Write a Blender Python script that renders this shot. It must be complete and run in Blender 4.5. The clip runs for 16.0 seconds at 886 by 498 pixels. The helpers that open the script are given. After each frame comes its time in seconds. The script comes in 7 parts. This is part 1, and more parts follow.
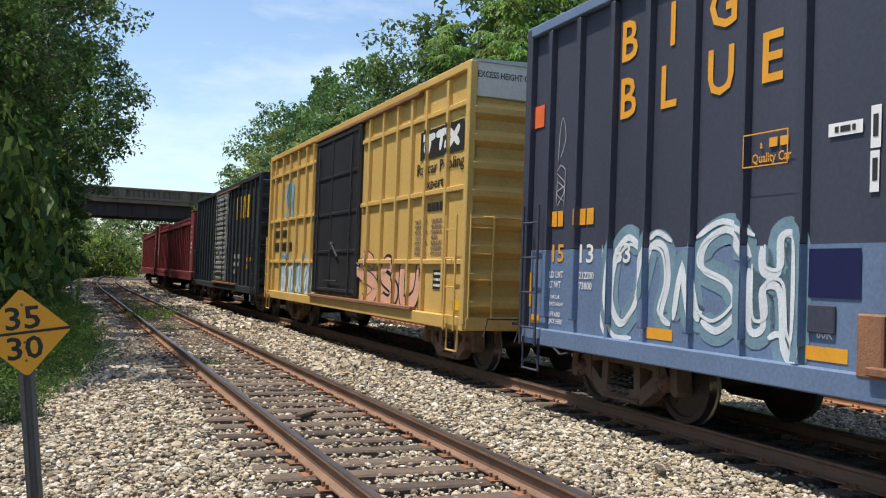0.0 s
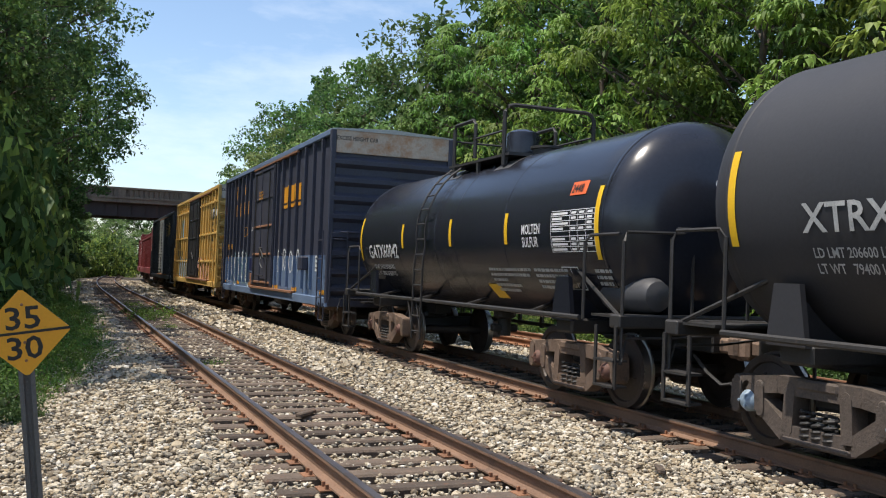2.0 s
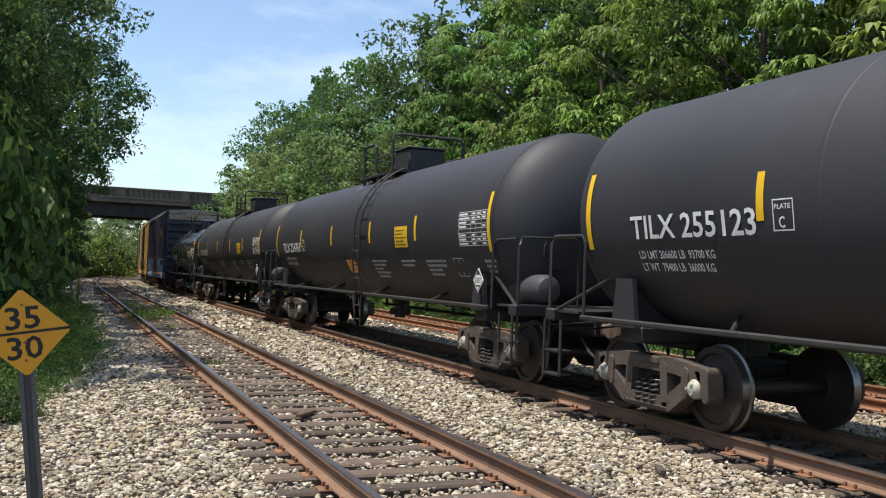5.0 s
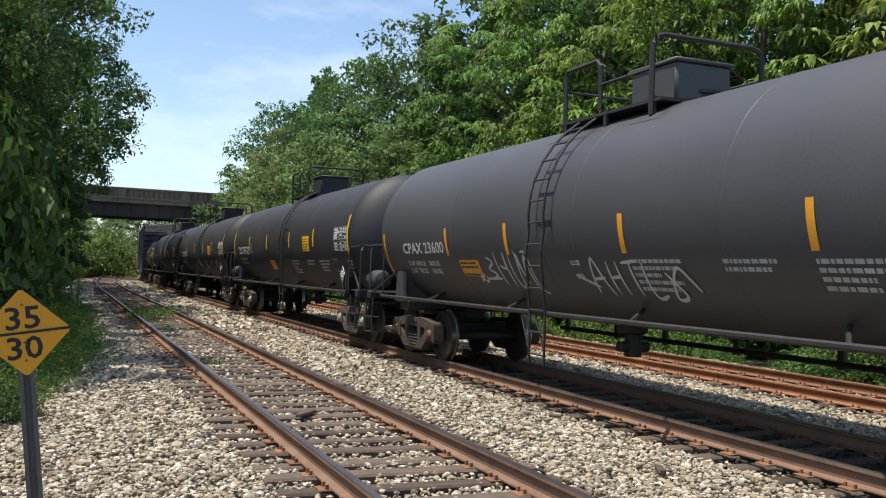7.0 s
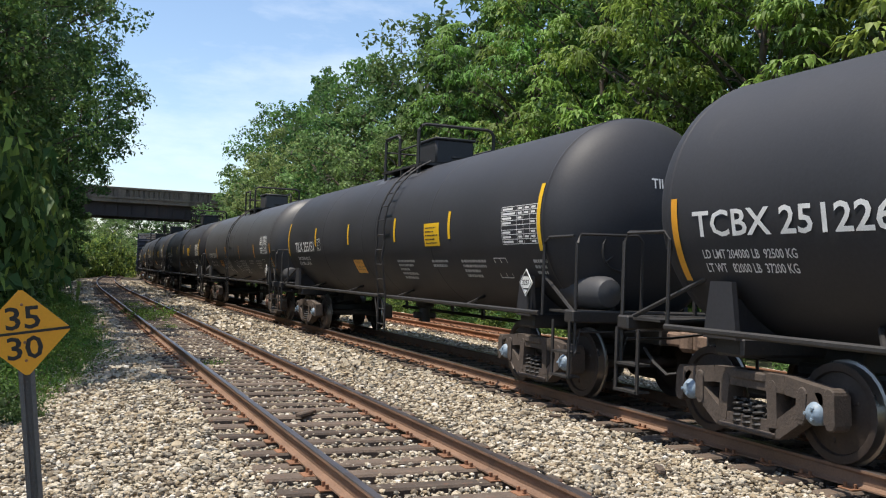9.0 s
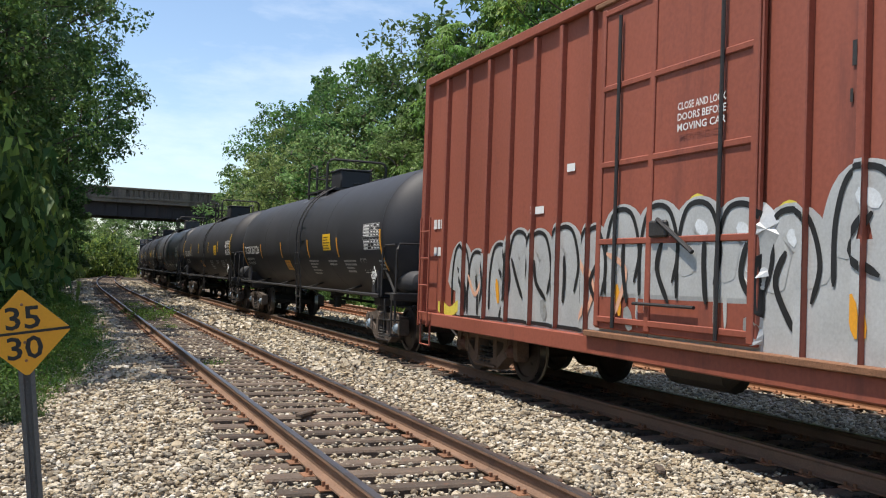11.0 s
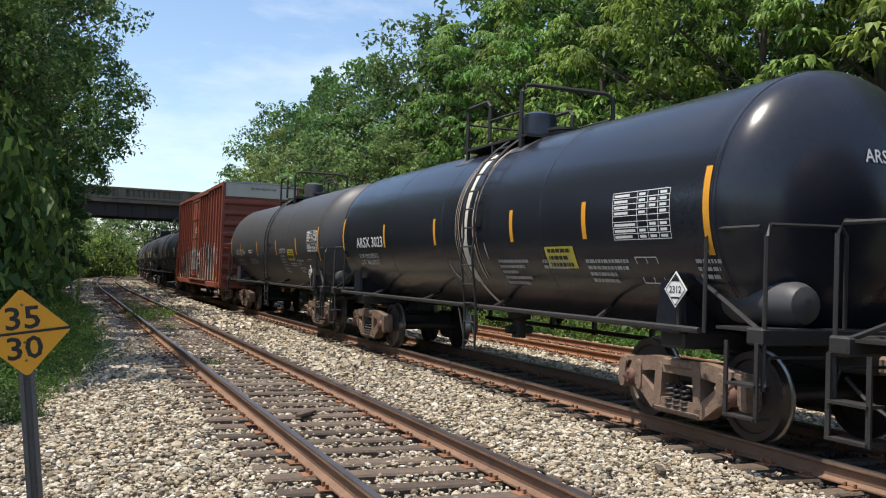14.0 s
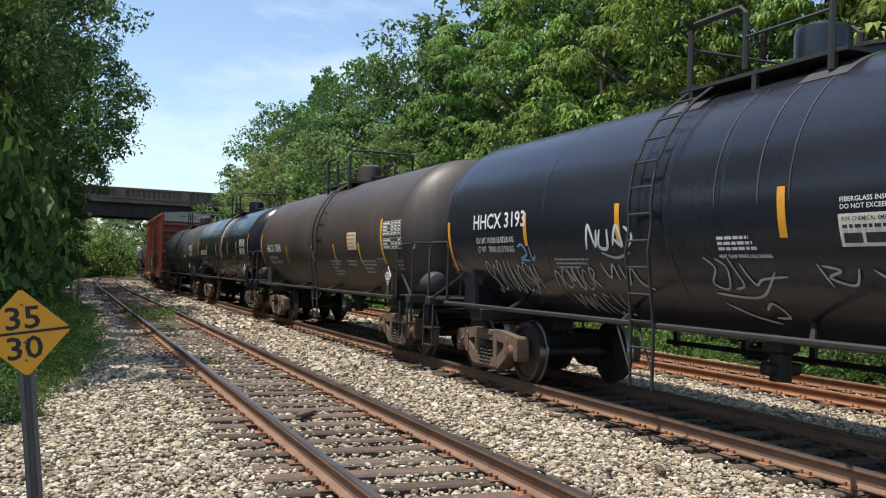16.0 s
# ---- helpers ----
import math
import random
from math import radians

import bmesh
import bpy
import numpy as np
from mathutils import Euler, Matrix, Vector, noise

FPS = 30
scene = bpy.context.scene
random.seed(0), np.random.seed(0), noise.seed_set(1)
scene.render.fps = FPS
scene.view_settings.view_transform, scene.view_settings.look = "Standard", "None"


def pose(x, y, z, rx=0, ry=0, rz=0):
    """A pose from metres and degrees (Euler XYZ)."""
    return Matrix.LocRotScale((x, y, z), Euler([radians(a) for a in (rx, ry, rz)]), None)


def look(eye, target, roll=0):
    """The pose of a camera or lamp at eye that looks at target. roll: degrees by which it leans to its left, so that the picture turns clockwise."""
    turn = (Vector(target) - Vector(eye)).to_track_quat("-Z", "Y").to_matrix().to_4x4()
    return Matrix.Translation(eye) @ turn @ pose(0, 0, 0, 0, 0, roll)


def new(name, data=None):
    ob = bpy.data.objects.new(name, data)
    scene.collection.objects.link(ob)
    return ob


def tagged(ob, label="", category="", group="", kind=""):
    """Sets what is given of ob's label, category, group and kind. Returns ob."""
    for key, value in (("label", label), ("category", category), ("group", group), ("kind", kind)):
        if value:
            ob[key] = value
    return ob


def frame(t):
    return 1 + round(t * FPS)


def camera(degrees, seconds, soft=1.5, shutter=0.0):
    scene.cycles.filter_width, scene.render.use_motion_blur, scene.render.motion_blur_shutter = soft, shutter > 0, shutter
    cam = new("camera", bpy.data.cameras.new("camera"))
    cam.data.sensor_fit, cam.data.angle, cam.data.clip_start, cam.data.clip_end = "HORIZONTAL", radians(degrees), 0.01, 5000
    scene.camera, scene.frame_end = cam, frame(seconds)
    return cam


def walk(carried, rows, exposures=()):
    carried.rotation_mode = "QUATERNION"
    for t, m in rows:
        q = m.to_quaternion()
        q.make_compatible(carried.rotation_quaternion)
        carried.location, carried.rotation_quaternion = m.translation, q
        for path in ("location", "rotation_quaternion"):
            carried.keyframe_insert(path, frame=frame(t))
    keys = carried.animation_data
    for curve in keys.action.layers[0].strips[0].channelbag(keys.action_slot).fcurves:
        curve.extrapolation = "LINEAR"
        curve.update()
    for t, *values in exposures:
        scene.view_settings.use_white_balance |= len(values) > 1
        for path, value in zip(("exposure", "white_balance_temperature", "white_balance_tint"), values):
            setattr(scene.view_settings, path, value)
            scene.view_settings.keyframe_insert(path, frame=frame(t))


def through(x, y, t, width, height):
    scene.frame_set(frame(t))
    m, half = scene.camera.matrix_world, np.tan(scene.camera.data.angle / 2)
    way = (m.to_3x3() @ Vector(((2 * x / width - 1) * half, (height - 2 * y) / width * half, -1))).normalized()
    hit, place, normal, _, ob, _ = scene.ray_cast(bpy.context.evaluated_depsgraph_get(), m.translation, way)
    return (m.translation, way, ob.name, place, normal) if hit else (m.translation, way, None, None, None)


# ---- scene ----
import itertools

# ---- camera and light ----
cam = camera(51.36, 16.0, soft=1.1, shutter=0.0)
EYE = Vector((0.0, 0.0, 1.59))
AIM = EYE + Vector((0.0, math.cos(radians(1.58)), math.sin(radians(1.58))))
walk(cam, [(0.0, look(EYE, AIM, 2.05)), (16.0, look(EYE, AIM, 2.05))])

# tracks: a straight, then a right-hand curve; stations run along the middle track
PHI, S0, RAD, L2 = radians(-22.27), 55.94, 826.3, 7.38
T1, T3 = 2.88 - L2, 11.81 - L2
U = Vector((math.sin(PHI), math.cos(PHI), 0))
N = Vector((U.y, -U.x, 0))


def heading(s):
    return PHI + max(0.0, s - S0) / RAD


def at(s, l, z=0.0):
    """Place at station s, l metres to the right of the middle track."""
    if s <= S0:
        return U * s + N * (L2 + l) + Vector((0, 0, z))
    a = (s - S0) / RAD
    du, dl = S0 + (RAD - l) * math.sin(a), L2 + RAD - (RAD - l) * math.cos(a)
    return U * du + N * dl + Vector((0, 0, z))


def on_track(s, l=0.0, z=0.0, turn=0.0):
    p = at(s, l, z)
    return Matrix.Translation(p) @ Matrix.Rotation(-heading(s) + turn, 4, "Z")


# sun: high, a little to the near side of the track
SUN = (-0.35 * N + 0.04 * U + Vector((0, 0, 1))).normalized()
sun = new("sun", bpy.data.lights.new("sun", "SUN"))
sun.data.energy, sun.data.angle, sun.data.color = 4.6, radians(0.6), (1.0, 0.92, 0.81)
sun.matrix_world = look(SUN * 60, (0, 0, 0))

world = bpy.data.worlds.new("world")
scene.world = world
world.use_nodes = True
wn, wl = world.node_tree.nodes, world.node_tree.links
wn.clear()
sky = wn.new("ShaderNodeTexSky")
sky.sky_type, sky.sun_disc = "NISHITA", False
sky.sun_elevation, sky.sun_rotation = math.asin(SUN.z), math.atan2(SUN.x, SUN.y)
sky.air_density, sky.dust_density, sky.ozone_density = 1.0, 0.7, 1.6
wco = wn.new("ShaderNodeTexCoord")
wmap = wn.new("ShaderNodeMapping")
wmap.inputs["Scale"].default_value = (1.0, 1.0, 3.2)
cloud = wn.new("ShaderNodeTexNoise")
cloud.inputs["Scale"].default_value, cloud.inputs["Detail"].default_value, cloud.inputs["Roughness"].default_value = 2.1, 8.0, 0.62
ramp = wn.new("ShaderNodeValToRGB")
ramp.color_ramp.elements[0].position, ramp.color_ramp.elements[1].position = 0.52, 1.0
mix = wn.new("ShaderNodeMixRGB")
mix.inputs[2].default_value = (7.0, 7.2, 7.4, 1)
bg = wn.new("ShaderNodeBackground")
bg.inputs["Strength"].default_value = 0.16
wout = wn.new("ShaderNodeOutputWorld")
wl.new(wco.outputs["Generated"], wmap.inputs["Vector"])
wl.new(wmap.outputs["Vector"], cloud.inputs["Vector"])
wl.new(cloud.outputs["Fac"], ramp.inputs["Fac"])
wl.new(ramp.outputs["Color"], mix.inputs[0])
wl.new(sky.outputs["Color"], mix.inputs[1])
wl.new(mix.outputs["Color"], bg.inputs["Color"])
wl.new(bg.outputs["Background"], wout.inputs["Surface"])
scene.view_settings.exposure = 0.27

# ---- materials ----


def material(name, color, rough=0.6, metal=0.0, vary=0.25, scale=3.0, bump=0.15, fine=40.0, stain=None, stain_amount=0.5,
             streak=False, obj_rand=0.0, island=0.0, spec=0.5, coords="Object", pieces=None):
    """A painted or natural surface: two scales of noise in colour and relief, stains, and variation by piece."""
    m = bpy.data.materials.new(name)
    m.use_nodes = True
    n, k = m.node_tree.nodes, m.node_tree.links
    b = n["Principled BSDF"]
    b.inputs["Roughness"].default_value, b.inputs["Metallic"].default_value = rough, metal
    b.inputs["Specular IOR Level"].default_value = spec
    tc = n.new("ShaderNodeTexCoord")
    big = n.new("ShaderNodeTexNoise")
    big.inputs["Scale"].default_value, big.inputs["Detail"].default_value = scale, 6.0
    small = n.new("ShaderNodeTexNoise")
    small.inputs["Scale"].default_value, small.inputs["Detail"].default_value = fine, 4.0
    src = tc.outputs[coords]
    if streak:
        mp = n.new("ShaderNodeMapping")
        mp.inputs["Scale"].default_value = (1.0, 1.0, 0.12)
        k.new(src, mp.inputs["Vector"])
        k.new(mp.outputs["Vector"], big.inputs["Vector"])
    else:
        k.new(src, big.inputs["Vector"])
    k.new(src, small.inputs["Vector"])
    hsv = n.new("ShaderNodeHueSaturation")
    hsv.inputs["Color"].default_value = (*color, 1)
    add = n.new("ShaderNodeMath")
    add.operation = "ADD"
    k.new(big.outputs["Fac"], add.inputs[0])
    k.new(small.outputs["Fac"], add.inputs[1])
    rng = n.new("ShaderNodeMapRange")
    rng.inputs["From Min"].default_value, rng.inputs["From Max"].default_value = 0.6, 1.4
    rng.inputs["To Min"].default_value, rng.inputs["To Max"].default_value = 1 - vary, 1 + vary
    k.new(add.outputs[0], rng.inputs["Value"])
    value = rng.outputs[0]
    for amount, node, out in ((obj_rand, "ShaderNodeObjectInfo", "Random"), (island, "ShaderNodeNewGeometry", "Random Per Island")):
        if amount:
            info = n.new(node)
            r2 = n.new("ShaderNodeMapRange")
            r2.inputs["To Min"].default_value, r2.inputs["To Max"].default_value = 1 - amount, 1 + amount
            k.new(info.outputs[out], r2.inputs["Value"])
            mul = n.new("ShaderNodeMath")
            mul.operation = "MULTIPLY"
            k.new(value, mul.inputs[0])
            k.new(r2.outputs[0], mul.inputs[1])
            value = mul.outputs[0]
    k.new(value, hsv.inputs["Value"])
    if pieces:
        gi, pr = n.new("ShaderNodeNewGeometry"), n.new("ShaderNodeValToRGB")
        pr.color_ramp.elements[0].color, pr.color_ramp.elements[1].color = (*pieces[0], 1), (*pieces[-1], 1)
        for i, c in enumerate(pieces[1:-1]):
            pr.color_ramp.elements.new((i + 1) / (len(pieces) - 1)).color = (*c, 1)
        k.new(gi.outputs["Random Per Island"], pr.inputs["Fac"])
        k.new(pr.outputs["Color"], hsv.inputs["Color"])
    color_out = hsv.outputs["Color"]
    if stain:
        sm = n.new("ShaderNodeTexNoise")
        sm.inputs["Scale"].default_value, sm.inputs["Detail"].default_value, sm.inputs["Roughness"].default_value = scale * 1.7, 9.0, 0.68
        k.new(mp.outputs["Vector"] if streak else src, sm.inputs["Vector"])
        sr = n.new("ShaderNodeValToRGB")
        sr.color_ramp.elements[0].position, sr.color_ramp.elements[1].position = 0.72 - 0.35 * stain_amount, 0.85 - 0.2 * stain_amount
        k.new(sm.outputs["Fac"], sr.inputs["Fac"])
        mx = n.new("ShaderNodeMixRGB")
        mx.inputs[2].default_value = (*stain, 1)
        k.new(sr.outputs["Color"], mx.inputs[0])
        k.new(color_out, mx.inputs[1])
        color_out = mx.outputs["Color"]
    k.new(color_out, b.inputs["Base Color"])
    if bump:
        bp = n.new("ShaderNodeBump")
        bp.inputs["Strength"].default_value, bp.inputs["Distance"].default_value = bump, 0.02
        k.new(add.outputs[0], bp.inputs["Height"])
        k.new(bp.outputs["Normal"], b.inputs["Normal"])
    rr = n.new("ShaderNodeMapRange")
    rr.inputs["To Min"].default_value, rr.inputs["To Max"].default_value = max(0.05, rough - 0.12), min(1, rough + 0.12)
    k.new(big.outputs["Fac"], rr.inputs["Value"])
    k.new(rr.outputs[0], b.inputs["Roughness"])
    return m


def leaf_material(name, color, hue=0.03, vary=0.35, through=0.4):
    m = bpy.data.materials.new(name)
    m.use_nodes = True
    n, k = m.node_tree.nodes, m.node_tree.links
    b = n["Principled BSDF"]
    b.inputs["Roughness"].default_value, b.inputs["Specular IOR Level"].default_value = 0.55, 0.35
    geo, info = n.new("ShaderNodeNewGeometry"), n.new("ShaderNodeObjectInfo")
    tc, nz = n.new("ShaderNodeTexCoord"), n.new("ShaderNodeTexNoise")
    nz.inputs["Scale"].default_value, nz.inputs["Detail"].default_value = 0.32, 4.0
    k.new(tc.outputs["Object"], nz.inputs["Vector"])
    hsv = n.new("ShaderNodeHueSaturation")
    hsv.inputs["Color"].default_value = (*color, 1)
    r1, r2, r3 = (n.new("ShaderNodeMapRange") for _ in range(3))
    r1.inputs["To Min"].default_value, r1.inputs["To Max"].default_value = 1 - vary, 1 + vary
    k.new(geo.outputs["Random Per Island"], r1.inputs["Value"])
    r2.inputs["To Min"].default_value, r2.inputs["To Max"].default_value = 0.5 - hue, 0.5 + hue
    k.new(info.outputs["Random"], r2.inputs["Value"])
    r3.inputs["From Min"].default_value, r3.inputs["From Max"].default_value = 0.3, 0.7
    r3.inputs["To Min"].default_value, r3.inputs["To Max"].default_value = 0.55, 1.5
    k.new(nz.outputs["Fac"], r3.inputs["Value"])
    mul = n.new("ShaderNodeMath")
    mul.operation = "MULTIPLY"
    k.new(r1.outputs[0], mul.inputs[0])
    k.new(r3.outputs[0], mul.inputs[1])
    k.new(mul.outputs[0], hsv.inputs["Value"])
    k.new(r2.outputs[0], hsv.inputs["Hue"])
    k.new(hsv.outputs["Color"], b.inputs["Base Color"])
    tr, ms = n.new("ShaderNodeBsdfTranslucent"), n.new("ShaderNodeMixShader")
    ms.inputs[0].default_value = through
    k.new(hsv.outputs["Color"], tr.inputs["Color"])
    k.new(b.outputs["BSDF"], ms.inputs[1])
    k.new(tr.outputs["BSDF"], ms.inputs[2])
    k.new(ms.outputs[0], n["Material Output"].inputs["Surface"])
    return m


M = dict(
    ballast=material("ballast_stone", (0.34, 0.27, 0.185), 0.85, vary=0.22, scale=1.2, fine=25, bump=0.4, pieces=[(0.10, 0.08, 0.06), (0.36, 0.28, 0.175), (0.55, 0.49, 0.38), (0.33, 0.265, 0.175), (0.20, 0.185, 0.155), (0.45, 0.375, 0.26), (0.66, 0.61, 0.52)]),
    bed=material("ballast_bed", (0.15, 0.12, 0.085), 0.95, vary=0.5, scale=1.5, fine=22, bump=1.0, stain=(0.10, 0.085, 0.07), stain_amount=0.8, coords="Object"),
    # near black: oil, with the train's shadow put into the stone colour too
    oily_shade=material("oily_shade_ballast_stone", (0.032, 0.027, 0.023), 0.8, vary=0.3, scale=1.2, fine=25, bump=0.4, island=0.5),
    soil=material("soil", (0.09, 0.10, 0.045), 0.95, vary=0.5, scale=0.4, fine=9, bump=0.6, stain=(0.07, 0.055, 0.035), stain_amount=0.5),
    tie=material("old_timber", (0.105, 0.078, 0.058), 0.9, vary=0.4, scale=5, fine=45, bump=0.5, obj_rand=0.35, stain=(0.19, 0.085, 0.045), stain_amount=0.45),
    rail=material("rusty_rail", (0.21, 0.125, 0.08), 0.75, vary=0.3, scale=2, fine=60, bump=0.25, stain=(0.09, 0.06, 0.045), stain_amount=0.4),
    railhead=material("worn_rail_head", (0.17, 0.145, 0.135), 0.36, metal=0.75, vary=0.2, scale=2, fine=60, bump=0.05, stain=(0.12, 0.075, 0.05), stain_amount=0.45),
    rust=material("rust", (0.24, 0.115, 0.06), 0.85, vary=0.35, scale=4, fine=50, bump=0.3, obj_rand=0.2),
    black=material("black_paint", (0.028, 0.028, 0.032), 0.6, vary=0.2, scale=0.8, fine=30, bump=0.03, stain=(0.05, 0.048, 0.046), stain_amount=0.35, streak=True),
    greyblack=material("matt_black_paint", (0.064, 0.064, 0.068), 0.5, vary=0.15, scale=0.6, fine=30, bump=0.03, stain=(0.085, 0.082, 0.078), stain_amount=0.4, streak=True),
    brownblack=material("dirty_black_paint", (0.066, 0.052, 0.046), 0.5, vary=0.25, scale=0.7, fine=25, bump=0.03, stain=(0.12, 0.095, 0.08), stain_amount=0.55, streak=True),
    gloss=material("glossy_black_paint", (0.020, 0.022, 0.030), 0.24, vary=0.2, scale=0.5, fine=20, bump=0.02, stain=(0.03, 0.03, 0.03), stain_amount=0.2, streak=True),
    iron=material("dark_iron", (0.030, 0.028, 0.027), 0.6, vary=0.3, scale=5, fine=40, bump=0.2, stain=(0.07, 0.05, 0.04), stain_amount=0.35),
    truck=material("dusty_brown_cast_iron", (0.17, 0.115, 0.082), 0.8, vary=0.3, scale=5, fine=40, bump=0.25, stain=(0.05, 0.04, 0.035), stain_amount=0.5, obj_rand=0.3),
    truckgrey=material("grey_cast_iron", (0.085, 0.066, 0.054), 0.75, vary=0.3, scale=5, fine=40, bump=0.25, stain=(0.04, 0.035, 0.03), stain_amount=0.5, obj_rand=0.3),
    wheel=material("wheel_steel", (0.055, 0.042, 0.036), 0.55, metal=0.3, vary=0.3, scale=4, fine=30, bump=0.1, stain=(0.10, 0.06, 0.04), stain_amount=0.3),
    tread=material("bright_tread", (0.30, 0.28, 0.26), 0.3, metal=0.9, vary=0.1, scale=3, bump=0.03),
    cap=material("bearing_cap_paint", (0.36, 0.36, 0.30), 0.5, vary=0.2, scale=20, bump=0.1, obj_rand=0.3, stain=(0.12, 0.08, 0.06), stain_amount=0.5),
    capblue=material("blue_bearing_cap", (0.24, 0.31, 0.38), 0.5, vary=0.2, scale=20, bump=0.1),
    caprust=material("red_bearing_cap", (0.13, 0.062, 0.045), 0.7, vary=0.2, scale=20, bump=0.1),
    yellow=material("reflective_yellow", (0.80, 0.48, 0.02), 0.45, vary=0.08, scale=4, bump=0.02),
    amber=material("amber_reflector", (0.75, 0.34, 0.03), 0.45, vary=0.12, scale=4, bump=0.02),
    white=material("white_lettering", (0.72, 0.72, 0.70), 0.55, vary=0.15, scale=6, fine=60, bump=0.0),
    dimwhite=material("worn_white_lettering", (0.42, 0.42, 0.41), 0.6, vary=0.3, scale=6, fine=60, bump=0.0),
    placard=material("white_placard", (0.78, 0.78, 0.76), 0.5, vary=0.06, scale=6, bump=0.0),
    orange=material("orange_tag", (0.75, 0.14, 0.04), 0.5, vary=0.1, scale=6, bump=0.0),
    boxyellow=material("faded_yellow_paint", (0.60, 0.39, 0.115), 0.55, vary=0.16, scale=0.9, fine=20, bump=0.05, stain=(0.40, 0.26, 0.10), stain_amount=0.38, streak=True),
    boxblue=material("dark_blue_grey_paint", (0.046, 0.050, 0.074), 0.55, vary=0.25, scale=0.9, fine=20, bump=0.05, stain=(0.075, 0.060, 0.056), stain_amount=0.45, streak=True),
    boxsky=material("pale_blue_overspray", (0.13, 0.19, 0.30), 0.6, vary=0.25, scale=1.2, fine=25, bump=0.04, stain=(0.26, 0.31, 0.40), stain_amount=0.3, streak=True),
    boxred=material("oxide_red_paint", (0.29, 0.082, 0.050), 0.6, vary=0.2, scale=0.9, fine=20, bump=0.05, stain=(0.13, 0.045, 0.035), stain_amount=0.45, streak=True),
    boxblack=material("black_green_paint", (0.032, 0.038, 0.042), 0.55, vary=0.25, scale=1, fine=20, bump=0.05, stain=(0.06, 0.05, 0.045), stain_amount=0.35, streak=True),
    maroon=material("maroon_paint", (0.20, 0.035, 0.035), 0.6, vary=0.25, scale=1, fine=20, bump=0.05, stain=(0.13, 0.04, 0.035), stain_amount=0.4, streak=True),
    darkdoor=material("dark_door_paint", (0.022, 0.022, 0.026), 0.5, vary=0.3, scale=1.5, fine=25, bump=0.06, stain=(0.12, 0.055, 0.035), stain_amount=0.22, streak=True),
    galv=material("galvanised_steel", (0.42, 0.43, 0.42), 0.5, metal=0.5, vary=0.25, scale=2, fine=30, bump=0.05, stain=(0.26, 0.17, 0.11), stain_amount=0.3),
    whitepanel=material("off_white_panel", (0.66, 0.62, 0.54), 0.6, vary=0.12, scale=1.5, fine=25, bump=0.03, stain=(0.40, 0.36, 0.30), stain_amount=0.3, streak=True),
    rustpanel=material("rusted_white_panel", (0.52, 0.44, 0.36), 0.7, vary=0.2, scale=1.5, fine=25, bump=0.05, stain=(0.42, 0.19, 0.07), stain_amount=0.75),
    silverpaint=material("silver_spray_paint", (0.55, 0.56, 0.55), 0.4, metal=0.25, vary=0.15, scale=3, bump=0.0),
    whitepaint=material("white_spray_paint", (0.66, 0.70, 0.72), 0.6, vary=0.2, scale=4, bump=0.0),
    tealhaze=material("teal_overspray", (0.16, 0.26, 0.32), 0.7, vary=0.25, scale=5, bump=0.0),
    navy=material("navy_paint", (0.012, 0.014, 0.065), 0.45, vary=0.15, scale=1.5, bump=0.02),
    bluepaint=material("blue_spray_paint", (0.20, 0.42, 0.60), 0.6, vary=0.2, scale=4, bump=0.0),
    pinkpaint=material("pink_spray_paint", (0.72, 0.40, 0.27), 0.6, vary=0.2, scale=4, bump=0.0),
    blackpaint=material("black_spray_paint", (0.02, 0.02, 0.02), 0.5, vary=0.2, scale=4, bump=0.0),
    limepaint=material("yellow_spray_paint", (0.68, 0.58, 0.08), 0.6, vary=0.2, scale=4, bump=0.0),
    sign=material("sign_amber", (0.82, 0.36, 0.015), 0.5, vary=0.06, scale=8, fine=60, bump=0.02, stain=(0.55, 0.2, 0.02), stain_amount=0.15),
    signback=material("weathered_aluminium", (0.45, 0.46, 0.46), 0.5, metal=0.3, vary=0.15, scale=5, bump=0.03),
    post=material("weathered_steel_post", (0.13, 0.125, 0.12), 0.6, metal=0.3, vary=0.25, scale=8, fine=50, bump=0.1, stain=(0.14, 0.075, 0.045), stain_amount=0.35),
    signink=material("black_sign_ink", (0.018, 0.016, 0.014), 0.55, vary=0.15, scale=12, bump=0.0),
    concrete=material("weathered_concrete", (0.20, 0.16, 0.12), 0.9, vary=0.25, scale=0.6, fine=12, bump=0.2, stain=(0.085, 0.068, 0.055), stain_amount=0.6, streak=True),
    girder=material("dark_steel_girder", (0.055, 0.045, 0.045), 0.8, vary=0.3, scale=0.8, fine=12, bump=0.1, stain=(0.12, 0.07, 0.05), stain_amount=0.4, streak=True),
    bark=material("bark", (0.085, 0.068, 0.052), 0.95, vary=0.35, scale=3, fine=25, bump=0.6),
    leaf=leaf_material("leaf_green", (0.132, 0.208, 0.052)),
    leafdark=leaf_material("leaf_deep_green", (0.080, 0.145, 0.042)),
    leafpale=leaf_material("leaf_pale_green", (0.205, 0.285, 0.095)),
    leafbright=leaf_material("leaf_fresh_green", (0.200, 0.315, 0.066)),
    grass=leaf_material("grass_green", (0.12, 0.22, 0.04)),
)

# ---- mesh helpers ----


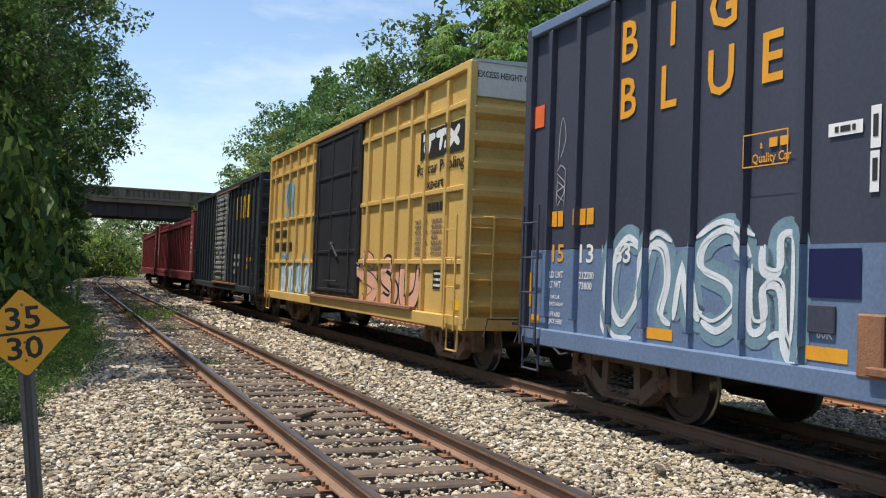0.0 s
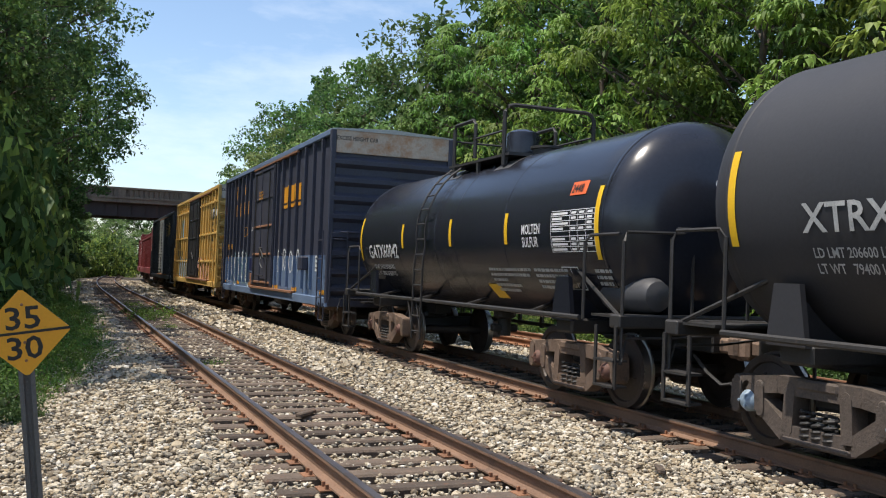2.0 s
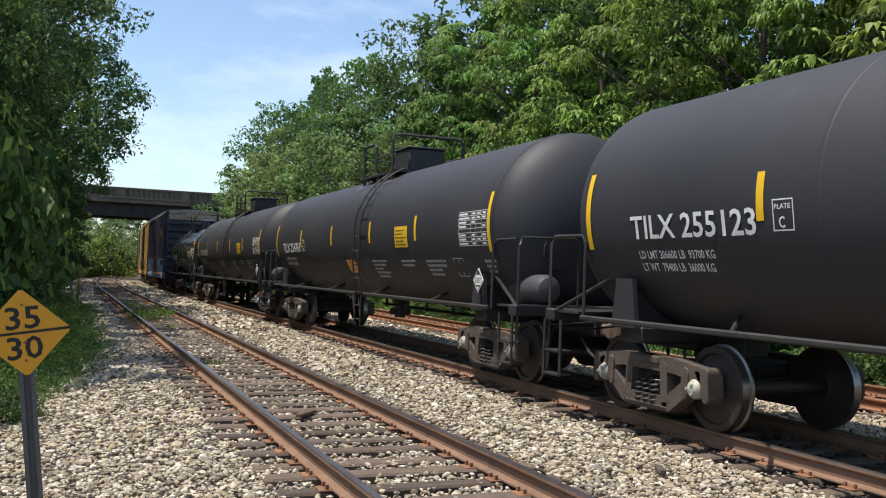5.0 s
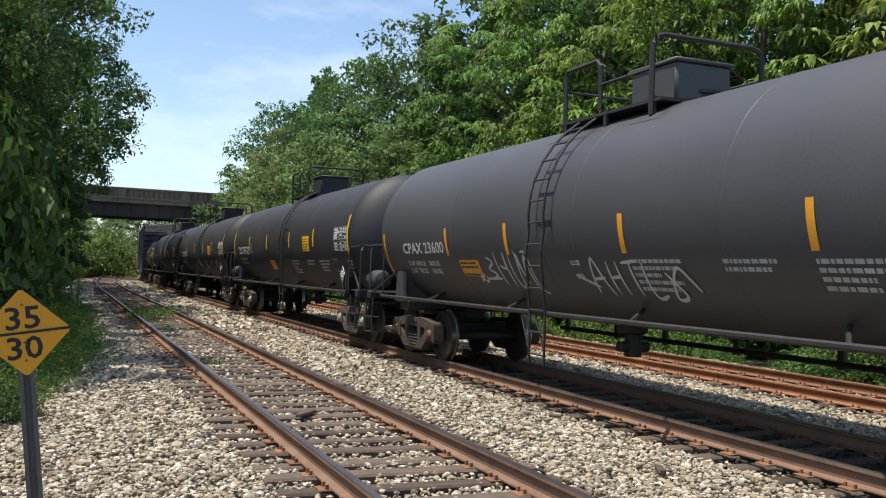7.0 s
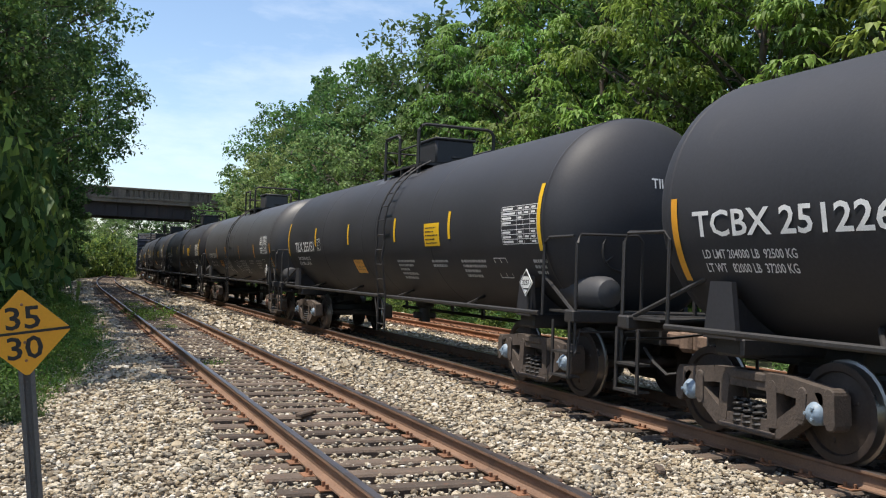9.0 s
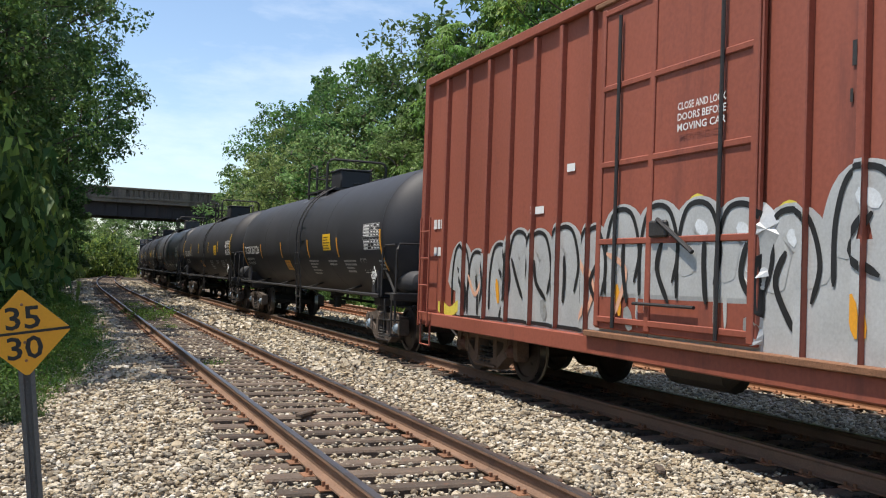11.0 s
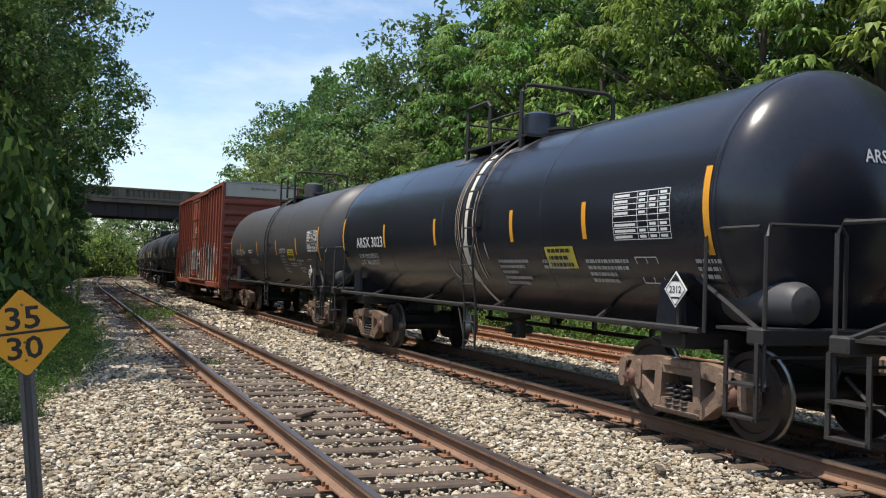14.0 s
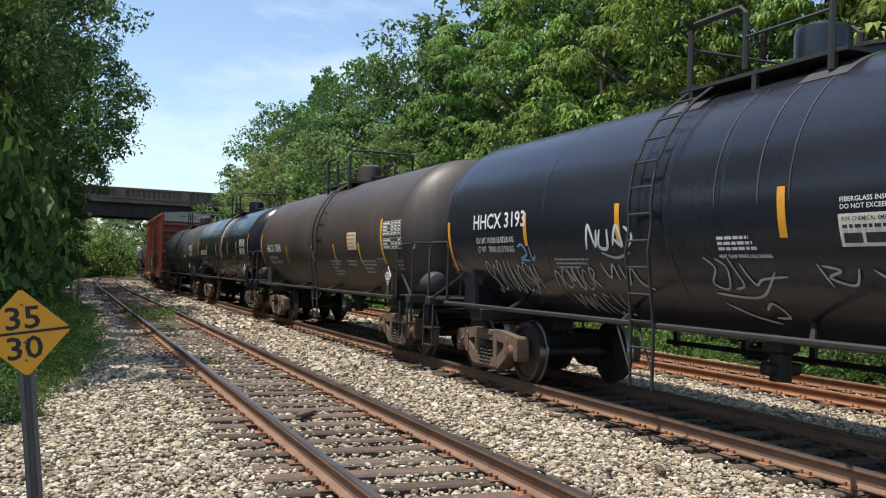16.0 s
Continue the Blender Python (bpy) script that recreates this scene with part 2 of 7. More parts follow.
class Mesh:
    """Collects vertices and faces of one mesh; slots hold a material for each face."""

    def __init__(self):
        self.v, self.f, self.k, self.slot = [], [], [], 0

    def add(self, verts, faces, m=None):
        o = len(self.v)
        self.v += [tuple(m @ Vector(p)) if m else tuple(p) for p in verts]
        self.f += [tuple(i + o for i in f) for f in faces]
        self.k += [self.slot] * len(faces)
        return self

    def box(self, c, size, m=None, bevel=0.0):
        hx, hy, hz = (a / 2 for a in size)
        b = min(bevel, hx * 0.9, hy * 0.9, hz * 0.9)
        if b <= 0:
            v = [(c[0] + x * hx, c[1] + y * hy, c[2] + z * hz) for z in (-1, 1) for y in (-1, 1) for x in (-1, 1)]
            f = [(0, 2, 3, 1), (4, 5, 7, 6), (0, 1, 5, 4), (2, 6, 7, 3), (0, 4, 6, 2), (1, 3, 7, 5)]
            return self.add(v, f, m)
        v, ix = [], {}
        for x in (-1, 1):
            for y in (-1, 1):
                for z in (-1, 1):
                    for ax in range(3):
                        p = [x * (hx - (b if ax != 0 else 0)), y * (hy - (b if ax != 1 else 0)), z * (hz - (b if ax != 2 else 0))]
                        ix[x, y, z, ax] = len(v)
                        v.append((c[0] + p[0], c[1] + p[1], c[2] + p[2]))
        f = []
        for ax in range(3):
            for sgn in (-1, 1):
                q = []
                for a, bb in ((-1, -1), (1, -1), (1, 1), (-1, 1)):
                    p = [0, 0, 0]
                    p[ax], p[(ax + 1) % 3], p[(ax + 2) % 3] = sgn, a, bb
                    q.append(ix[(*p, ax)])
                f.append(tuple(q if sgn > 0 else q[::-1]))
        for ax in range(3):
            a1, a2 = (ax + 1) % 3, (ax + 2) % 3
            for p1 in (-1, 1):
                for p2 in (-1, 1):
                    lo, hi = [0, 0, 0], [0, 0, 0]
                    lo[ax], hi[ax] = -1, 1
                    lo[a1] = hi[a1] = p1
                    lo[a2] = hi[a2] = p2
                    q = [ix[(*lo, a1)], ix[(*hi, a1)], ix[(*hi, a2)], ix[(*lo, a2)]]
                    f.append(tuple(q if p1 * p2 < 0 else q[::-1]))
        for x in (-1, 1):
            for y in (-1, 1):
                for z in (-1, 1):
                    q = [ix[x, y, z, 0], ix[x, y, z, 1], ix[x, y, z, 2]]
                    f.append(tuple(q if x * y * z > 0 else q[::-1]))
        return self.add(v, f, m)

    def tube(self, pts, r, n=6, r2=None, caps=True):
        pts = [Vector(p) for p in pts]
        v, f = [], []
        up = Vector((0, 0, 1))
        for i, p in enumerate(pts):
            d = (pts[min(i + 1, len(pts) - 1)] - pts[max(i - 1, 0)]).normalized()
            a = d.cross(up if abs(d.z) < 0.95 else Vector((1, 0, 0))).normalized()
            b = a.cross(d)
            rr = r if r2 is None else r + (r2 - r) * i / max(1, len(pts) - 1)
            v += [p + (a * math.cos(2 * math.pi * j / n) + b * math.sin(2 * math.pi * j / n)) * rr for j in range(n)]
        for i in range(len(pts) - 1):
            f += [(i * n + j, i * n + (j + 1) % n, (i + 1) * n + (j + 1) % n, (i + 1) * n + j) for j in range(n)]
        if caps:
            f += [tuple(range(n))[::-1], tuple(range((len(pts) - 1) * n, len(pts) * n))]
        return self.add(v, f)

    def lathe(self, profile, n=24, m=None, caps=True):
        """profile: (radius, along y); spun about the y axis."""
        v, f = [], []
        for r, y in profile:
            v += [(r * math.cos(2 * math.pi * j / n), y, r * math.sin(2 * math.pi * j / n)) for j in range(n)]
        for i in range(len(profile) - 1):
            f += [(i * n + j, (i + 1) * n + j, (i + 1) * n + (j + 1) % n, i * n + (j + 1) % n) for j in range(n)]
        if caps:
            f += [tuple(range(n)), tuple(range((len(profile) - 1) * n, len(profile) * n))[::-1]]
        return self.add(v, f, m)

    def plate(self, outline, x0, x1, m=None):
        """A flat outline (y, z) given thickness from x0 to x1."""
        n = len(outline)
        v = [(x0, y, z) for y, z in outline] + [(x1, y, z) for y, z in outline]
        f = [tuple(range(n))[::-1], tuple(range(n, 2 * n))] + [(i, (i + 1) % n, n + (i + 1) % n, n + i) for i in range(n)]
        return self.add(v, f, m)

    def data(self, name, mats, smooth=False):
        me = bpy.data.meshes.new(name)
        me.from_pydata(self.v, [], self.f)
        for mt in (mats if isinstance(mats, (list, tuple)) else [mats]):
            me.materials.append(mt)
        if max(self.k, default=0):
            me.polygons.foreach_set("material_index", self.k)
        if smooth:
            me.polygons.foreach_set("use_smooth", [True] * len(me.polygons))
            if smooth != "all":
                me.set_sharp_from_angle(angle=radians(40))
        me.update()
        return me


def part(name, mesh, mat, parent, label="", m=None, smooth=False):
    """Link a mesh as one object under a thing or a part."""
    me = mesh.data(name, mat, smooth) if isinstance(mesh, Mesh) else mesh
    ob = new(name, me)
    ob.parent = parent
    if m is not None:
        ob.matrix_basis = m
    if label:
        tagged(ob, label)
    return ob


def thing(name, label, category, group="", kind="", m=None, mesh=None, mat=None, smooth=False):
    ob = new(name, mesh.data(name, mat, smooth) if isinstance(mesh, Mesh) else mesh)
    if m is not None:
        ob.matrix_basis = m
    return tagged(ob, label, category, group, kind)


def letters(text, height, mat, squeeze=1.0):
    """Flat lettering as a mesh in the x-z plane, from its lower left corner; returns mesh and width."""
    cu = bpy.data.curves.new("lettering", "FONT")
    cu.body, cu.size, cu.resolution_u = text, height / 0.70, 2
    cu.offset = height * 0.022
    tmp = bpy.data.objects.new("lettering", cu)
    scene.collection.objects.link(tmp)
    bpy.context.view_layer.update()
    me = bpy.data.meshes.new_from_object(tmp.evaluated_get(bpy.context.evaluated_depsgraph_get()))
    bpy.data.objects.remove(tmp)
    bpy.data.curves.remove(cu)
    co = np.zeros(len(me.vertices) * 3)
    me.vertices.foreach_get("co", co)
    co = co.reshape(-1, 3)
    co[:, 0] -= co[:, 0].min() if len(co) else 0
    co[:, 0] *= squeeze
    width = co[:, 0].max() if len(co) else 0
    me.polygons.foreach_set("use_smooth", [False] * len(me.polygons))
    me.materials.clear()
    me.materials.append(mat)
    return me, co, width

# ---- ground ----


def ground_height(s, l):
    """Terrain round the tracks; l from the middle track. Rail tops are at zero."""
    z = -0.285
    if l < T1 - 1.7:
        z -= min(0.22, (T1 - 1.7 - l) * 0.16)
    if l < -9.5:
        z += min(5.0, (-9.5 - l) * 0.30)
    if l > T3 + 2.2:
        z -= min(0.25, (l - T3 - 2.2) * 0.15)
    if l > 17:
        z += min(9.0, (l - 17) * 0.45)
    return z


def build_ground():
    me = Mesh()
    ss = [-320, -200, -120, -70, -40, -20, -10] + list(range(-4, 60, 2)) + list(range(60, 180, 6)) + [190, 210, 240, 280, 340, 420]
    ls = [-420, -200, -90, -50, -34, -26, -20, -16, -13, -11.5, -10.5, -9.5, -8.8, -8, -7.2, -6.6, -6.2, -5, -3.5, -2, 0, 2, 4, 6, 7, 8, 9, 10.5, 12, 14, 17, 20, 24, 30, 40, 60, 100, 200, 420]
    for s in ss:
        for l in ls:
            z = ground_height(s, l)
            if l < -8 or l > 8:
                z += 0.10 * (noise.noise(Vector((s * 0.7, l * 0.7, 3))) + noise.noise(Vector((s * 0.2, l * 0.2, 7))))
            me.v.append(tuple(at(s, l, z)))
    n = len(ls)
    for i in range(len(ss) - 1):
        for j in range(n - 1):
            me.f.append((i * n + j, i * n + j + 1, (i + 1) * n + j + 1, (i + 1) * n + j))
            mid = (ls[j] + ls[j + 1]) / 2
            me.k.append(0 if -8.4 < mid < T3 + 2.6 else 1)
    g = thing("ground", "pale crushed-stone ballast between tracks, with soil and weeds beside it", "ground", kind="structure", mesh=me, mat=[M["bed"], M["soil"]], smooth="all")
    return g


build_ground()


def rail_profile():
    h = [(-0.0365, 0), (-0.0365, -0.03), (-0.03, -0.042), (-0.009, -0.052), (-0.009, -0.135), (-0.03, -0.15), (-0.07, -0.158), (-0.07, -0.172)]
    return [(0.030, 0.0), (0.0365, -0.008)] + [(-x, z) for x, z in h[1:]] + [(x, z) for x, z in h[::-1][:-1]] + [(-0.0365, -0.008), (-0.030, 0.0)]


def build_track(name, l, s_from, s_to, label, ties, dull):
    t = thing(name, label, "railway track", "railway tracks", "structure")
    prof = rail_profile()
    for side in (-0.7525, 0.7525):
        me = Mesh()
        stations = []
        s = s_from
        while s < s_to:
            stations.append(s)
            s += 2.0 if s > -6 else 12.0
        for s in stations:
            for x, z in prof:
                me.v.append(tuple(at(s, l + side + x, z)))
        n = len(prof)
        for i in range(len(stations) - 1):
            for j in range(n):
                me.f.append((i * n + j, i * n + (j + 1) % n, (i + 1) * n + (j + 1) % n, (i + 1) * n + j))
                top = j in (0, n - 1, n - 2)
                me.k.append(1 if top and not dull else 0)
        part("rail", me, [M["rust" if dull else "rail"], M["railhead"]], t, "rusty steel rail with a worn head")
    # timber ties, plates and spikes
    rnd = random.Random(int(l * 100))
    tie = Mesh()
    tie.box((0, 0, -0.085), (2.55, 0.215, 0.17), bevel=0.02)
    tie_me = tie.data("tie", M["tie"])
    plate = Mesh()
    for side in (-0.7525, 0.7525):
        plate.box((side, 0, -0.174), (0.34, 0.17, 0.016), bevel=0.004)
        for dx in (-0.105, 0.105):
            for dy in (-0.055, 0.055):
                plate.box((side + dx, dy, -0.150), (0.030, 0.024, 0.05), bevel=0.004)
    plate_me = plate.data("tie_plate", M["rust"])
    for s in ties:
        m = on_track(s + rnd.uniform(-0.035, 0.035), l, -0.178 + rnd.uniform(-0.012, 0.004), rnd.gauss(0, 0.018))
        m = m @ Matrix.Translation((rnd.uniform(-0.06, 0.06), 0, 0))
        ob = part("tie", tie_me, None, t, m=m)
        ob.scale = (1, rnd.uniform(0.9, 1.08), 1)
        if s < 45:
            part("tie_plate", plate_me, None, t, m=on_track(s, l, 0))
    return t


def steps(a, b, d):
    return [a + d * i for i in range(int((b - a) / d))]


build_track("railway_track", T1, -70, 330, "single track with rusty rails on weathered timber ties", steps(2.5, 130, 0.53), False)
build_track("railway_track", 0.0, -330, 330, "track carrying the freight train, rusty rails on timber ties", steps(2.5, 85, 0.53), False)
build_track("railway_track", T3, -70, 330, "rust-orange disused track behind the train", steps(4.0, 70, 0.53), True)


def pebble(rnd):
    """One angular crushed stone, eight corners, about one unit across."""
    v = np.array([(x, y, z) for x in (-1, 1) for y in (-1, 1) for z in (-1, 1)], float)
    v *= rnd.uniform(0.55, 1.2, (8, 3))
    v *= np.array([rnd.uniform(0.8, 1.25), rnd.uniform(0.65, 1.0), rnd.uniform(0.5, 0.85)])
    return v / 2


def round_stone(rnd):
    """One worn stone of twelve corners, about one unit across."""
    g = (1 + 5 ** 0.5) / 2
    v = np.array([(0, a, b * g) for a in (-1, 1) for b in (-1, 1)] + [(a, b * g, 0) for a in (-1, 1) for b in (-1, 1)] + [(b * g, 0, a) for a in (-1, 1) for b in (-1, 1)], float)
    v /= np.linalg.norm(v[0])
    v *= rnd.uniform(0.72, 1.2, (12, 1)) + rnd.uniform(-0.1, 0.1, (12, 3))
    return v * np.array([rnd.uniform(0.9, 1.3), rnd.uniform(0.7, 1.0), rnd.uniform(0.5, 0.8)]) / 2


def hull_faces():
    """The twenty triangles of the twelve corners, turned outwards."""
    g = (1 + 5 ** 0.5) / 2
    v = [(0, a, b * g) for a in (-1, 1) for b in (-1, 1)] + [(a, b * g, 0) for a in (-1, 1) for b in (-1, 1)] + [(b * g, 0, a) for a in (-1, 1) for b in (-1, 1)]
    v = [Vector(p) for p in v]
    out = []
    for i, j, k in itertools.combinations(range(12), 3):
        if max((v[i] - v[j]).length, (v[j] - v[k]).length, (v[i] - v[k]).length) < 2.1:
            out.append((i, j, k) if (v[j] - v[i]).cross(v[k] - v[i]).dot(v[i]) > 0 else (i, k, j))
    return np.array(out)


STONE = np.array([(0, 1, 3), (0, 3, 2), (4, 6, 7), (4, 7, 5), (0, 4, 5), (0, 5, 1), (2, 3, 7), (2, 7, 6), (0, 2, 6), (0, 6, 4), (1, 5, 7), (1, 7, 3)])


def mesh_from_arrays(name, verts, faces, mat):
    me = bpy.data.meshes.new(name)
    k = faces.shape[1]
    me.vertices.add(len(verts))
    me.vertices.foreach_set("co", verts.astype(np.float32).ravel())
    me.loops.add(faces.size)
    me.loops.foreach_set("vertex_index", faces.astype(np.int32).ravel())
    me.polygons.add(len(faces))
    me.polygons.foreach_set("loop_start", np.arange(0, faces.size, k, dtype=np.int32))
    me.polygons.foreach_set("use_smooth", np.zeros(len(faces), dtype=bool))
    me.update(calc_edges=True)
    me.materials.append(mat)
    return me


def build_ballast():
    rnd = np.random.RandomState(5)
    rounded = hull_faces()
    kinds = [([round_stone(rnd) for _ in range(40)], rounded), ([pebble(rnd) for _ in range(40)], STONE)]
    heaps = {(a, b): [] for a in (0, 1) for b in (False, True)}
    # (station range, l range, stones per square metre, size)
    areas = [(4.4, 9, T1 - 3.6, T3 - 1.6, 560, 0.047, 0), (9, 15, T1 - 3.6, T3 + 2.0, 330, 0.053, 0), (15, 26, T1 - 3.6, T3 + 2.2, 150, 0.066, 1), (26, 50, T1 - 3.4, T3 + 2, 30, 0.11, 1), (50, 95, T1 - 3.2, 0.5, 14, 0.16, 1)]
    for s0, s1, l0, l1, dens, size, kind in areas:
        n = int((s1 - s0) * (l1 - l0) * dens)
        S, L = rnd.uniform(s0, s1, n), rnd.uniform(l0, l1, n)
        for s, l in zip(S, L):
            off, under_rail, k = 0.065, False, size * rnd.lognormal(0, 0.30)
            for c in (T1, 0.0, T3):
                d = abs(l - c)
                if abs(d - 0.7525) < 0.085:
                    under_rail = True
                if d < 1.30:
                    off = rnd.uniform(0.005, 0.062)
                    k = min(k, 0.085) * 0.9
            if under_rail:
                continue
            if l > -0.75 and l < 1.6 and rnd.rand() < 0.3:
                continue
            z = ground_height(s, l) + off + 0.02 + rnd.uniform(-0.012, 0.02)
            a, b = rnd.uniform(0, 6.283), rnd.uniform(-0.9, 0.9)
            v = kinds[kind][0][rnd.randint(40)] * k
            ca, sa, cb, sb = math.cos(a), math.sin(a), math.cos(b), math.sin(b)
            v = v @ np.array([(1, 0, 0), (0, cb, -sb), (0, sb, cb)]).T @ np.array([(ca, -sa, 0), (sa, ca, 0), (0, 0, 1)]).T
            # wavy strip of stones that get the oil and painted shadow colour
            oily_shade = abs(l + 0.15) < 0.95 + 0.25 * noise.noise(Vector((s * 0.8, 0, 5)))
            heaps[kind, oily_shade].append(v + np.array(at(s, l, z)))
    for (kind, oily_shade), stones in heaps.items():
        corners, tri = stones[0].shape[0], kinds[kind][1]
        faces = (tri[None] + corners * np.arange(len(stones))[:, None, None]).reshape(-1, 3)
        me = mesh_from_arrays("ballast", np.concatenate(stones), faces, M["oily_shade" if oily_shade else "ballast"])
        thing("ballast", "ballast under the train, blackened by oil and by painted-in train shadow" if oily_shade else "loose cream and grey crushed-stone ballast", "ballast", kind="stuff", mesh=me)


build_ballast()


def build_scraps():
    """Splintered timber lying on the ballast."""
    for s, l, turn, size in ((7.12, -2.22, 1.1, (0.22, 0.07, 0.05)), (10.9, -4.62, 0.9, (0.42, 0.09, 0.05)), (10.2, -1.6, -0.6, (0.16, 0.05, 0.04))):
        me = Mesh()
        me.box((0, 0, 0), size, bevel=0.012)
        me.box((size[0] * 0.35, size[1] * 0.3, 0.01), (size[0] * 0.6, size[1] * 0.5, size[2] * 0.7), bevel=0.008)
        thing("timber_scrap", "dark splintered piece of timber on the ballast", "timber scrap", "timber scraps", m=on_track(s, l, -0.135, turn), mesh=me, mat=M["tie"])


build_scraps()

# ---- bridge ----


def build_bridge():
    s_mid = 112.0
    b = thing("road_bridge", "concrete road bridge with slotted parapet and dark steel girders", "bridge", m=on_track(s_mid, -2.0, 0, radians(4)))
    x0, x1 = -16.0, 42.0
    mid, length = (x0 + x1) / 2, x1 - x0
    deck = Mesh()
    deck.box((mid, 4.0, 8.75), (length, 8.6, 0.45), bevel=0.03)
    part("deck", deck, M["concrete"], b)
    for y in (0.35, 2.8, 5.2, 7.6):
        g = Mesh()
        g.box((mid, y, 7.75), (length, 0.05, 1.55))
        g.box((mid, y, 8.49), (length, 0.42, 0.06))
        g.box((mid, y, 6.99), (length, 0.42, 0.06))
        k = x0 + 0.6
        while k < x1:
            g.box((k, y - 0.1, 7.75), (0.03, 0.16, 1.45))
            k += 1.5
        part("girder", g, M["girder"], b, "dark weathered steel plate girder")
    for y in (-0.2, 8.2):
        par = Mesh()
        par.box((mid, y, 9.1), (length, 0.38, 0.26), bevel=0.02)
        par.box((mid, y, 10.17), (length, 0.42, 0.26), bevel=0.03)
        par.box((mid, y + (0.06 if y < 0 else -0.06), 9.63), (length, 0.06, 0.86))
        k = x0
        while k < x1:
            par.box((k, y, 9.63), (0.9, 0.36, 0.86), bevel=0.02)
            k += 7.2
        part("parapet", par, M["concrete"], b, "pitted concrete parapet with narrow slots")
        bal = Mesh()
        bal.box((0, 0, 0), (0.40, 0.22, 0.84), bevel=0.02)
        bme = bal.data("baluster", M["concrete"])
        k = x0 + 0.9
        while k < x1:
            if (k - x0) % 7.2 > 0.7:
                part("baluster", bme, None, b, m=Matrix.Translation((k, y, 9.63)))
            k += 0.56
    for x in (-7.2, 16.5):
        for y in (0.8, 7.2):
            p = Mesh()
            p.box((x, y, 3.1), (0.95, 0.95, 6.8), bevel=0.06)
            part("pier", p, M["concrete"], b)
        c = Mesh()
        c.box((x, 4, 6.72), (1.1, 8.2, 0.5), bevel=0.05)
        part("pier_cap", c, M["concrete"], b)
    for x in (x0 + 0.5, x1 - 0.5):
        a = Mesh()
        a.box((x, 4, 4.0), (1.6, 9.0, 9.0), bevel=0.05)
        part("abutment", a, M["concrete"], b)
    return b


build_bridge()

# ---- speed sign ----


def build_speed_sign():
    sx, sy, zc = -2.521, 5.6, 1.147
    yaw = radians(24)
    base = Matrix.Translation((sx, sy, zc)) @ Matrix.Rotation(yaw, 4, "Z") @ Matrix.Rotation(radians(-7.0), 4, "Y")
    t = thing("speed_sign", "amber diamond speed board reading 35 over 30 on a steel post", "railway sign", m=base)
    h = 0.382 * math.sqrt(0.5)
    out = []
    for i in range(4):
        a = math.pi / 2 * i
        c, s = math.cos(a), math.sin(a)
        for d in (-0.012, 0.012):
            out.append(((h - 0.012) * c - d * s, (h - 0.012) * s + d * c))
    pl = Mesh()
    n = len(out)
    pl.v = [(x, -0.002, z) for x, z in out] + [(x, 0.002, z) for x, z in out]
    pl.f = [tuple(range(n)), tuple(range(n, 2 * n))[::-1]] + [(i, n + i, n + (i + 1) % n, (i + 1) % n) for i in range(n)]
    pl.k = [0] + [1] * (n + 1)
    plate = part("sign_plate", pl, [M["sign"], M["signback"]], t, "faded amber plate with worn paint")
    bar = Mesh()
    bar.box((0, -0.004, 0), (2 * h - 0.02, 0.003, 0.016))
    part("divider_line", bar, M["signink"], plate, m=Matrix.Rotation(radians(-1), 4, "Y"))
    for txt, z in (("35", 0.024), ("30", -0.158)):
        me, co, w = letters(txt, 0.134, M["signink"], 1.12)
        co = np.c_[co[:, 0] - w / 2, np.full(len(co), -0.0035), co[:, 1] + z]
        me.vertices.foreach_set("co", co.ravel())
        me.update()
        part("numeral", me, None, plate)
    for z in (0.17, -0.06, -0.17):
        bolt = Mesh()
        bolt.lathe([(0.0, -0.010), (0.007, -0.009), (0.009, -0.004), (0.009, 0.0)], 10, Matrix.Translation((0, 0, z)), caps=False)
        part("bolt", bolt, M["rust"], plate)
    post = Mesh()
    # a flanged U-channel post
    post.plate([(-0.030, -1.75), (0.030, -1.75), (0.030, 0.2), (-0.030, 0.2)], 0.0, 0.004, Matrix.Rotation(radians(90), 4, "Z") @ Matrix.Translation((0.03, 0, 0)))
    for sg in (-1, 1):
        post.box((sg * 0.022, 0.016, -0.775), (0.005, 0.028, 1.95))
        post.box((sg * 0.034, 0.004, -0.775), (0.024, 0.005, 1.95))
    k = -1.7
    while k < -0.2:
        post.lathe([(0.0, 0.0015), (0.006, 0.0015), (0.006, 0.003)], 8, Matrix.Translation((0, 0, k)), caps=False)
        k += 0.05
    part("post", post, M["post"], t, "punched steel channel post", m=Matrix.Rotation(radians(1.0), 4, "Y"))
    return t


build_speed_sign()


def build_marker_boards():
    t = thing("marker_board", "pair of pale blank trackside boards on a thin post", "railway sign", m=on_track(42.0, -8.7, 0, radians(180)))
    p = Mesh()
    p.tube([(0, 0, -0.6), (0, 0, 2.75)], 0.03, 6)
    part("post", p, M["post"], t)
    for x, turn in ((-0.30, 8), (0.24, -6)):
        b = Mesh()
        b.box((0, 0, 0), (0.42, 0.02, 0.60), bevel=0.006)
        part("board", b, M["signback"], t, m=Matrix.Translation((x, 0.05, 2.42)) @ Matrix.Rotation(radians(turn), 4, "Y"))


build_marker_boards()

# ---- train: shared running gear ----


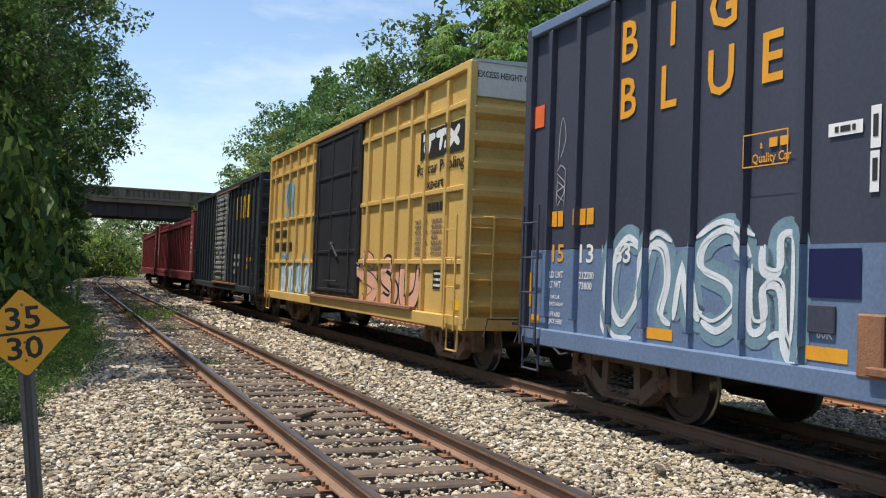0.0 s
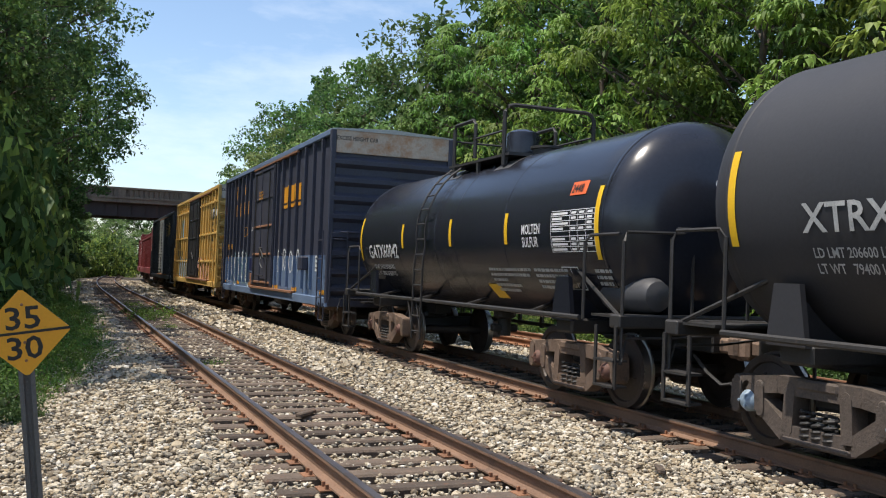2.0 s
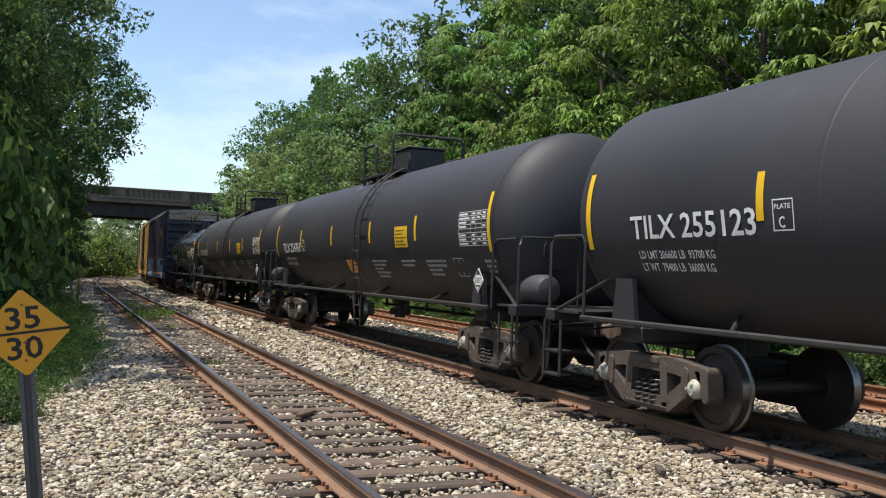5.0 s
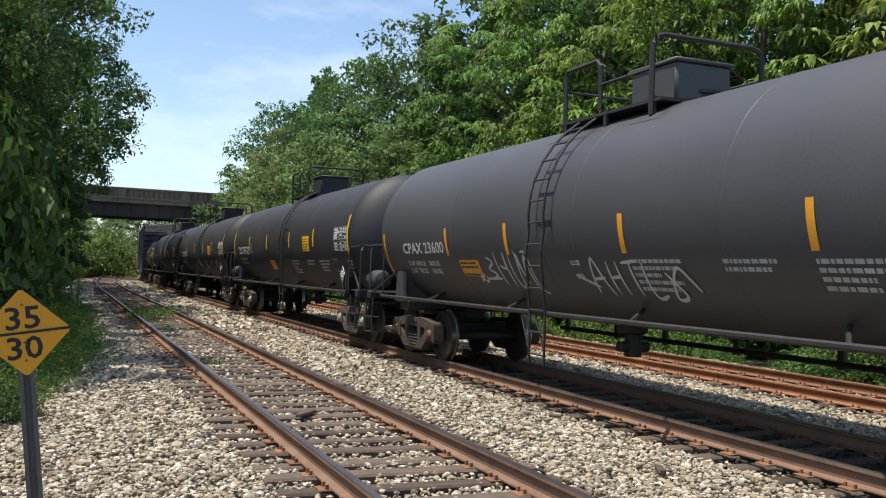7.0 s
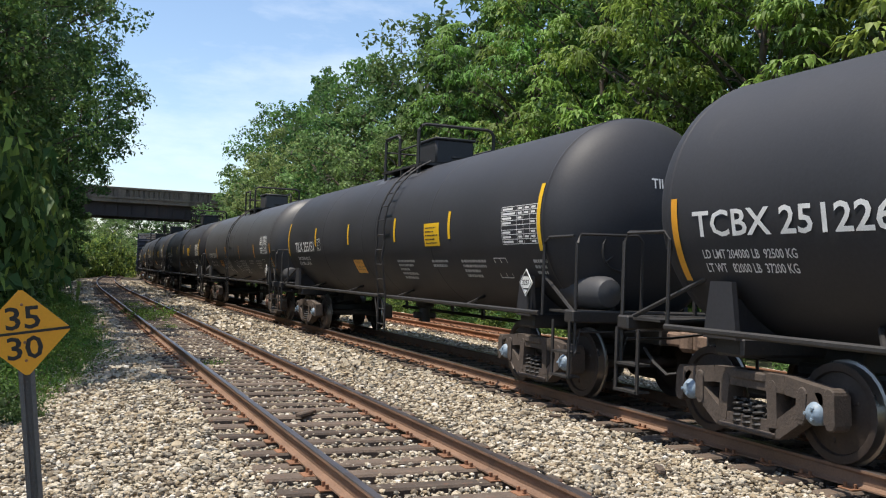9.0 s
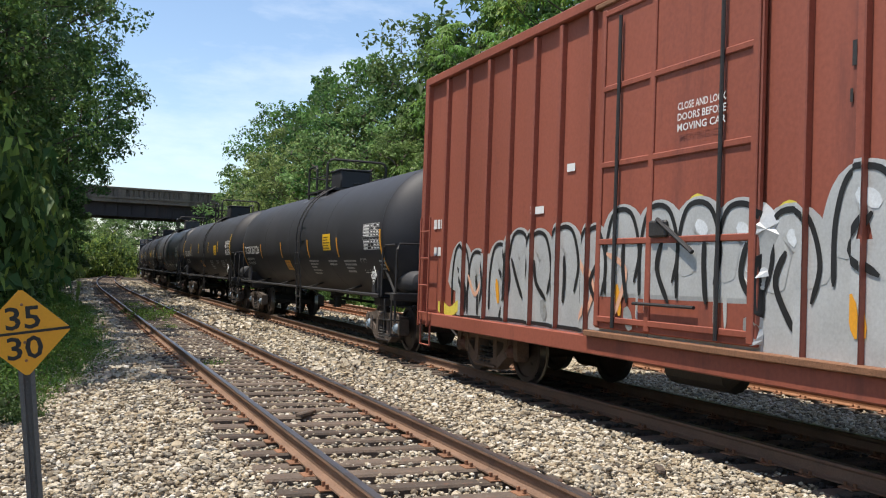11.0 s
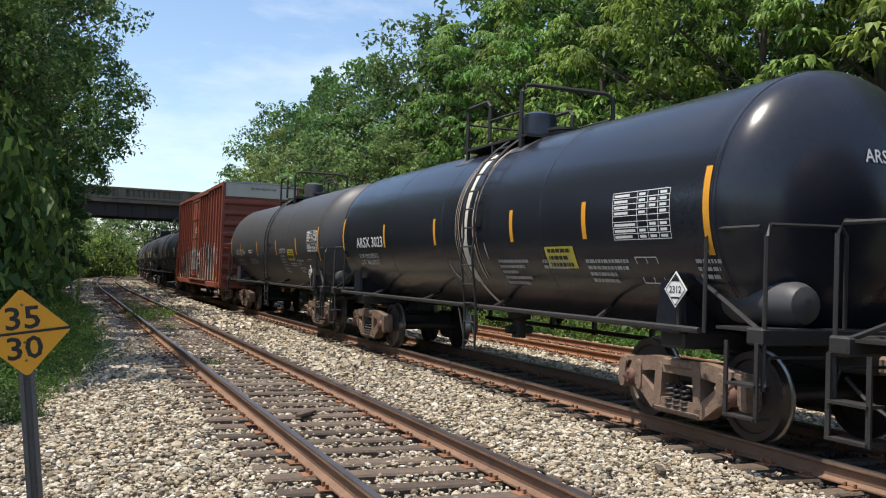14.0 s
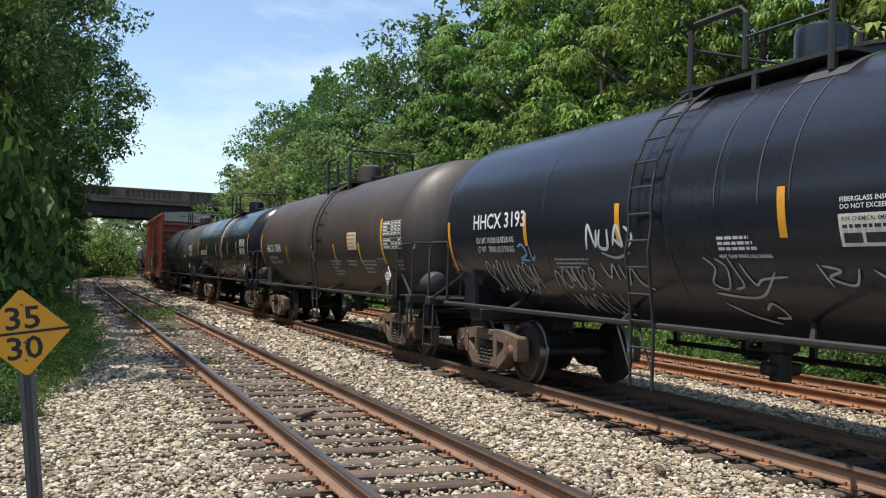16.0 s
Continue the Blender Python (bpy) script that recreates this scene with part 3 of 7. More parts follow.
def side_frame_mesh():
    """Cast side frame of a three-piece truck, seen along x; bearings at y = -0.89 and 0.89."""
    top = [(-1.10, 0.50), (-1.08, 0.62), (-0.95, 0.68), (-0.55, 0.70), (-0.30, 0.74), (0.30, 0.74), (0.55, 0.70), (0.95, 0.68), (1.08, 0.62), (1.10, 0.50)]
    me = Mesh()
    x0, x1 = -0.085, 0.085

    layer = [0]

    def bar(pts, w):
        layer[0] += 1
        g = 0.003 * layer[0]
        x0, x1 = -0.085 - g, 0.085 + g
        for y, z in pts:
            me.lathe([(w / 2 - 0.014, x0 + 0.003), (w / 2 - 0.001, x0 + 0.014), (w / 2 - 0.001, x1 - 0.014), (w / 2 - 0.014, x1 - 0.003)], 12, Matrix.Translation((0, y, z)) @ Matrix.Rotation(radians(-90), 4, "Z"))
        for a, b in zip(pts[:-1], pts[1:]):
            a, b = Vector((0, *a)), Vector((0, *b))
            d = (b - a).normalized()
            n = Vector((0, -d.z, d.y)) * w / 2
            me.plate([((a + n).y, (a + n).z), ((b + n).y, (b + n).z), ((b - n).y, (b - n).z), ((a - n).y, (a - n).z)], x0, x1)
    bar([(-1.02, 0.60), (-0.50, 0.665), (0.50, 0.665), (1.02, 0.60)], 0.17)
    bar([(-0.92, 0.58), (-0.40, 0.22), (0.40, 0.22), (0.92, 0.58)], 0.17)
    bar([(-0.33, 0.64), (-0.36, 0.24)], 0.13)
    bar([(0.33, 0.64), (0.36, 0.24)], 0.13)
    for s in (-1, 1):
        bar([(s * 1.05, 0.64), (s * 1.07, 0.38)], 0.13)
        bar([(s * 0.73, 0.62), (s * 0.72, 0.38)], 0.12)
        me.box((0.0, s * 0.89, 0.575), (0.16, 0.30, 0.07), bevel=0.015)
    me.box((0, 0, 0.17), (0.24, 0.80, 0.05), bevel=0.015)
    me.box((-0.05, 0, 0.70), (0.12, 0.5, 0.10), bevel=0.02)
    return me


def spring_mesh():
    me = Mesh()
    pts = []
    for i in range(34):
        a = i / 33 * 2 * math.pi * 4.5
        pts.append((0.062 * math.cos(a), 0.062 * math.sin(a), 0.205 + 0.26 * i / 33))
    me.tube(pts, 0.016, 5)
    return me


def wheelset_mesh():
    me = Mesh()
    rot = Matrix.Rotation(radians(90), 4, "Z")
    prof = [(0.10, -0.03), (0.14, -0.05), (0.30, -0.010), (0.37, 0.0), (0.385, -0.025), (0.44, -0.03), (0.457, -0.025), (0.460, 0.075), (0.487, 0.085), (0.485, 0.11), (0.40, 0.11), (0.37, 0.07), (0.15, 0.06), (0.09, 0.09)]
    for sg in (-1, 1):
        m = Matrix.Translation((sg * 0.755, 0, 0)) @ (Matrix.Rotation(radians(-90), 4, "Z") if sg < 0 else rot)
        me.slot = 0
        me.lathe([(r, y - 0.04) for r, y in prof[:7]], 28, m, caps=False)
        me.slot = 1
        me.lathe([(r, y - 0.04) for r, y in prof[6:10]], 28, m, caps=False)
        me.slot = 0
        me.lathe([(r, y - 0.04) for r, y in prof[9:]], 28, m, caps=False)
        # handling holes and chalk-free casting marks make the turning visible
        for a in range(3):
            q = m @ Matrix.Rotation(a * 2.094, 4, "Y")
            me.box((0.25, -0.062, 0), (0.055, 0.03, 0.03), q, bevel=0.006)
    me.slot = 0
    me.lathe([(0.085, -0.74), (0.078, 0.0), (0.085, 0.74)], 12, rot)
    me.lathe([(0.07, -1.05), (0.07, -0.72)], 10, rot)
    me.lathe([(0.07, 0.72), (0.07, 1.05)], 10, rot)
    return me


SIDE_FRAME = {}
SPRING, WHEELSET, BOLSTER, CAPS = spring_mesh().data("spring", M["iron"], True), wheelset_mesh().data("wheelset", [M["wheel"], M["tread"]], True), Mesh(), {}
BOLSTER.box((0, 0, 0.58), (1.9, 0.36, 0.22), bevel=0.04)
BOLSTER.box((0, 0, 0.74), (0.5, 0.5, 0.14), bevel=0.04)
for sgn in (-1, 1):
    BOLSTER.box((0, sgn * 0.48, 0.46), (1.45, 0.07, 0.12), bevel=0.015)
BOLSTER = BOLSTER.data("truck", M["iron"])
capm = Mesh()
capm.lathe([(0.10, -0.10), (0.108, -0.06), (0.108, 0.02), (0.095, 0.04), (0.08, 0.06), (0.05, 0.085), (0.0, 0.087)], 18, Matrix.Rotation(radians(90), 4, "Z"), caps=False)
for a in range(3):
    capm.lathe([(0.0, 0.095), (0.016, 0.095), (0.018, 0.07)], 6, Matrix.Rotation(radians(90), 4, "Z") @ Matrix.Translation((0.055 * math.cos(a * 2.094), 0, 0.055 * math.sin(a * 2.094))), caps=False)
WHEELSETS = []


def truck(car, y, frame_mat="truck", cap_mat="cap"):
    t = part("truck", BOLSTER, None, car, "freight truck with two wheelsets and coil springs", m=Matrix.Translation((0, y, 0)))
    if frame_mat not in SIDE_FRAME:
        SIDE_FRAME[frame_mat] = side_frame_mesh().data("side_frame", M[frame_mat])
    if cap_mat not in CAPS:
        CAPS[cap_mat] = capm.data("bearing_cap", M[cap_mat], True)
    for sg in (-1, 1):
        part("side_frame", SIDE_FRAME[frame_mat], None, t, m=Matrix.Translation((sg * 0.99, 0, 0)) @ Matrix.Rotation(0 if sg < 0 else math.pi, 4, "Z"))
        for dx in (-0.05,):
            for dy in (-0.14, 0.0, 0.14):
                part("spring", SPRING, None, t, m=Matrix.Translation((sg * (0.99 - dx), dy, 0)))
        for dy in (-0.89, 0.89):
            part("bearing_cap", CAPS[cap_mat], None, t, m=Matrix.Translation((sg * 1.06, dy, 0.457)) @ Matrix.Rotation(0 if sg < 0 else math.pi, 4, "Z"))
    for dy in (-0.89, 0.89):
        w = part("wheelset", WHEELSET, None, t)
        w.matrix_parent_inverse = Matrix.Translation((0, dy, 0.457))
        WHEELSETS.append(w)
    return t


def coupler(car, y, sg):
    me = Mesh()
    me.box((0, y - sg * 0.35, 0.86), (0.16, 0.7, 0.18), bevel=0.03)
    me.box((0.03, y + sg * 0.02, 0.86), (0.26, 0.24, 0.30), bevel=0.05)
    me.box((-0.10, y + sg * 0.14, 0.86), (0.10, 0.16, 0.26), bevel=0.04)
    c = part("coupler", me, M["truck"], car)
    h = Mesh()
    h.tube([(-0.28, y - sg * 0.55, 0.72), (-0.30, y - sg * 0.30, 0.55), (-0.26, y - sg * 0.08, 0.42), (-0.2, y + sg * 0.05, 0.45)], 0.022, 6)
    part("air_hose", h, M["iron"], c, smooth=True)
    lv = Mesh()
    lv.tube([(-0.1, y - sg * 0.30, 0.98), (-0.75, y - sg * 0.42, 0.93), (-1.35, y - sg * 0.42, 0.93), (-1.42, y - sg * 0.40, 0.66)], 0.016, 5)
    part("cut_lever", lv, M["iron"], c)
    return c


class PostSide:
    """The near side of a boxcar: a panel that steps out at the door, with posts standing proud of it."""

    def __init__(self, w, door, posts, depth, low, high):
        self.w, self.door, self.posts, self.depth, self.low, self.high = w, door, posts, depth, low, high

    def __call__(self, z, y=0.0):
        on_door = self.door[1] < y < self.door[0] and self.low + 0.05 < z < self.high - 0.05
        return -self.w - (0.088 if on_door else 0.009)

    def front(self):
        return -self.w - self.depth - 0.011


def patch(me, surface, y0, y1, z0, z1, eps):
    """One rectangle on the panel, and its pieces on the fronts of the posts that it crosses."""
    spans = [(y0, y1, surface(z0, (y0 + y1) / 2))]
    for p in surface.posts:
        a, b = min(y0, p + 0.0425), max(y1, p - 0.0425)
        if a > b and z0 > surface.low - 0.05:
            spans.append((a, b, surface.front()))
    for a, b, x in spans:
        n = len(me.v)
        me.v += [(x - eps, a, z0), (x - eps, b, z0), (x - eps, b, z1), (x - eps, a, z1)]
        me.f.append((n, n + 1, n + 2, n + 3))
        me.k.append(me.slot)


def on_side(surface, ob_parent, name, outline_y, outline_z, mat, label="", steps_z=6, eps=0.006):
    """A painted patch, y from y0 down to y1 and z range, laid on a side surface."""
    y0, y1 = outline_y
    z0, z1 = outline_z
    me = Mesh()
    if isinstance(surface, PostSide):
        patch(me, surface, y0, y1, z0, z1, eps)
        return part(name, me, mat, ob_parent, label)
    for i in range(steps_z + 1):
        z = z0 + (z1 - z0) * i / steps_z
        me.v += [(surface(z, y) - eps, y, z) for y in (y0, y1)]
    me.f = [(2 * i, 2 * i + 1, 2 * i + 3, 2 * i + 2) for i in range(steps_z)]
    me.k = [0] * len(me.f)
    return part(name, me, mat, ob_parent, label)


def side_text(surface, parent, text, y, z, height, mat, squeeze=1.0, width=None, eps=0.007, name="lettering"):
    """Lettering that starts at y and runs towards the rear of the car."""
    me, co, w = letters(text, height, mat, squeeze)
    k = 1.0 if width is None else width / w
    co = np.array([(surface(z + b, y - a * k) - eps, y - a * k, z + b) for a, b, _ in co])
    me.vertices.foreach_set("co", co.ravel())
    me.update()
    return part(name, me, None, parent)


def text_bars(surface, parent, y, z, widths, height, gap, mat, eps=0.006, seed=1):
    """Unreadable small print as rows of word-length bars."""
    rnd = random.Random(seed)
    me = Mesh()
    for i, w in enumerate(widths):
        zz = z - i * (height + gap)
        a = y
        while a > y - w:
            b = max(y - w, a - (rnd.uniform(0.03, 0.12) if height < 0.06 else rnd.uniform(0.08, 0.26)))
            n = len(me.v)
            me.v += [(surface(zz, a) - eps, a, zz), (surface(zz, b) - eps, b, zz), (surface(zz + height, b) - eps, b, zz + height), (surface(zz + height, a) - eps, a, zz + height)]
            me.f.append((n, n + 1, n + 2, n + 3))
            me.k.append(0)
            a = b - (0.018 if height < 0.06 else 0.035)
    return part("small_print", me, mat, parent)


def ribbon(me, surface, pts, width, eps):
    """A spray-can line along (y, z) points, laid on the panel and on the fronts of posts."""
    fine = []
    for (ya, za), (yb, zb) in zip(pts[:-1], pts[1:]):
        k = max(1, int(math.hypot(yb - ya, zb - za) / 0.03))
        fine += [(ya + (yb - ya) * i / k, za + (zb - za) * i / k) for i in range(k)]
    fine.append(pts[-1])
    rows = []
    for i, (y, z) in enumerate(fine):
        (ya, za), (yb, zb) = fine[max(0, i - 1)], fine[min(len(fine) - 1, i + 1)]
        d = math.hypot(yb - ya, zb - za) or 1e-6
        end = min(1.0, 0.45 + 0.25 * min(i, len(fine) - 1 - i))
        ny, nz = -(zb - za) / d * width / 2 * end, (yb - ya) / d * width / 2 * end
        rows.append([(y + ny * k, z + nz * k) for k in (-1, 0, 1)])
    n0 = len(me.v)
    for r in rows:
        me.v += [(surface(z, y) - eps, y, z) for y, z in r]
    for i in range(len(rows) - 1):
        a = n0 + i * 3
        me.f += [(a, a + 1, a + 4, a + 3), (a + 1, a + 2, a + 5, a + 4)]
        me.k += [me.slot] * 2
    if not isinstance(surface, PostSide):
        return
    x = surface.front() - eps
    for i in range(len(rows) - 1):
        for j in (0, 1):
            q = [rows[i][j], rows[i][j + 1], rows[i + 1][j + 1], rows[i + 1][j]]
            lo, hi = min(c[0] for c in q), max(c[0] for c in q)
            for p in surface.posts:
                if hi > p - 0.0425 and lo < p + 0.0425 and max(c[1] for c in q) > surface.low:
                    n = len(me.v)
                    me.v += [(x, min(p + 0.0425, max(p - 0.0425, y)), max(surface.low, z)) for y, z in q]
                    me.f.append((n, n + 1, n + 2, n + 3))
                    me.k.append(me.slot)


def strokes(surface, parent, lines, width, mat, label="spray-painted graffiti scrawl", eps=0.008):
    """Spray-can lines through a few points each."""
    me = Mesh()
    for i, pts in enumerate(lines):
        ribbon(me, surface, smooth_path(pts, 6), width, eps + 0.0003 * i)
    return part("graffiti", me, mat, parent, label)


def smooth_path(pts, n=6):
    out = []
    for i in range(len(pts) - 1):
        p0, p1, p2, p3 = (pts[max(0, min(len(pts) - 1, i + k))] for k in (-1, 0, 1, 2))
        for j in range(n):
            t = j / n
            out.append(tuple(0.5 * (2 * b + (c - a) * t + (2 * a - 5 * b + 4 * c - d) * t * t + (3 * b - a - 3 * c + d) * t ** 3) for a, b, c, d in zip(p0, p1, p2, p3)))
    return out + [pts[-1]]


# free letter-like forms, in a unit square; they spell nothing
FORMS = [[(0.1, 0.0), (0.15, 0.6), (0.5, 1.0), (0.85, 0.7), (0.8, 0.0)], [(0.85, 0.85), (0.4, 1.0), (0.1, 0.7), (0.5, 0.5), (0.9, 0.3), (0.5, 0.0), (0.1, 0.1)],
         [(0.9, 0.8), (0.5, 1.0), (0.1, 0.5), (0.4, 0.02), (0.9, 0.15)], [(0.15, 1.0), (0.2, 0.2), (0.5, 0.0), (0.8, 0.25), (0.85, 1.0)],
         [(0.1, 0.0), (0.2, 0.95), (0.5, 0.35), (0.8, 0.95), (0.9, 0.0)], [(0.15, 0.05), (0.2, 1.0), (0.8, 0.85), (0.3, 0.5), (0.85, 0.1)]]


def scribble(surface, parent, y0, y1, z0, z1, mat, strokes, width, seed, eps=0.008, label="spray-painted graffiti scrawl", inner=None, inner_width=0.0):
    """A row of loose letter-like forms in spray paint; inner fills each with a second colour, which leaves an outline."""
    rnd = random.Random(seed)
    first, second = Mesh(), Mesh()
    step = (y0 - y1) / strokes
    for i in range(strokes):
        form = FORMS[rnd.randrange(len(FORMS))]
        a, b = y0 - step * (i + rnd.uniform(-0.12, 0.08)), step * rnd.uniform(0.85, 1.15)
        lo, h = z0 + (z1 - z0) * rnd.uniform(0, 0.12), (z1 - z0) * rnd.uniform(0.8, 1.0)
        slant = rnd.uniform(-0.1, 0.2) * step
        pts = smooth_path([(a - b * x - slant * z + rnd.gauss(0, 0.05) * step, lo + h * z) for x, z in form], 7)
        ribbon(first, surface, pts, width * rnd.uniform(0.85, 1.15), eps + 0.0004 * i)
        if inner:
            ribbon(second, surface, pts, inner_width, eps + 0.005 + 0.0004 * i)
    g = part("graffiti", first, mat, parent, label)
    if inner:
        part("graffiti_fill", second, inner, g)
    return g


def placard(parent, x, y, z, size, lines, turn=0.0):
    """A diamond hazard placard in a holder, facing the near side; turn in degrees about z."""
    h = size / math.sqrt(2)
    me = Mesh()
    me.plate([(0, -h), (h, 0), (0, h), (-h, 0)], -0.004, 0.004)
    p = part("placard", me, M["placard"], parent, "white diamond hazard placard", m=Matrix.Translation((x, y, z)) @ Matrix.Rotation(radians(turn), 4, "Z"))
    fr = Mesh()
    for sy, sz in ((1, 1), (1, -1), (-1, 1), (-1, -1)):
        fr.tube([(-0.006, sy * h * 0.86, 0), (-0.006, 0, sz * h * 0.86)], 0.004, 4)
    part("placard_border", fr, M["blackpaint"], p)
    me, co, w = letters(lines, size * 0.27, M["blackpaint"])
    co = np.array([(-0.008, w / 2 - a, b - size * 0.13) for a, b, _ in co])
    me.vertices.foreach_set("co", co.ravel())
    me.update()
    part("placard_number", me, None, p)
    top = Mesh()
    top.plate([(-h * 0.4, h * 0.45), (h * 0.4, h * 0.45), (0, h * 0.82)], -0.0065, -0.005)
    top.box((-0.006, 0, -h * 0.45), (0.003, h * 0.7, h * 0.1))
    part("placard_symbol", top, M["blackpaint"], p)
    return p


def ladder_part(parent, pts, width_vec, rungs, mat, r=0.018, label="steel ladder"):
    """Two stiles along pts, with rungs; width_vec leads from one stile to the other."""
    me = Mesh()
    wv = Vector(width_vec)
    for o in (Vector((0, 0, 0)), wv):
        me.tube([Vector(p) + o for p in pts], r * 1.1, 5)
    lens = [0.0]
    for a, b in zip(pts[:-1], pts[1:]):
        lens.append(lens[-1] + (Vector(b) - Vector(a)).length)
    for i in range(rungs):
        d = lens[-1] * (i + 0.5) / rungs
        for j in range(len(pts) - 1):
            if lens[j] <= d <= lens[j + 1]:
                p = Vector(pts[j]).lerp(Vector(pts[j + 1]), (d - lens[j]) / (lens[j + 1] - lens[j]))
                me.tube([p, p + wv], r * 0.8, 5)
                break
    return part("ladder", me, mat, parent, label)


# ---- tank cars ----


def tank_car(label, length, stripe, radius, axis_z, paint, rail_mat="iron", dome="box", hazard="3257", frame_mat="truckgrey", cap_mat="cap",
             amber=False, ladder_at=-0.9, ladder_mat=None, marks_at=None, mark_low=None, ends=None, ends_at=None):
    """Car with y forward; length over the coupler faces; stripe: where the end stripes stand, from the middle."""
    car = thing("tank_car", label, "tank car", "freight train cars")
    half = stripe + 0.10
    hd = radius * 0.50
    prof = [(0.02, -half - hd)]
    for i in range(1, 10):
        a = i / 9 * math.pi / 2
        prof.append((radius * math.sin(a), -half - hd * math.cos(a)))
    prof += [(radius, -half + 0.4), (radius, 0), (radius, half - 0.4)]
    for i in range(9, 0, -1):
        a = i / 9 * math.pi / 2
        prof.append((radius * math.sin(a), half + hd * math.cos(a)))
    prof.append((0.02, half + hd))
    me = Mesh()
    me.lathe(prof, 56, Matrix.Translation((0, 0, axis_z)))
    tank = part("tank", me, M[paint], car, smooth="all")

    def surf(z, y=0.0):
        return -math.sqrt(max(0.05, (radius + 0.002) ** 2 - (z - axis_z) ** 2))
    # jacket seams and weld bands
    for y in (-half, half, -half * 0.45, half * 0.5, 0.55, -0.35):
        b = Mesh()
        b.lathe([(radius, y - 0.03), (radius + 0.004, y - 0.02), (radius + 0.004, y + 0.02), (radius, y + 0.03)], 56, Matrix.Translation((0, 0, axis_z)), caps=False)
        part("jacket_seam", b, M[paint], tank, smooth="all")
    bott = axis_z - radius
    # stub sills, end platforms
    for sg in (-1, 1):
        s = Mesh()
        s.box((0, sg * (length / 2 - 1.55), 0.93), (0.36, 2.4, 0.34), bevel=0.02)
        s.box((0, sg * (length / 2 - 0.50), 1.12), (2.95, 0.22, 0.16), bevel=0.02)
        s.box((0, sg * (length / 2 - 0.85), 1.17), (2.8, 0.55, 0.03))
        s.box((0, sg * (length / 2 - 2.05), 0.98), (2.5, 0.42, 0.20), bevel=0.03)
        part("end_sill", s, M["iron"], car)
        sd = Mesh()
        sd.plate([(-0.25, 1.05), (0.25, 1.05), (0.16, 1.62), (-0.16, 1.62)], -1.32, -1.26, Matrix.Translation((0, sg * (length / 2 - 2.0), 0)))
        sd.plate([(-0.25, 1.05), (0.25, 1.05), (0.16, 1.62), (-0.16, 1.62)], 1.26, 1.32, Matrix.Translation((0, sg * (length / 2 - 2.0), 0)))
        sd.box((0, sg * (length / 2 - 2.0), 1.25), (2.5, 0.06, 0.4))
        part("saddle", sd, M[paint], car)
        # hand rails round the end platform
        for x in (-1, 1):
            yy = sg * (length / 2 - 0.45)
            r = Mesh()
            r.tube([(x * 1.42, sg * (length / 2 - 0.42), 0.62), (x * 1.42, sg * (length / 2 - 0.42), 2.05), (x * 1.36, sg * (length / 2 - 0.44), 2.16), (x * 0.5, yy, 2.18), (x * 0.42, yy, 2.1), (x * 0.42, yy, 1.2)], 0.022, 6)
            r.tube([(x * 1.42, sg * (length / 2 - 1.28), 1.1), (x * 1.42, sg * (length / 2 - 1.28), 2.05), (x * 1.40, sg * (length / 2 - 1.18), 2.14), (x * 1.42, sg * (length / 2 - 0.5), 2.14)], 0.022, 6)
            part("grab_rail", r, M[rail_mat], car, smooth=True)
            st = Mesh()
            for z in (0.36, 0.66):
                st.box((x * 1.42, sg * (length / 2 - 0.64), z), (0.20, 0.42, 0.025))
            for yy2 in (0.43, 0.85):
                st.box((x * 1.49, sg * (length / 2 - yy2), 0.70), (0.02, 0.05, 0.72))
            part("sill_step", st, M["iron"], car)
            d = Mesh()
            d.tube([(x * 1.38, sg * (length / 2 - 0.55), 1.18), (x * 1.18, sg * (length / 2 - 1.9), 1.75)], 0.026, 6)
            part("brace", d, M[rail_mat], car)
        coupler(car, sg * length / 2, sg)
        truck(car, sg * (length / 2 - 2.15), frame_mat, cap_mat)
    # long side rails with struts to the tank
    for x in (-1, 1):
        r = Mesh()
        r.tube([(x * 1.46, -length / 2 + 1.3, 1.12), (x * 1.46, length / 2 - 1.3, 1.12)], 0.034, 7)
        part("running_rail", r, M[rail_mat], car, smooth=True)
        k = -0.68 * half
        while k < half * 0.8:
            d = Mesh()
            zz = axis_z - radius * 0.80
            d.tube([(x * 1.45, k, 1.12), (x * radius * 0.61, k + 0.55, zz)], 0.028, 6)
            part("strut", d, M[rail_mat], car)
            k += half * 0.44
        # lower pipe on the far side with its hangers
        if x > 0:
            lo = Mesh()
            lo.tube([(0.9, -half * 0.62, 0.72), (0.9, half * 0.55, 0.72)], 0.04, 6)
            for k in (-0.6, -0.35, -0.1, 0.12, 0.3, 0.52):
                lo.box((0.9, half * k, 0.92), (0.05, 0.09, 0.52))
            part("heater_pipe", lo, M["iron"], car)
    # bottom outlet
    v = Mesh()
    v.lathe([(0.20, 0), (0.20, 0.16), (0.12, 0.2), (0.12, 0.5)], 14, Matrix.Translation((0, 0.35, bott + 0.08)) @ Matrix.Rotation(radians(-90), 4, "X"))
    v.box((0, 0.35, bott - 0.28), (0.5, 0.16, 0.14), bevel=0.03)
    part("outlet_valve", v, M["iron"], car)
    # reservoir and brake gear at the rear end
    rv = Mesh()
    rv.lathe([(0.05, -0.55), (0.18, -0.50), (0.22, -0.40), (0.22, 0.40), (0.18, 0.50), (0.05, 0.55)], 16, Matrix.Translation((-0.88, -length / 2 + 0.98, 1.42)))
    part("air_reservoir", rv, M["greyblack"], car, "small grey air tank", smooth=True)
    bw = Mesh()
    bx = Matrix.Translation((-0.60, -length / 2 + 0.72, 1.98))
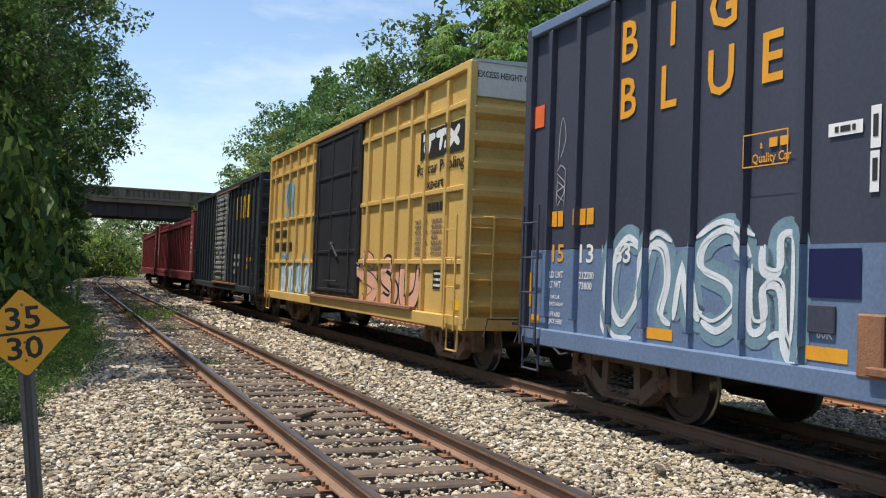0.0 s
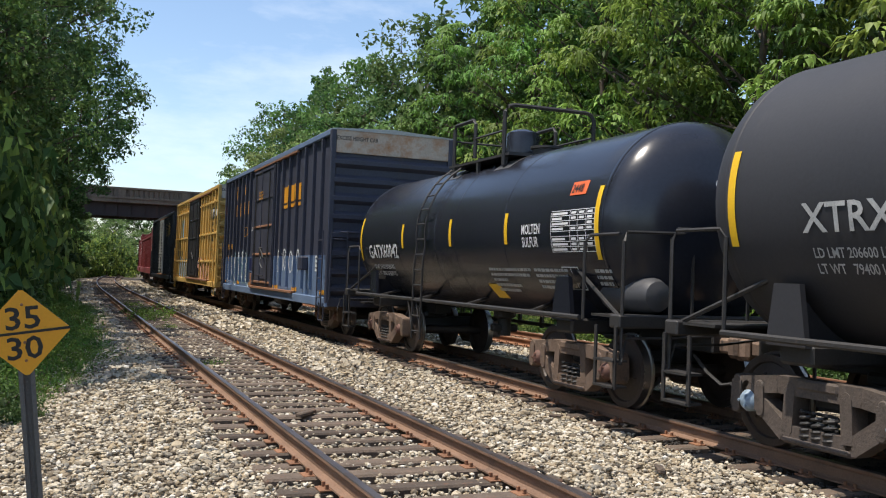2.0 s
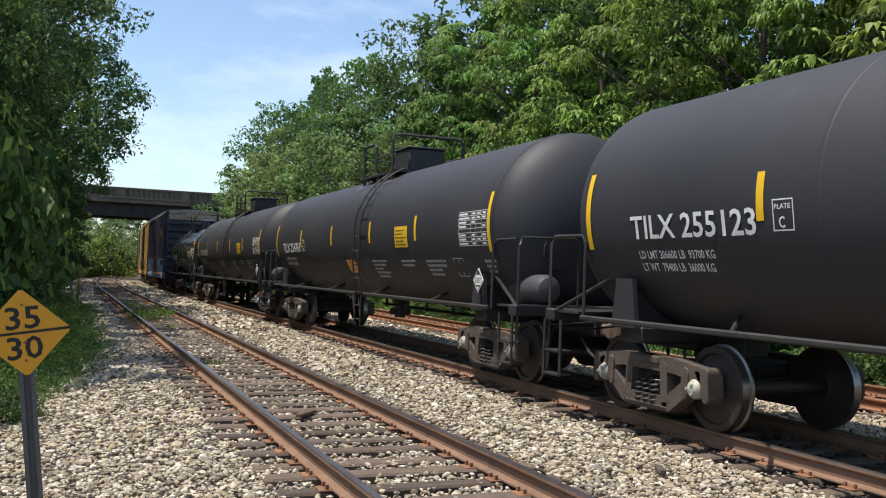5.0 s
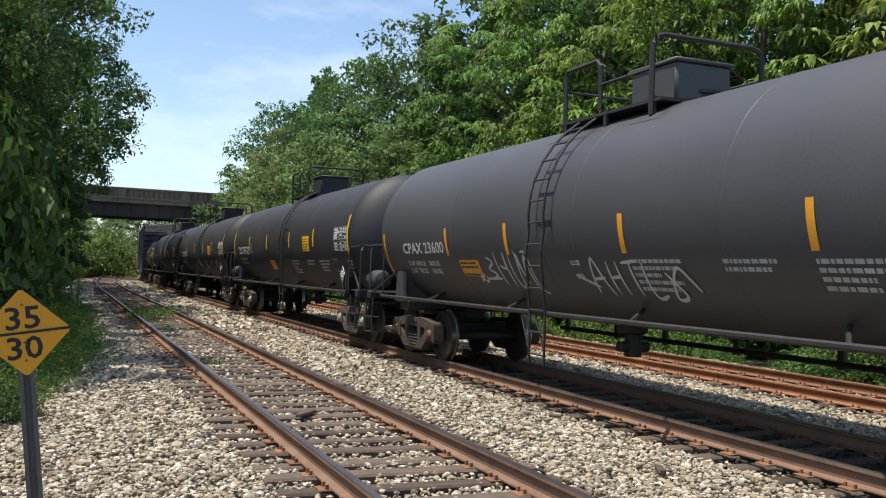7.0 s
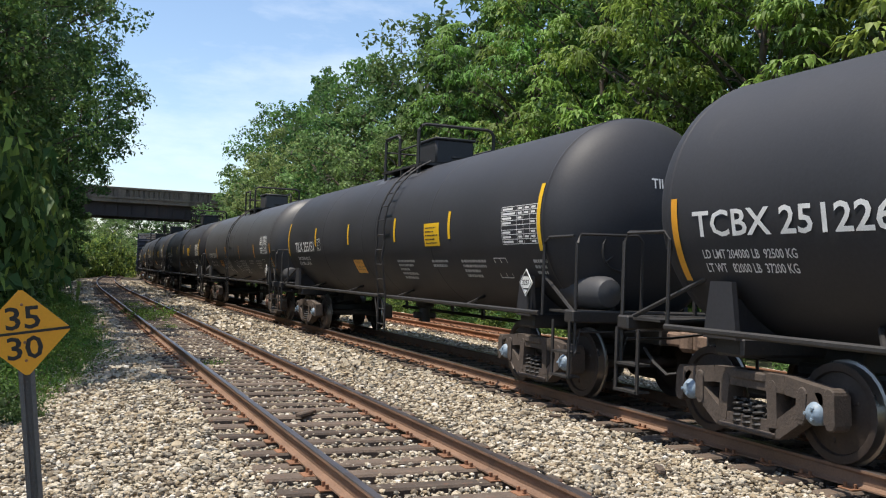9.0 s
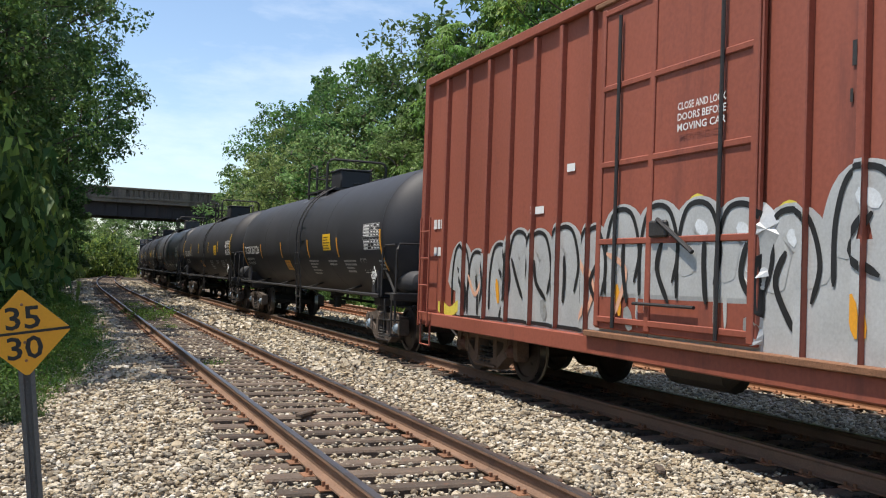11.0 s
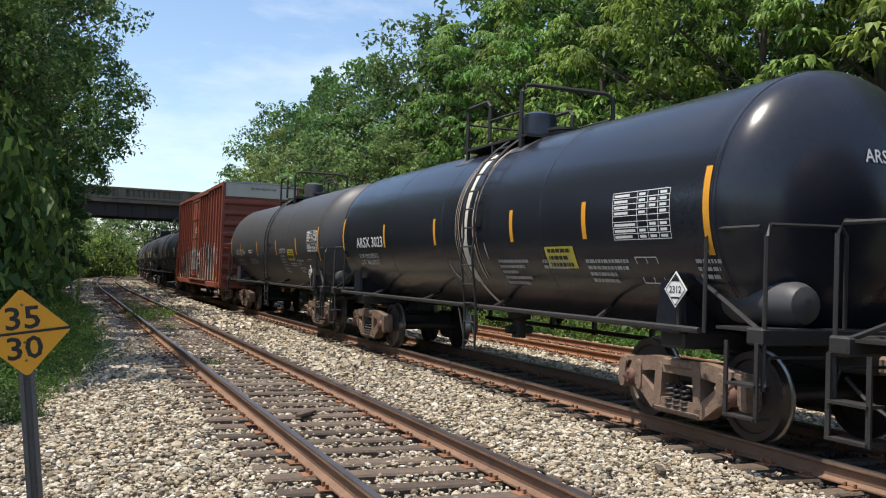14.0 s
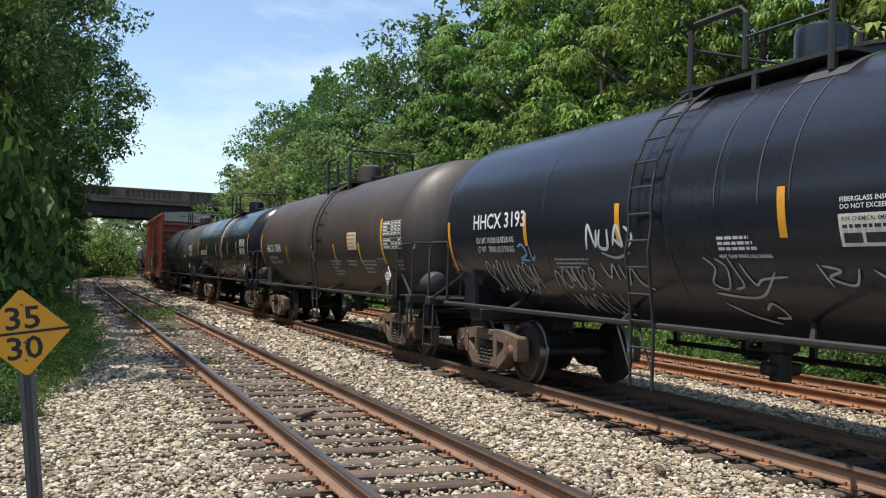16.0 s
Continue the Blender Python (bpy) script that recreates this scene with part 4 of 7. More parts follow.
    for i in range(20):
        a, b2 = i / 20 * 6.2832, (i + 1) / 20 * 6.2832
        bw.tube([bx @ Vector((0.26 * math.cos(a), 0, 0.26 * math.sin(a))), bx @ Vector((0.26 * math.cos(b2), 0, 0.26 * math.sin(b2)))], 0.016, 5, caps=False)
    for i in range(5):
        a = i / 5 * 6.2832
        bw.tube([bx @ Vector((0, 0, 0)), bx @ Vector((0.26 * math.cos(a), 0, 0.26 * math.sin(a)))], 0.012, 4)
    bw.box((-0.60, -length / 2 + 0.86, 1.94), (0.24, 0.2, 0.34), bevel=0.03)
    bw.box((-0.60, -length / 2 + 0.9, 1.5), (0.1, 0.1, 0.7))
    part("brake_wheel", bw, M["iron"], car)
    # centre ladder: stiles bent over the tank up to the walkway
    pts = [(-1.50, ladder_at, 0.42), (-1.50, ladder_at, 1.1), (-radius - 0.14, ladder_at, axis_z - 0.5)]
    for i in range(9):
        a = radians(-8 + i * 9.3)
        pts.append((-(radius + 0.12) * math.cos(a), ladder_at, axis_z + (radius + 0.12) * math.sin(a)))
    ladder_part(car, pts, (0, -0.42, 0), 13, M[ladder_mat or rail_mat])
    lf = Mesh()
    for o in (0, -0.42):
        lf.tube([(-1.46, ladder_at + o + 0.35, 1.1), (-1.50, ladder_at + o, 0.6)], 0.014, 5)
    part("ladder_brace", lf, M[rail_mat], car)
    # walkway, railing and valve housing on top
    top = axis_z + radius
    wk = Mesh()
    wk.box((-0.60, -0.05, top - 0.07), (0.46, 2.5, 0.04))
    wk.box((0.60, -0.05, top - 0.07), (0.46, 2.5, 0.04))
    for y in (-1.1, -0.05, 1.0):
        wk.box((0, y, top - 0.03), (1.6, 0.06, 0.04))
        for x in (-1, 1):
            wk.box((x * 0.80, y, top - 0.2), (0.05, 0.07, 0.30))
    part("walkway", wk, M["iron"], car)
    for y in (1.0, -1.1):
        pad = Mesh()
        for i in range(4):
            a, b2 = radians(50 + i * 7), radians(57 + i * 7)
            rr = radius + 0.004
            pad.add([(-rr * math.cos(a), y + 0.30, axis_z + rr * math.sin(a)), (-rr * math.cos(a), y - 0.30, axis_z + rr * math.sin(a)), (-rr * math.cos(b2), y - 0.30, axis_z + rr * math.sin(b2)), (-rr * math.cos(b2), y + 0.30, axis_z + rr * math.sin(b2))], [(0, 1, 2, 3)])
        part("support_pad", pad, M["greyblack"], tank, "worn grey pad under the walkway")
    for x in (-1, 1):
        r = Mesh()
        r.tube([(x * 0.80, 1.05, top - 0.10), (x * 0.80, 1.05, top + 0.62), (x * 0.80, 0.98, top + 0.68), (x * 0.80, 0.20, top + 0.68), (x * 0.80, 0.12, top + 0.6), (x * 0.80, 0.12, top)], 0.034, 6)
        r.tube([(x * 0.80, 0.12, top + 0.34), (x * 0.80, -1.1, top + 0.34)], 0.02, 5)
        part("walkway_rail", r, M[rail_mat], car, smooth=True)
    hoop = Mesh()
    hoop.tube([(-0.84, -1.12, top - 0.25), (-0.84, -1.12, top + 0.64), (-0.78, -1.12, top + 0.73), (-0.68, -1.12, top + 0.76), (0.68, -1.12, top + 0.76), (0.78, -1.12, top + 0.73), (0.84, -1.12, top + 0.64), (0.84, -1.12, top - 0.25)], 0.036, 6)
    part("walkway_hoop", hoop, M[rail_mat], car, smooth=True)
    low = Mesh()
    low.tube([(-0.80, 1.05, top + 0.40), (0.80, 1.05, top + 0.40)], 0.02, 5)
    part("walkway_rail", low, M[rail_mat], car)
    dm = Mesh()
    if dome == "box":
        dm.box((0, -0.55, top + 0.24), (0.86, 1.0, 0.52), bevel=0.04)
        dm.box((0, -0.55, top + 0.51), (0.92, 1.06, 0.05), bevel=0.015)
    else:
        dm.lathe([(0.30, -0.02), (0.30, 0.42), (0.28, 0.50), (0.18, 0.55), (0.0, 0.57)], 20, Matrix.Translation((0, -0.15, top - 0.03)) @ Matrix.Rotation(radians(90), 4, "X"), caps=False)
        dm.lathe([(0.36, 0.03), (0.36, 0.07)], 20, Matrix.Translation((0, -0.15, top - 0.03)) @ Matrix.Rotation(radians(90), 4, "X"))
    part("valve_housing", dm, M[paint], car, smooth=True)
    mw = Mesh()
    mw.lathe([(0.24, -0.06), (0.24, 0.16), (0.28, 0.17), (0.28, 0.21), (0.0, 0.24)], 18, Matrix.Translation((0.1, -0.85, top - 0.05)) @ Matrix.Rotation(radians(90), 4, "X"), caps=False)
    part("manway", mw, M["iron"], car, smooth=True)
    # reflective stripes
    sm = M["amber" if amber else "yellow"]
    span = ends or ((-0.80, 0.05) if amber else (-0.46, 0.46))
    for y in ends_at or (stripe, -stripe):
        on_side(surf, tank, "reflective_stripe", (y + 0.05, y - 0.05), (axis_z + span[0], axis_z + span[1]), sm, steps_z=10)
    if mark_low is None:
        mark_low = -0.28 if amber else 0.0
    for y in marks_at or (stripe * 0.60, stripe * 0.21, -stripe * 0.213, -stripe * 0.58):
        on_side(surf, tank, "reflective_stripe", (y + 0.05, y - 0.05), (axis_z - 0.23 + mark_low, axis_z + 0.23 + mark_low), sm, steps_z=5)
    # hazard placard near the rear end
    for sg in (-1,) if hazard else ():
        hp = Mesh()
        hp.box((-1.40, sg * (length / 2 - 1.72), 1.30), (0.03, 0.05, 0.4))
        part("placard_post", hp, M["iron"], car)
        placard(car, -1.45, sg * (length / 2 - 1.72), 1.52, 0.27, hazard)
    return car, tank, surf


def table_panel(surf, tank, y, z, w, h, mat):
    """The white ruled qualification table near the rear end."""
    me = Mesh()

    def rect(ya, yb, za, zb):
        n = len(me.v)
        me.v += [(surf(za) - 0.006, ya, za), (surf(za) - 0.006, yb, za), (surf(zb) - 0.006, yb, zb), (surf(zb) - 0.006, ya, zb)]
        me.f.append((n, n + 1, n + 2, n + 3))
        me.k.append(0)
    rows = 8
    for i in range(rows + 1):
        zz = z + h * i / rows
        rect(y, y - w, zz, zz + 0.008)
    for f in (0, 0.45, 0.63, 0.81, 1.0):
        for i in range(rows):
            rect(y - w * f + 0.004, y - w * f - 0.004, z + h * i / rows, z + h * (i + 1) / rows)
    rnd = random.Random(int(y * 10))
    for i in range(rows):
        zz = z + h * (i + 0.3) / rows
        if i != 3:
            rect(y - 0.03, y - w * rnd.uniform(0.25, 0.42), zz, zz + h / rows * 0.45)
            for f in (0.48, 0.66, 0.84):
                if rnd.random() < 0.8:
                    rect(y - w * f, y - w * (f + 0.11), zz, zz + h / rows * 0.45)
    part("data_table", me, mat, tank)


def framed(surf, y, z, w, h, splits=(), t=0.012):
    """A ruled rectangle with upright splits."""
    me = Mesh()
    for a, b, c, d in [(0, w, 0, t), (0, w, h - t, h), (0, t, 0, h), (w - t, w, 0, h)] + [(f * w, f * w + t, 0, h) for f in splits]:
        me.add([(surf(z + c) - 0.006, y - a, z + c), (surf(z + c) - 0.006, y - b, z + c), (surf(z + d) - 0.006, y - b, z + d), (surf(z + d) - 0.006, y - a, z + d)], [(0, 1, 2, 3)])
    return me


def head_text(tank, half, radius, axis_z, lines, mat):
    """Lettering on the rear tank head."""
    for text, x0, z, h in lines:
        me, co, w = letters(text, h, mat, 0.9)
        pts = []
        for a, b, _ in co:
            x, zz = x0 + a, z + b
            q = max(0.05, 1 - (x * x + zz * zz) / radius ** 2)
            pts.append((x, -half - radius * 0.5 * math.sqrt(q) - 0.012, axis_z + zz))
        me.vertices.foreach_set("co", np.array(pts).ravel())
        me.update()
        part("lettering", me, None, tank)


def dress_tank(car, tank, surf, marks, stripe, axis_z, mark_h=0.25, mat="white", squeeze=0.85, mark_w=None, load=("LD LMT 206600 LB  93700 KG", "LT WT  79400 LB  36000 KG"), mark_gap=0.90, warn=True, seed=1, lower=0.0, bars=True, warn_y=1.45, plate_c=False, table_y=None, load_step=0.135):
    y0 = stripe - mark_gap
    small = M["dimwhite" if mat == "dimwhite" else "white"]
    side_text(surf, tank, marks, y0, axis_z - 0.35 + lower, mark_h, M[mat], squeeze, mark_w)
    for i, t in enumerate(load):
        side_text(surf, tank, t, y0 - 0.08, axis_z - 0.57 - load_step * i + lower, 0.085, small, 0.85)
    ty = -stripe + 1.15 if table_y is None else table_y
    table_panel(surf, tank, ty, axis_z - 0.36, 1.10, 0.54, M["white"])
    head_text(tank, stripe + 0.10, 1.46, axis_z, [(marks, -0.20, 0.42, 0.13)], M["white"])
    if bars:
        for k, (y, widths) in enumerate(((-1.52, [0.95, 0.8, 0.5, 0.85, 0.7]), (-stripe * 0.445, [0.75, 0.65]), (-stripe * 0.62, [0.95, 0.9, 0.6, 0.6]), (-stripe * 0.955, [0.4, 0.35, 0.3]))):
            text_bars(surf, tank, y, axis_z - 0.62, widths, 0.042, 0.036, M["dimwhite"], seed=seed + k)
    if plate_c:
        part("framed_stencil", framed(surf, 4.36, axis_z - 0.33, 0.26, 0.29), M["white"], tank)
        side_text(surf, tank, "C", 4.28, axis_z - 0.30, 0.10, M["white"], 0.8)
        side_text(surf, tank, "PLATE", 4.33, axis_z - 0.13, 0.045, M["white"], 0.8, 0.20)
    if warn:
        for k in (0, 1):
            p = on_side(surf, tank, "notice", (warn_y, warn_y - 0.68), (axis_z - 0.86 + 0.148 * k, axis_z - 0.718 + 0.148 * k), M["amber"], "weathered amber notice", 2)
            text_bars(surf, p, warn_y - 0.12, axis_z - 0.755 + 0.148 * k, [0.42, 0.5], 0.012, 0.028, M["truck"], eps=0.009, seed=k)
        p = on_side(surf, tank, "notice", (-3.22, -3.93), (axis_z - 0.34, axis_z + 0.06), M["yellow"], "bright yellow emergency notice with black print", 4)
        text_bars(surf, p, -3.28, axis_z - 0.03, [0.5, 0.40, 0.58, 0.46, 0.55], 0.022, 0.045, M["iron"], eps=0.009)
    # a small framed plate low by the rear
    part("framed_stencil", framed(surf, -stripe * 0.787, axis_z - 0.85, 0.42, 0.30, (0.5,)), M["white"], tank)


CARS = []  # (object, station of its middle at the start, half distance between its trucks)


def add_car(ob, mid, half):
    CARS.append((ob, mid, half))
    ob.matrix_basis = car_pose(mid, half)
    return ob


def car_pose(s, half):
    a, b = at(s - half, 0), at(s + half, 0)
    d = b - a
    return Matrix.Translation((a + b) / 2) @ Matrix.Rotation(-math.atan2(d.x, d.y), 4, "Z")

# ---- boxcars ----


def box_car(label, half, eave, paint, door=(1.6, -1.6), door_mat=None, posts=(), girts=(), end_panel=None, end_mat=None, roof_mat="galv", sill=0.80,
            frame_mat="truck", cap_mat="caprust", coupling=None, lower_mat=None, lower_to=None, post_depth=0.07):
    """y forward; half: half the body's length; posts: y of the outside posts; girts: heights of horizontal side rails."""
    car = thing("box_car", label, "boxcar", "freight train cars")
    w = 1.50
    length = coupling or half * 2 + 1.7
    b = Mesh()
    b.box((0, 0, (eave + sill) / 2), (2 * w, 2 * half - 0.16, eave - sill - 0.02))
    body = part("body", b, M[paint], car)

    surf = outer = PostSide(w, door, posts, post_depth, sill + 0.15, eave - 0.15)
    for x in (-1, 1):
        s = Mesh()
        s.box((x * (w + 0.045), 0, sill + 0.02), (0.10, 2 * half, 0.22), bevel=0.015)
        s.box((x * (w + 0.045), 0, eave - 0.06), (0.10, 2 * half, 0.14), bevel=0.015)
        part("side_sill", s, M[lower_mat or paint], car)
    if lower_mat:
        lm = Mesh()
        lm.box((-w - 0.004, 0, (sill + lower_to) / 2), (0.008, 2 * half - 0.17, lower_to - sill))
        part("painted_band", lm, M[lower_mat], body, "pale blue patch of repaint")
    pm = Mesh()
    cut = lower_to or sill + 0.15
    pm.box((0, 0, (eave - 0.15 + cut) / 2), (post_depth + 0.02, 0.085, eave - 0.15 - cut), bevel=0.012)
    if lower_mat:
        pm.slot = 1
        pm.box((0, 0, (cut + sill + 0.28) / 2), (post_depth + 0.02, 0.085, cut - sill - 0.28), bevel=0.012)
    pme = pm.data("side_post", [M[paint], M[lower_mat or paint]])
    for y in posts:
        for x in (-1, 1):
            part("side_post", pme, None, car, m=Matrix.Translation((x * (w + post_depth / 2), y, 0)))
    for y in (-half + 0.06, half - 0.06):
        for x in (-1, 1):
            c = Mesh()
            c.box((x * (w + 0.03), y, (eave + sill) / 2), (0.14, 0.14, eave - sill), bevel=0.02)
            part("corner_post", c, M[paint], car)
    for z, ya, yb in girts:
        for x in (-1, 1):
            g = Mesh()
            g.box((x * (w + post_depth * 0.42), (ya + yb) / 2, z), (post_depth * 0.85, abs(ya - yb), 0.09), bevel=0.012)
            part("side_girt", g, M[paint], car)
    # sliding door with frame, seams, bars and track
    ya, yb = door
    dm = M[door_mat or paint]
    for x in (-1, 1):
        d = Mesh()
        d.box((x * (w + 0.055), (ya + yb) / 2, (eave + sill) / 2 + 0.02), (0.06, ya - yb, eave - sill - 0.42), bevel=0.012)
        dr = part("door", d, dm, car, "sliding boxcar door with locking bars")
        n = 4
        for i in range(n + 1):
            f = Mesh()
            z = sill + 0.34 + (eave - sill - 0.64) * i / n
            f.box((x * (w + 0.095), (ya + yb) / 2, z), (0.03, ya - yb - 0.06, 0.07), bevel=0.01)
            part("door_stiffener", f, M["rust"] if i < 3 and paint == "boxblue" else dm, dr)
        for y in (ya - 0.06, yb + 0.06, (ya + yb) / 2 + 0.3):
            f = Mesh()
            f.box((x * (w + 0.096), y, (eave + sill) / 2), (0.03, 0.09, eave - sill - 0.5), bevel=0.01)
            part("door_stiffener", f, dm, dr)
        bars = Mesh()
        for y in (ya - 0.45, yb + 0.5):
            bars.tube([(x * (w + 0.13), y, sill + 0.25), (x * (w + 0.13), y, eave - 0.4)], 0.022, 6)
        bars.tube([(x * (w + 0.14), (ya + yb) / 2 - 0.5, sill + 1.1), (x * (w + 0.14), (ya + yb) / 2 + 0.1, sill + 1.45)], 0.025, 6)
        bars.box((x * (w + 0.12), (ya + yb) / 2 + 0.1, sill + 1.35), (0.06, 0.3, 0.18), bevel=0.02)
        bars.tube([(x * (w + 0.14), (ya + yb) / 2 - 0.55, sill + 0.55), (x * (w + 0.14), (ya + yb) / 2 + 0.5, sill + 0.55)], 0.02, 6)
        part("locking_bar", bars, M["iron"], dr)
        tr = Mesh()
        tr.box((x * (w + 0.09), (ya + yb) / 2 - (ya - yb) * 0.45, sill + 0.16), (0.13, (ya - yb) * 2.0, 0.07), bevel=0.01)
        tr.box((x * (w + 0.07), (ya + yb) / 2 - (ya - yb) * 0.45, eave - 0.17), (0.10, (ya - yb) * 2.0, 0.06), bevel=0.01)
        part("door_track", tr, M["rust" if x < 0 else "iron"], car)
    # roof, slightly peaked with cross ribs
    r = Mesh()
    r.plate([(-1.56, eave - 0.01), (1.56, eave - 0.01), (1.56, eave + 0.02), (0, eave + 0.10), (-1.56, eave + 0.02)], -half, half, Matrix.Rotation(radians(90), 4, "Z"))
    part("roof", r, M[roof_mat], car)
    rr = Mesh()
    k = -half + 0.5
    while k < half:
        rr.plate([(-1.55, eave + 0.015), (1.55, eave + 0.015), (1.55, eave + 0.04), (0, eave + 0.13), (-1.55, eave + 0.04)], -0.04, 0.04, Matrix.Translation((0, k, 0)) @ Matrix.Rotation(radians(90), 4, "Z"))
        k += 0.95
    part("roof_rib", rr, M[roof_mat], car)
    # corrugated ends
    em = M[end_mat or paint]
    for sg in (-1, 1):
        e = Mesh()
        prof = []
        z0, z1 = sill + 0.05, eave - (0.62 if end_panel else 0.12)
        n = 8
        for i in range(n):
            a, b2 = z0 + (z1 - z0) * i / n, z0 + (z1 - z0) * (i + 1) / n
            h = b2 - a
            prof += [(0.0, a), (0.0, a + h * 0.30), (0.12, a + h * 0.52), (0.12, a + h * 0.74), (0.0, a + h * 0.97)]
        prof.append((0.0, z1))
        for x in (-w, w):
            e.v += [(x, sg * (half - 0.09 + d), z) for d, z in prof]
        m2 = len(prof)
        e.f = [(i, i + 1, m2 + i + 1, m2 + i) for i in range(m2 - 1)]
        e.k = [0] * len(e.f)
        e.box((0, sg * (half - 0.12), (eave + sill) / 2), (2 * w, 0.05, eave - sill))
        e.box((0, sg * (half - 0.04), sill + 0.03), (3.1, 0.12, 0.22), bevel=0.02)
        en = part("end_wall", e, em, car, "ribbed steel end wall")
        if end_panel:
            p = Mesh()
            p.box((0, sg * (half - 0.05), eave - 0.28), (3.12, 0.05, 0.56), bevel=0.01)
            pn = part("end_header", p, M[end_panel], en, "pale header panel on the end")
            if sg < 0:
                me, co, wd = letters("EXCESS HEIGHT CAR", 0.10, M["blackpaint"], 0.78)
                co = np.array([(-0.95 + a if end_panel == "rustpanel" or paint == "boxyellow" else -0.45 + a, -half + 0.02, eave - 0.25 + b2) for a, b2, _ in co]) - np.array([(0.5 if paint != "boxred" else 0.0, 0, 0)])
                me.vertices.foreach_set("co", co.ravel())
                me.update()
                part("lettering", me, None, pn)
        # end ladders and hand holds
        for x in (-1, 1):
            ladder_part(car, [(x * 1.12, sg * (half + 0.07), sill + 0.1), (x * 1.12, sg * (half + 0.07), sill + 1.75)], (x * 0.40, 0, 0), 4, M[paint])
            ladder_part(car, [(x * (w + 0.16), sg * (half - 0.18), sill - 0.1), (x * (w + 0.16), sg * (half - 0.18), sill + 1.75)], (0, -sg * 0.42, 0), 4, M[paint])
            st = Mesh()
            st.tube([(x * (w + 0.1), sg * (half - 0.16), sill), (x * (w + 0.1), sg * (half - 0.16), sill - 0.42), (x * (w + 0.1), sg * (half - 0.60), sill - 0.42), (x * (w + 0.1), sg * (half - 0.60), sill)], 0.02, 5)
            part("stirrup_step", st, M[paint], car)
        gr = Mesh()
        gr.tube([(-1.3, sg * (half + 0.06), sill + 1.72), (1.3, sg * (half + 0.06), sill + 1.72)], 0.018, 5)
        part("hand_hold", gr, M[paint], car)
        pf = Mesh()
        pf.box((0, sg * (half + 0.25), sill + 0.05), (1.5, 0.36, 0.04))
        part("brake_step", pf, M["iron"], car)
        if sg < 0:
            hb = Mesh()
            hub = Vector((-0.45, -half - 0.30, sill + 1.50))
            ring = [hub + Vector((0.27 * math.cos(i * math.pi / 10), 0, 0.27 * math.sin(i * math.pi / 10))) for i in range(21)]
            hb.tube(ring, 0.018, 5, caps=False)
            for i in range(0, 20, 4):
                hb.tube([hub, ring[i]], 0.013, 4)
            wheel = part("brake_wheel", hb, em, car, "hand brake wheel on the end wall")
            gb = Mesh()
            gb.box((hub.x, -half - 0.14, hub.z - 0.03), (0.34, 0.22, 0.44), bevel=0.05)
            gb.box((hub.x, -half - 0.10, hub.z - 0.75), (0.05, 0.05, 1.1))
            part("gear_housing", gb, em, wheel)
        coupler(car, sg * length / 2, sg)
        truck(car, sg * (half - 1.75), frame_mat, cap_mat)
    u = Mesh()
    u.box((0, 0, 0.82), (0.5, 2 * half - 0.5, 0.26))
    for k in range(-5, 6):
        u.box((0, k * half / 5.6, 0.86), (2.9, 0.12, 0.16))
    u.lathe([(0.05, -0.6), (0.2, -0.5), (0.2, 0.5), (0.05, 0.6)], 12, Matrix.Translation((-0.7, 0.8, 0.62)))
    part("underframe", u, M["iron"], car)
    return car, body, surf, outer


def bulkhead_car(label, half, h):
    """A maroon bulkhead flat car with an upright at each end and a ribbed centre wall."""
    car = thing("bulkhead_flat_car", label, "flat car", "freight train cars")
    d = Mesh()
    d.box((0, 0, 1.15), (3.0, 2 * half, 0.28), bevel=0.03)
    d.box((-1.45, 0, 0.98), (0.10, 2 * half, 0.3), bevel=0.02)
    d.box((1.45, 0, 0.98), (0.10, 2 * half, 0.3), bevel=0.02)
    part("deck", d, M["maroon"], car)
    for sg in (-1, 1):
        b = Mesh()
        b.box((0, sg * (half - 0.55), (1.2 + h) / 2), (2.9, 1.05, h - 1.2), bevel=0.04)
        bk = part("bulkhead", b, M["maroon"], car)
        c = Mesh()
        c.box((0, sg * (half - 0.55), h + 0.03), (2.95, 1.1, 0.06), bevel=0.02)
        part("bulkhead_cap", c, M["whitepanel"] if half > 9.9 else M["maroon"], bk)
        text_bars(lambda z, y=0.0: -1.45, bk, sg * (half - 0.55) + 0.42, h - 0.8, [0.85, 0.6, 0.8], 0.06, 0.22, M["dimwhite"], seed=int(sg + 3))
        text_bars(lambda z, y=0.0: -1.45, bk, sg * (half - 0.55) + 0.2, h - 1.7, [0.4, 0.4, 0.3], 0.12, 0.1, M["white"], seed=int(sg + 9))
        coupler(car, sg * (half + 0.7), sg)
        truck(car, sg * (half - 2.0), "iron", "caprust")
    wall = Mesh()
    wall.box((0, 0, (1.2 + h - 0.2) / 2), (2.5, 2 * half - 2.2, h - 1.6))
    part("load_wall", wall, M["maroon"], car, "maroon ribbed side wall between the bulkheads")
    pm = Mesh()
    pm.box((0, 0, (1.2 + h - 0.3) / 2 + 0.05), (0.14, 0.13, h - 1.5), bevel=0.02)
    me = pm.data("stake", M["maroon"])
    k = -half + 1.7
    while k < half - 1.4:
        for x in (-1, 1):
            part("stake", me, None, car, m=Matrix.Translation((x * 1.31, k, 0)))
        k += 0.85
    t = Mesh()
    for x in (-1, 1):
        t.box((x * 1.32, 0, h - 0.55), (0.2, 2 * half - 2.1, 0.14), bevel=0.02)
    part("top_chord", t, M["maroon"], car)
    return car


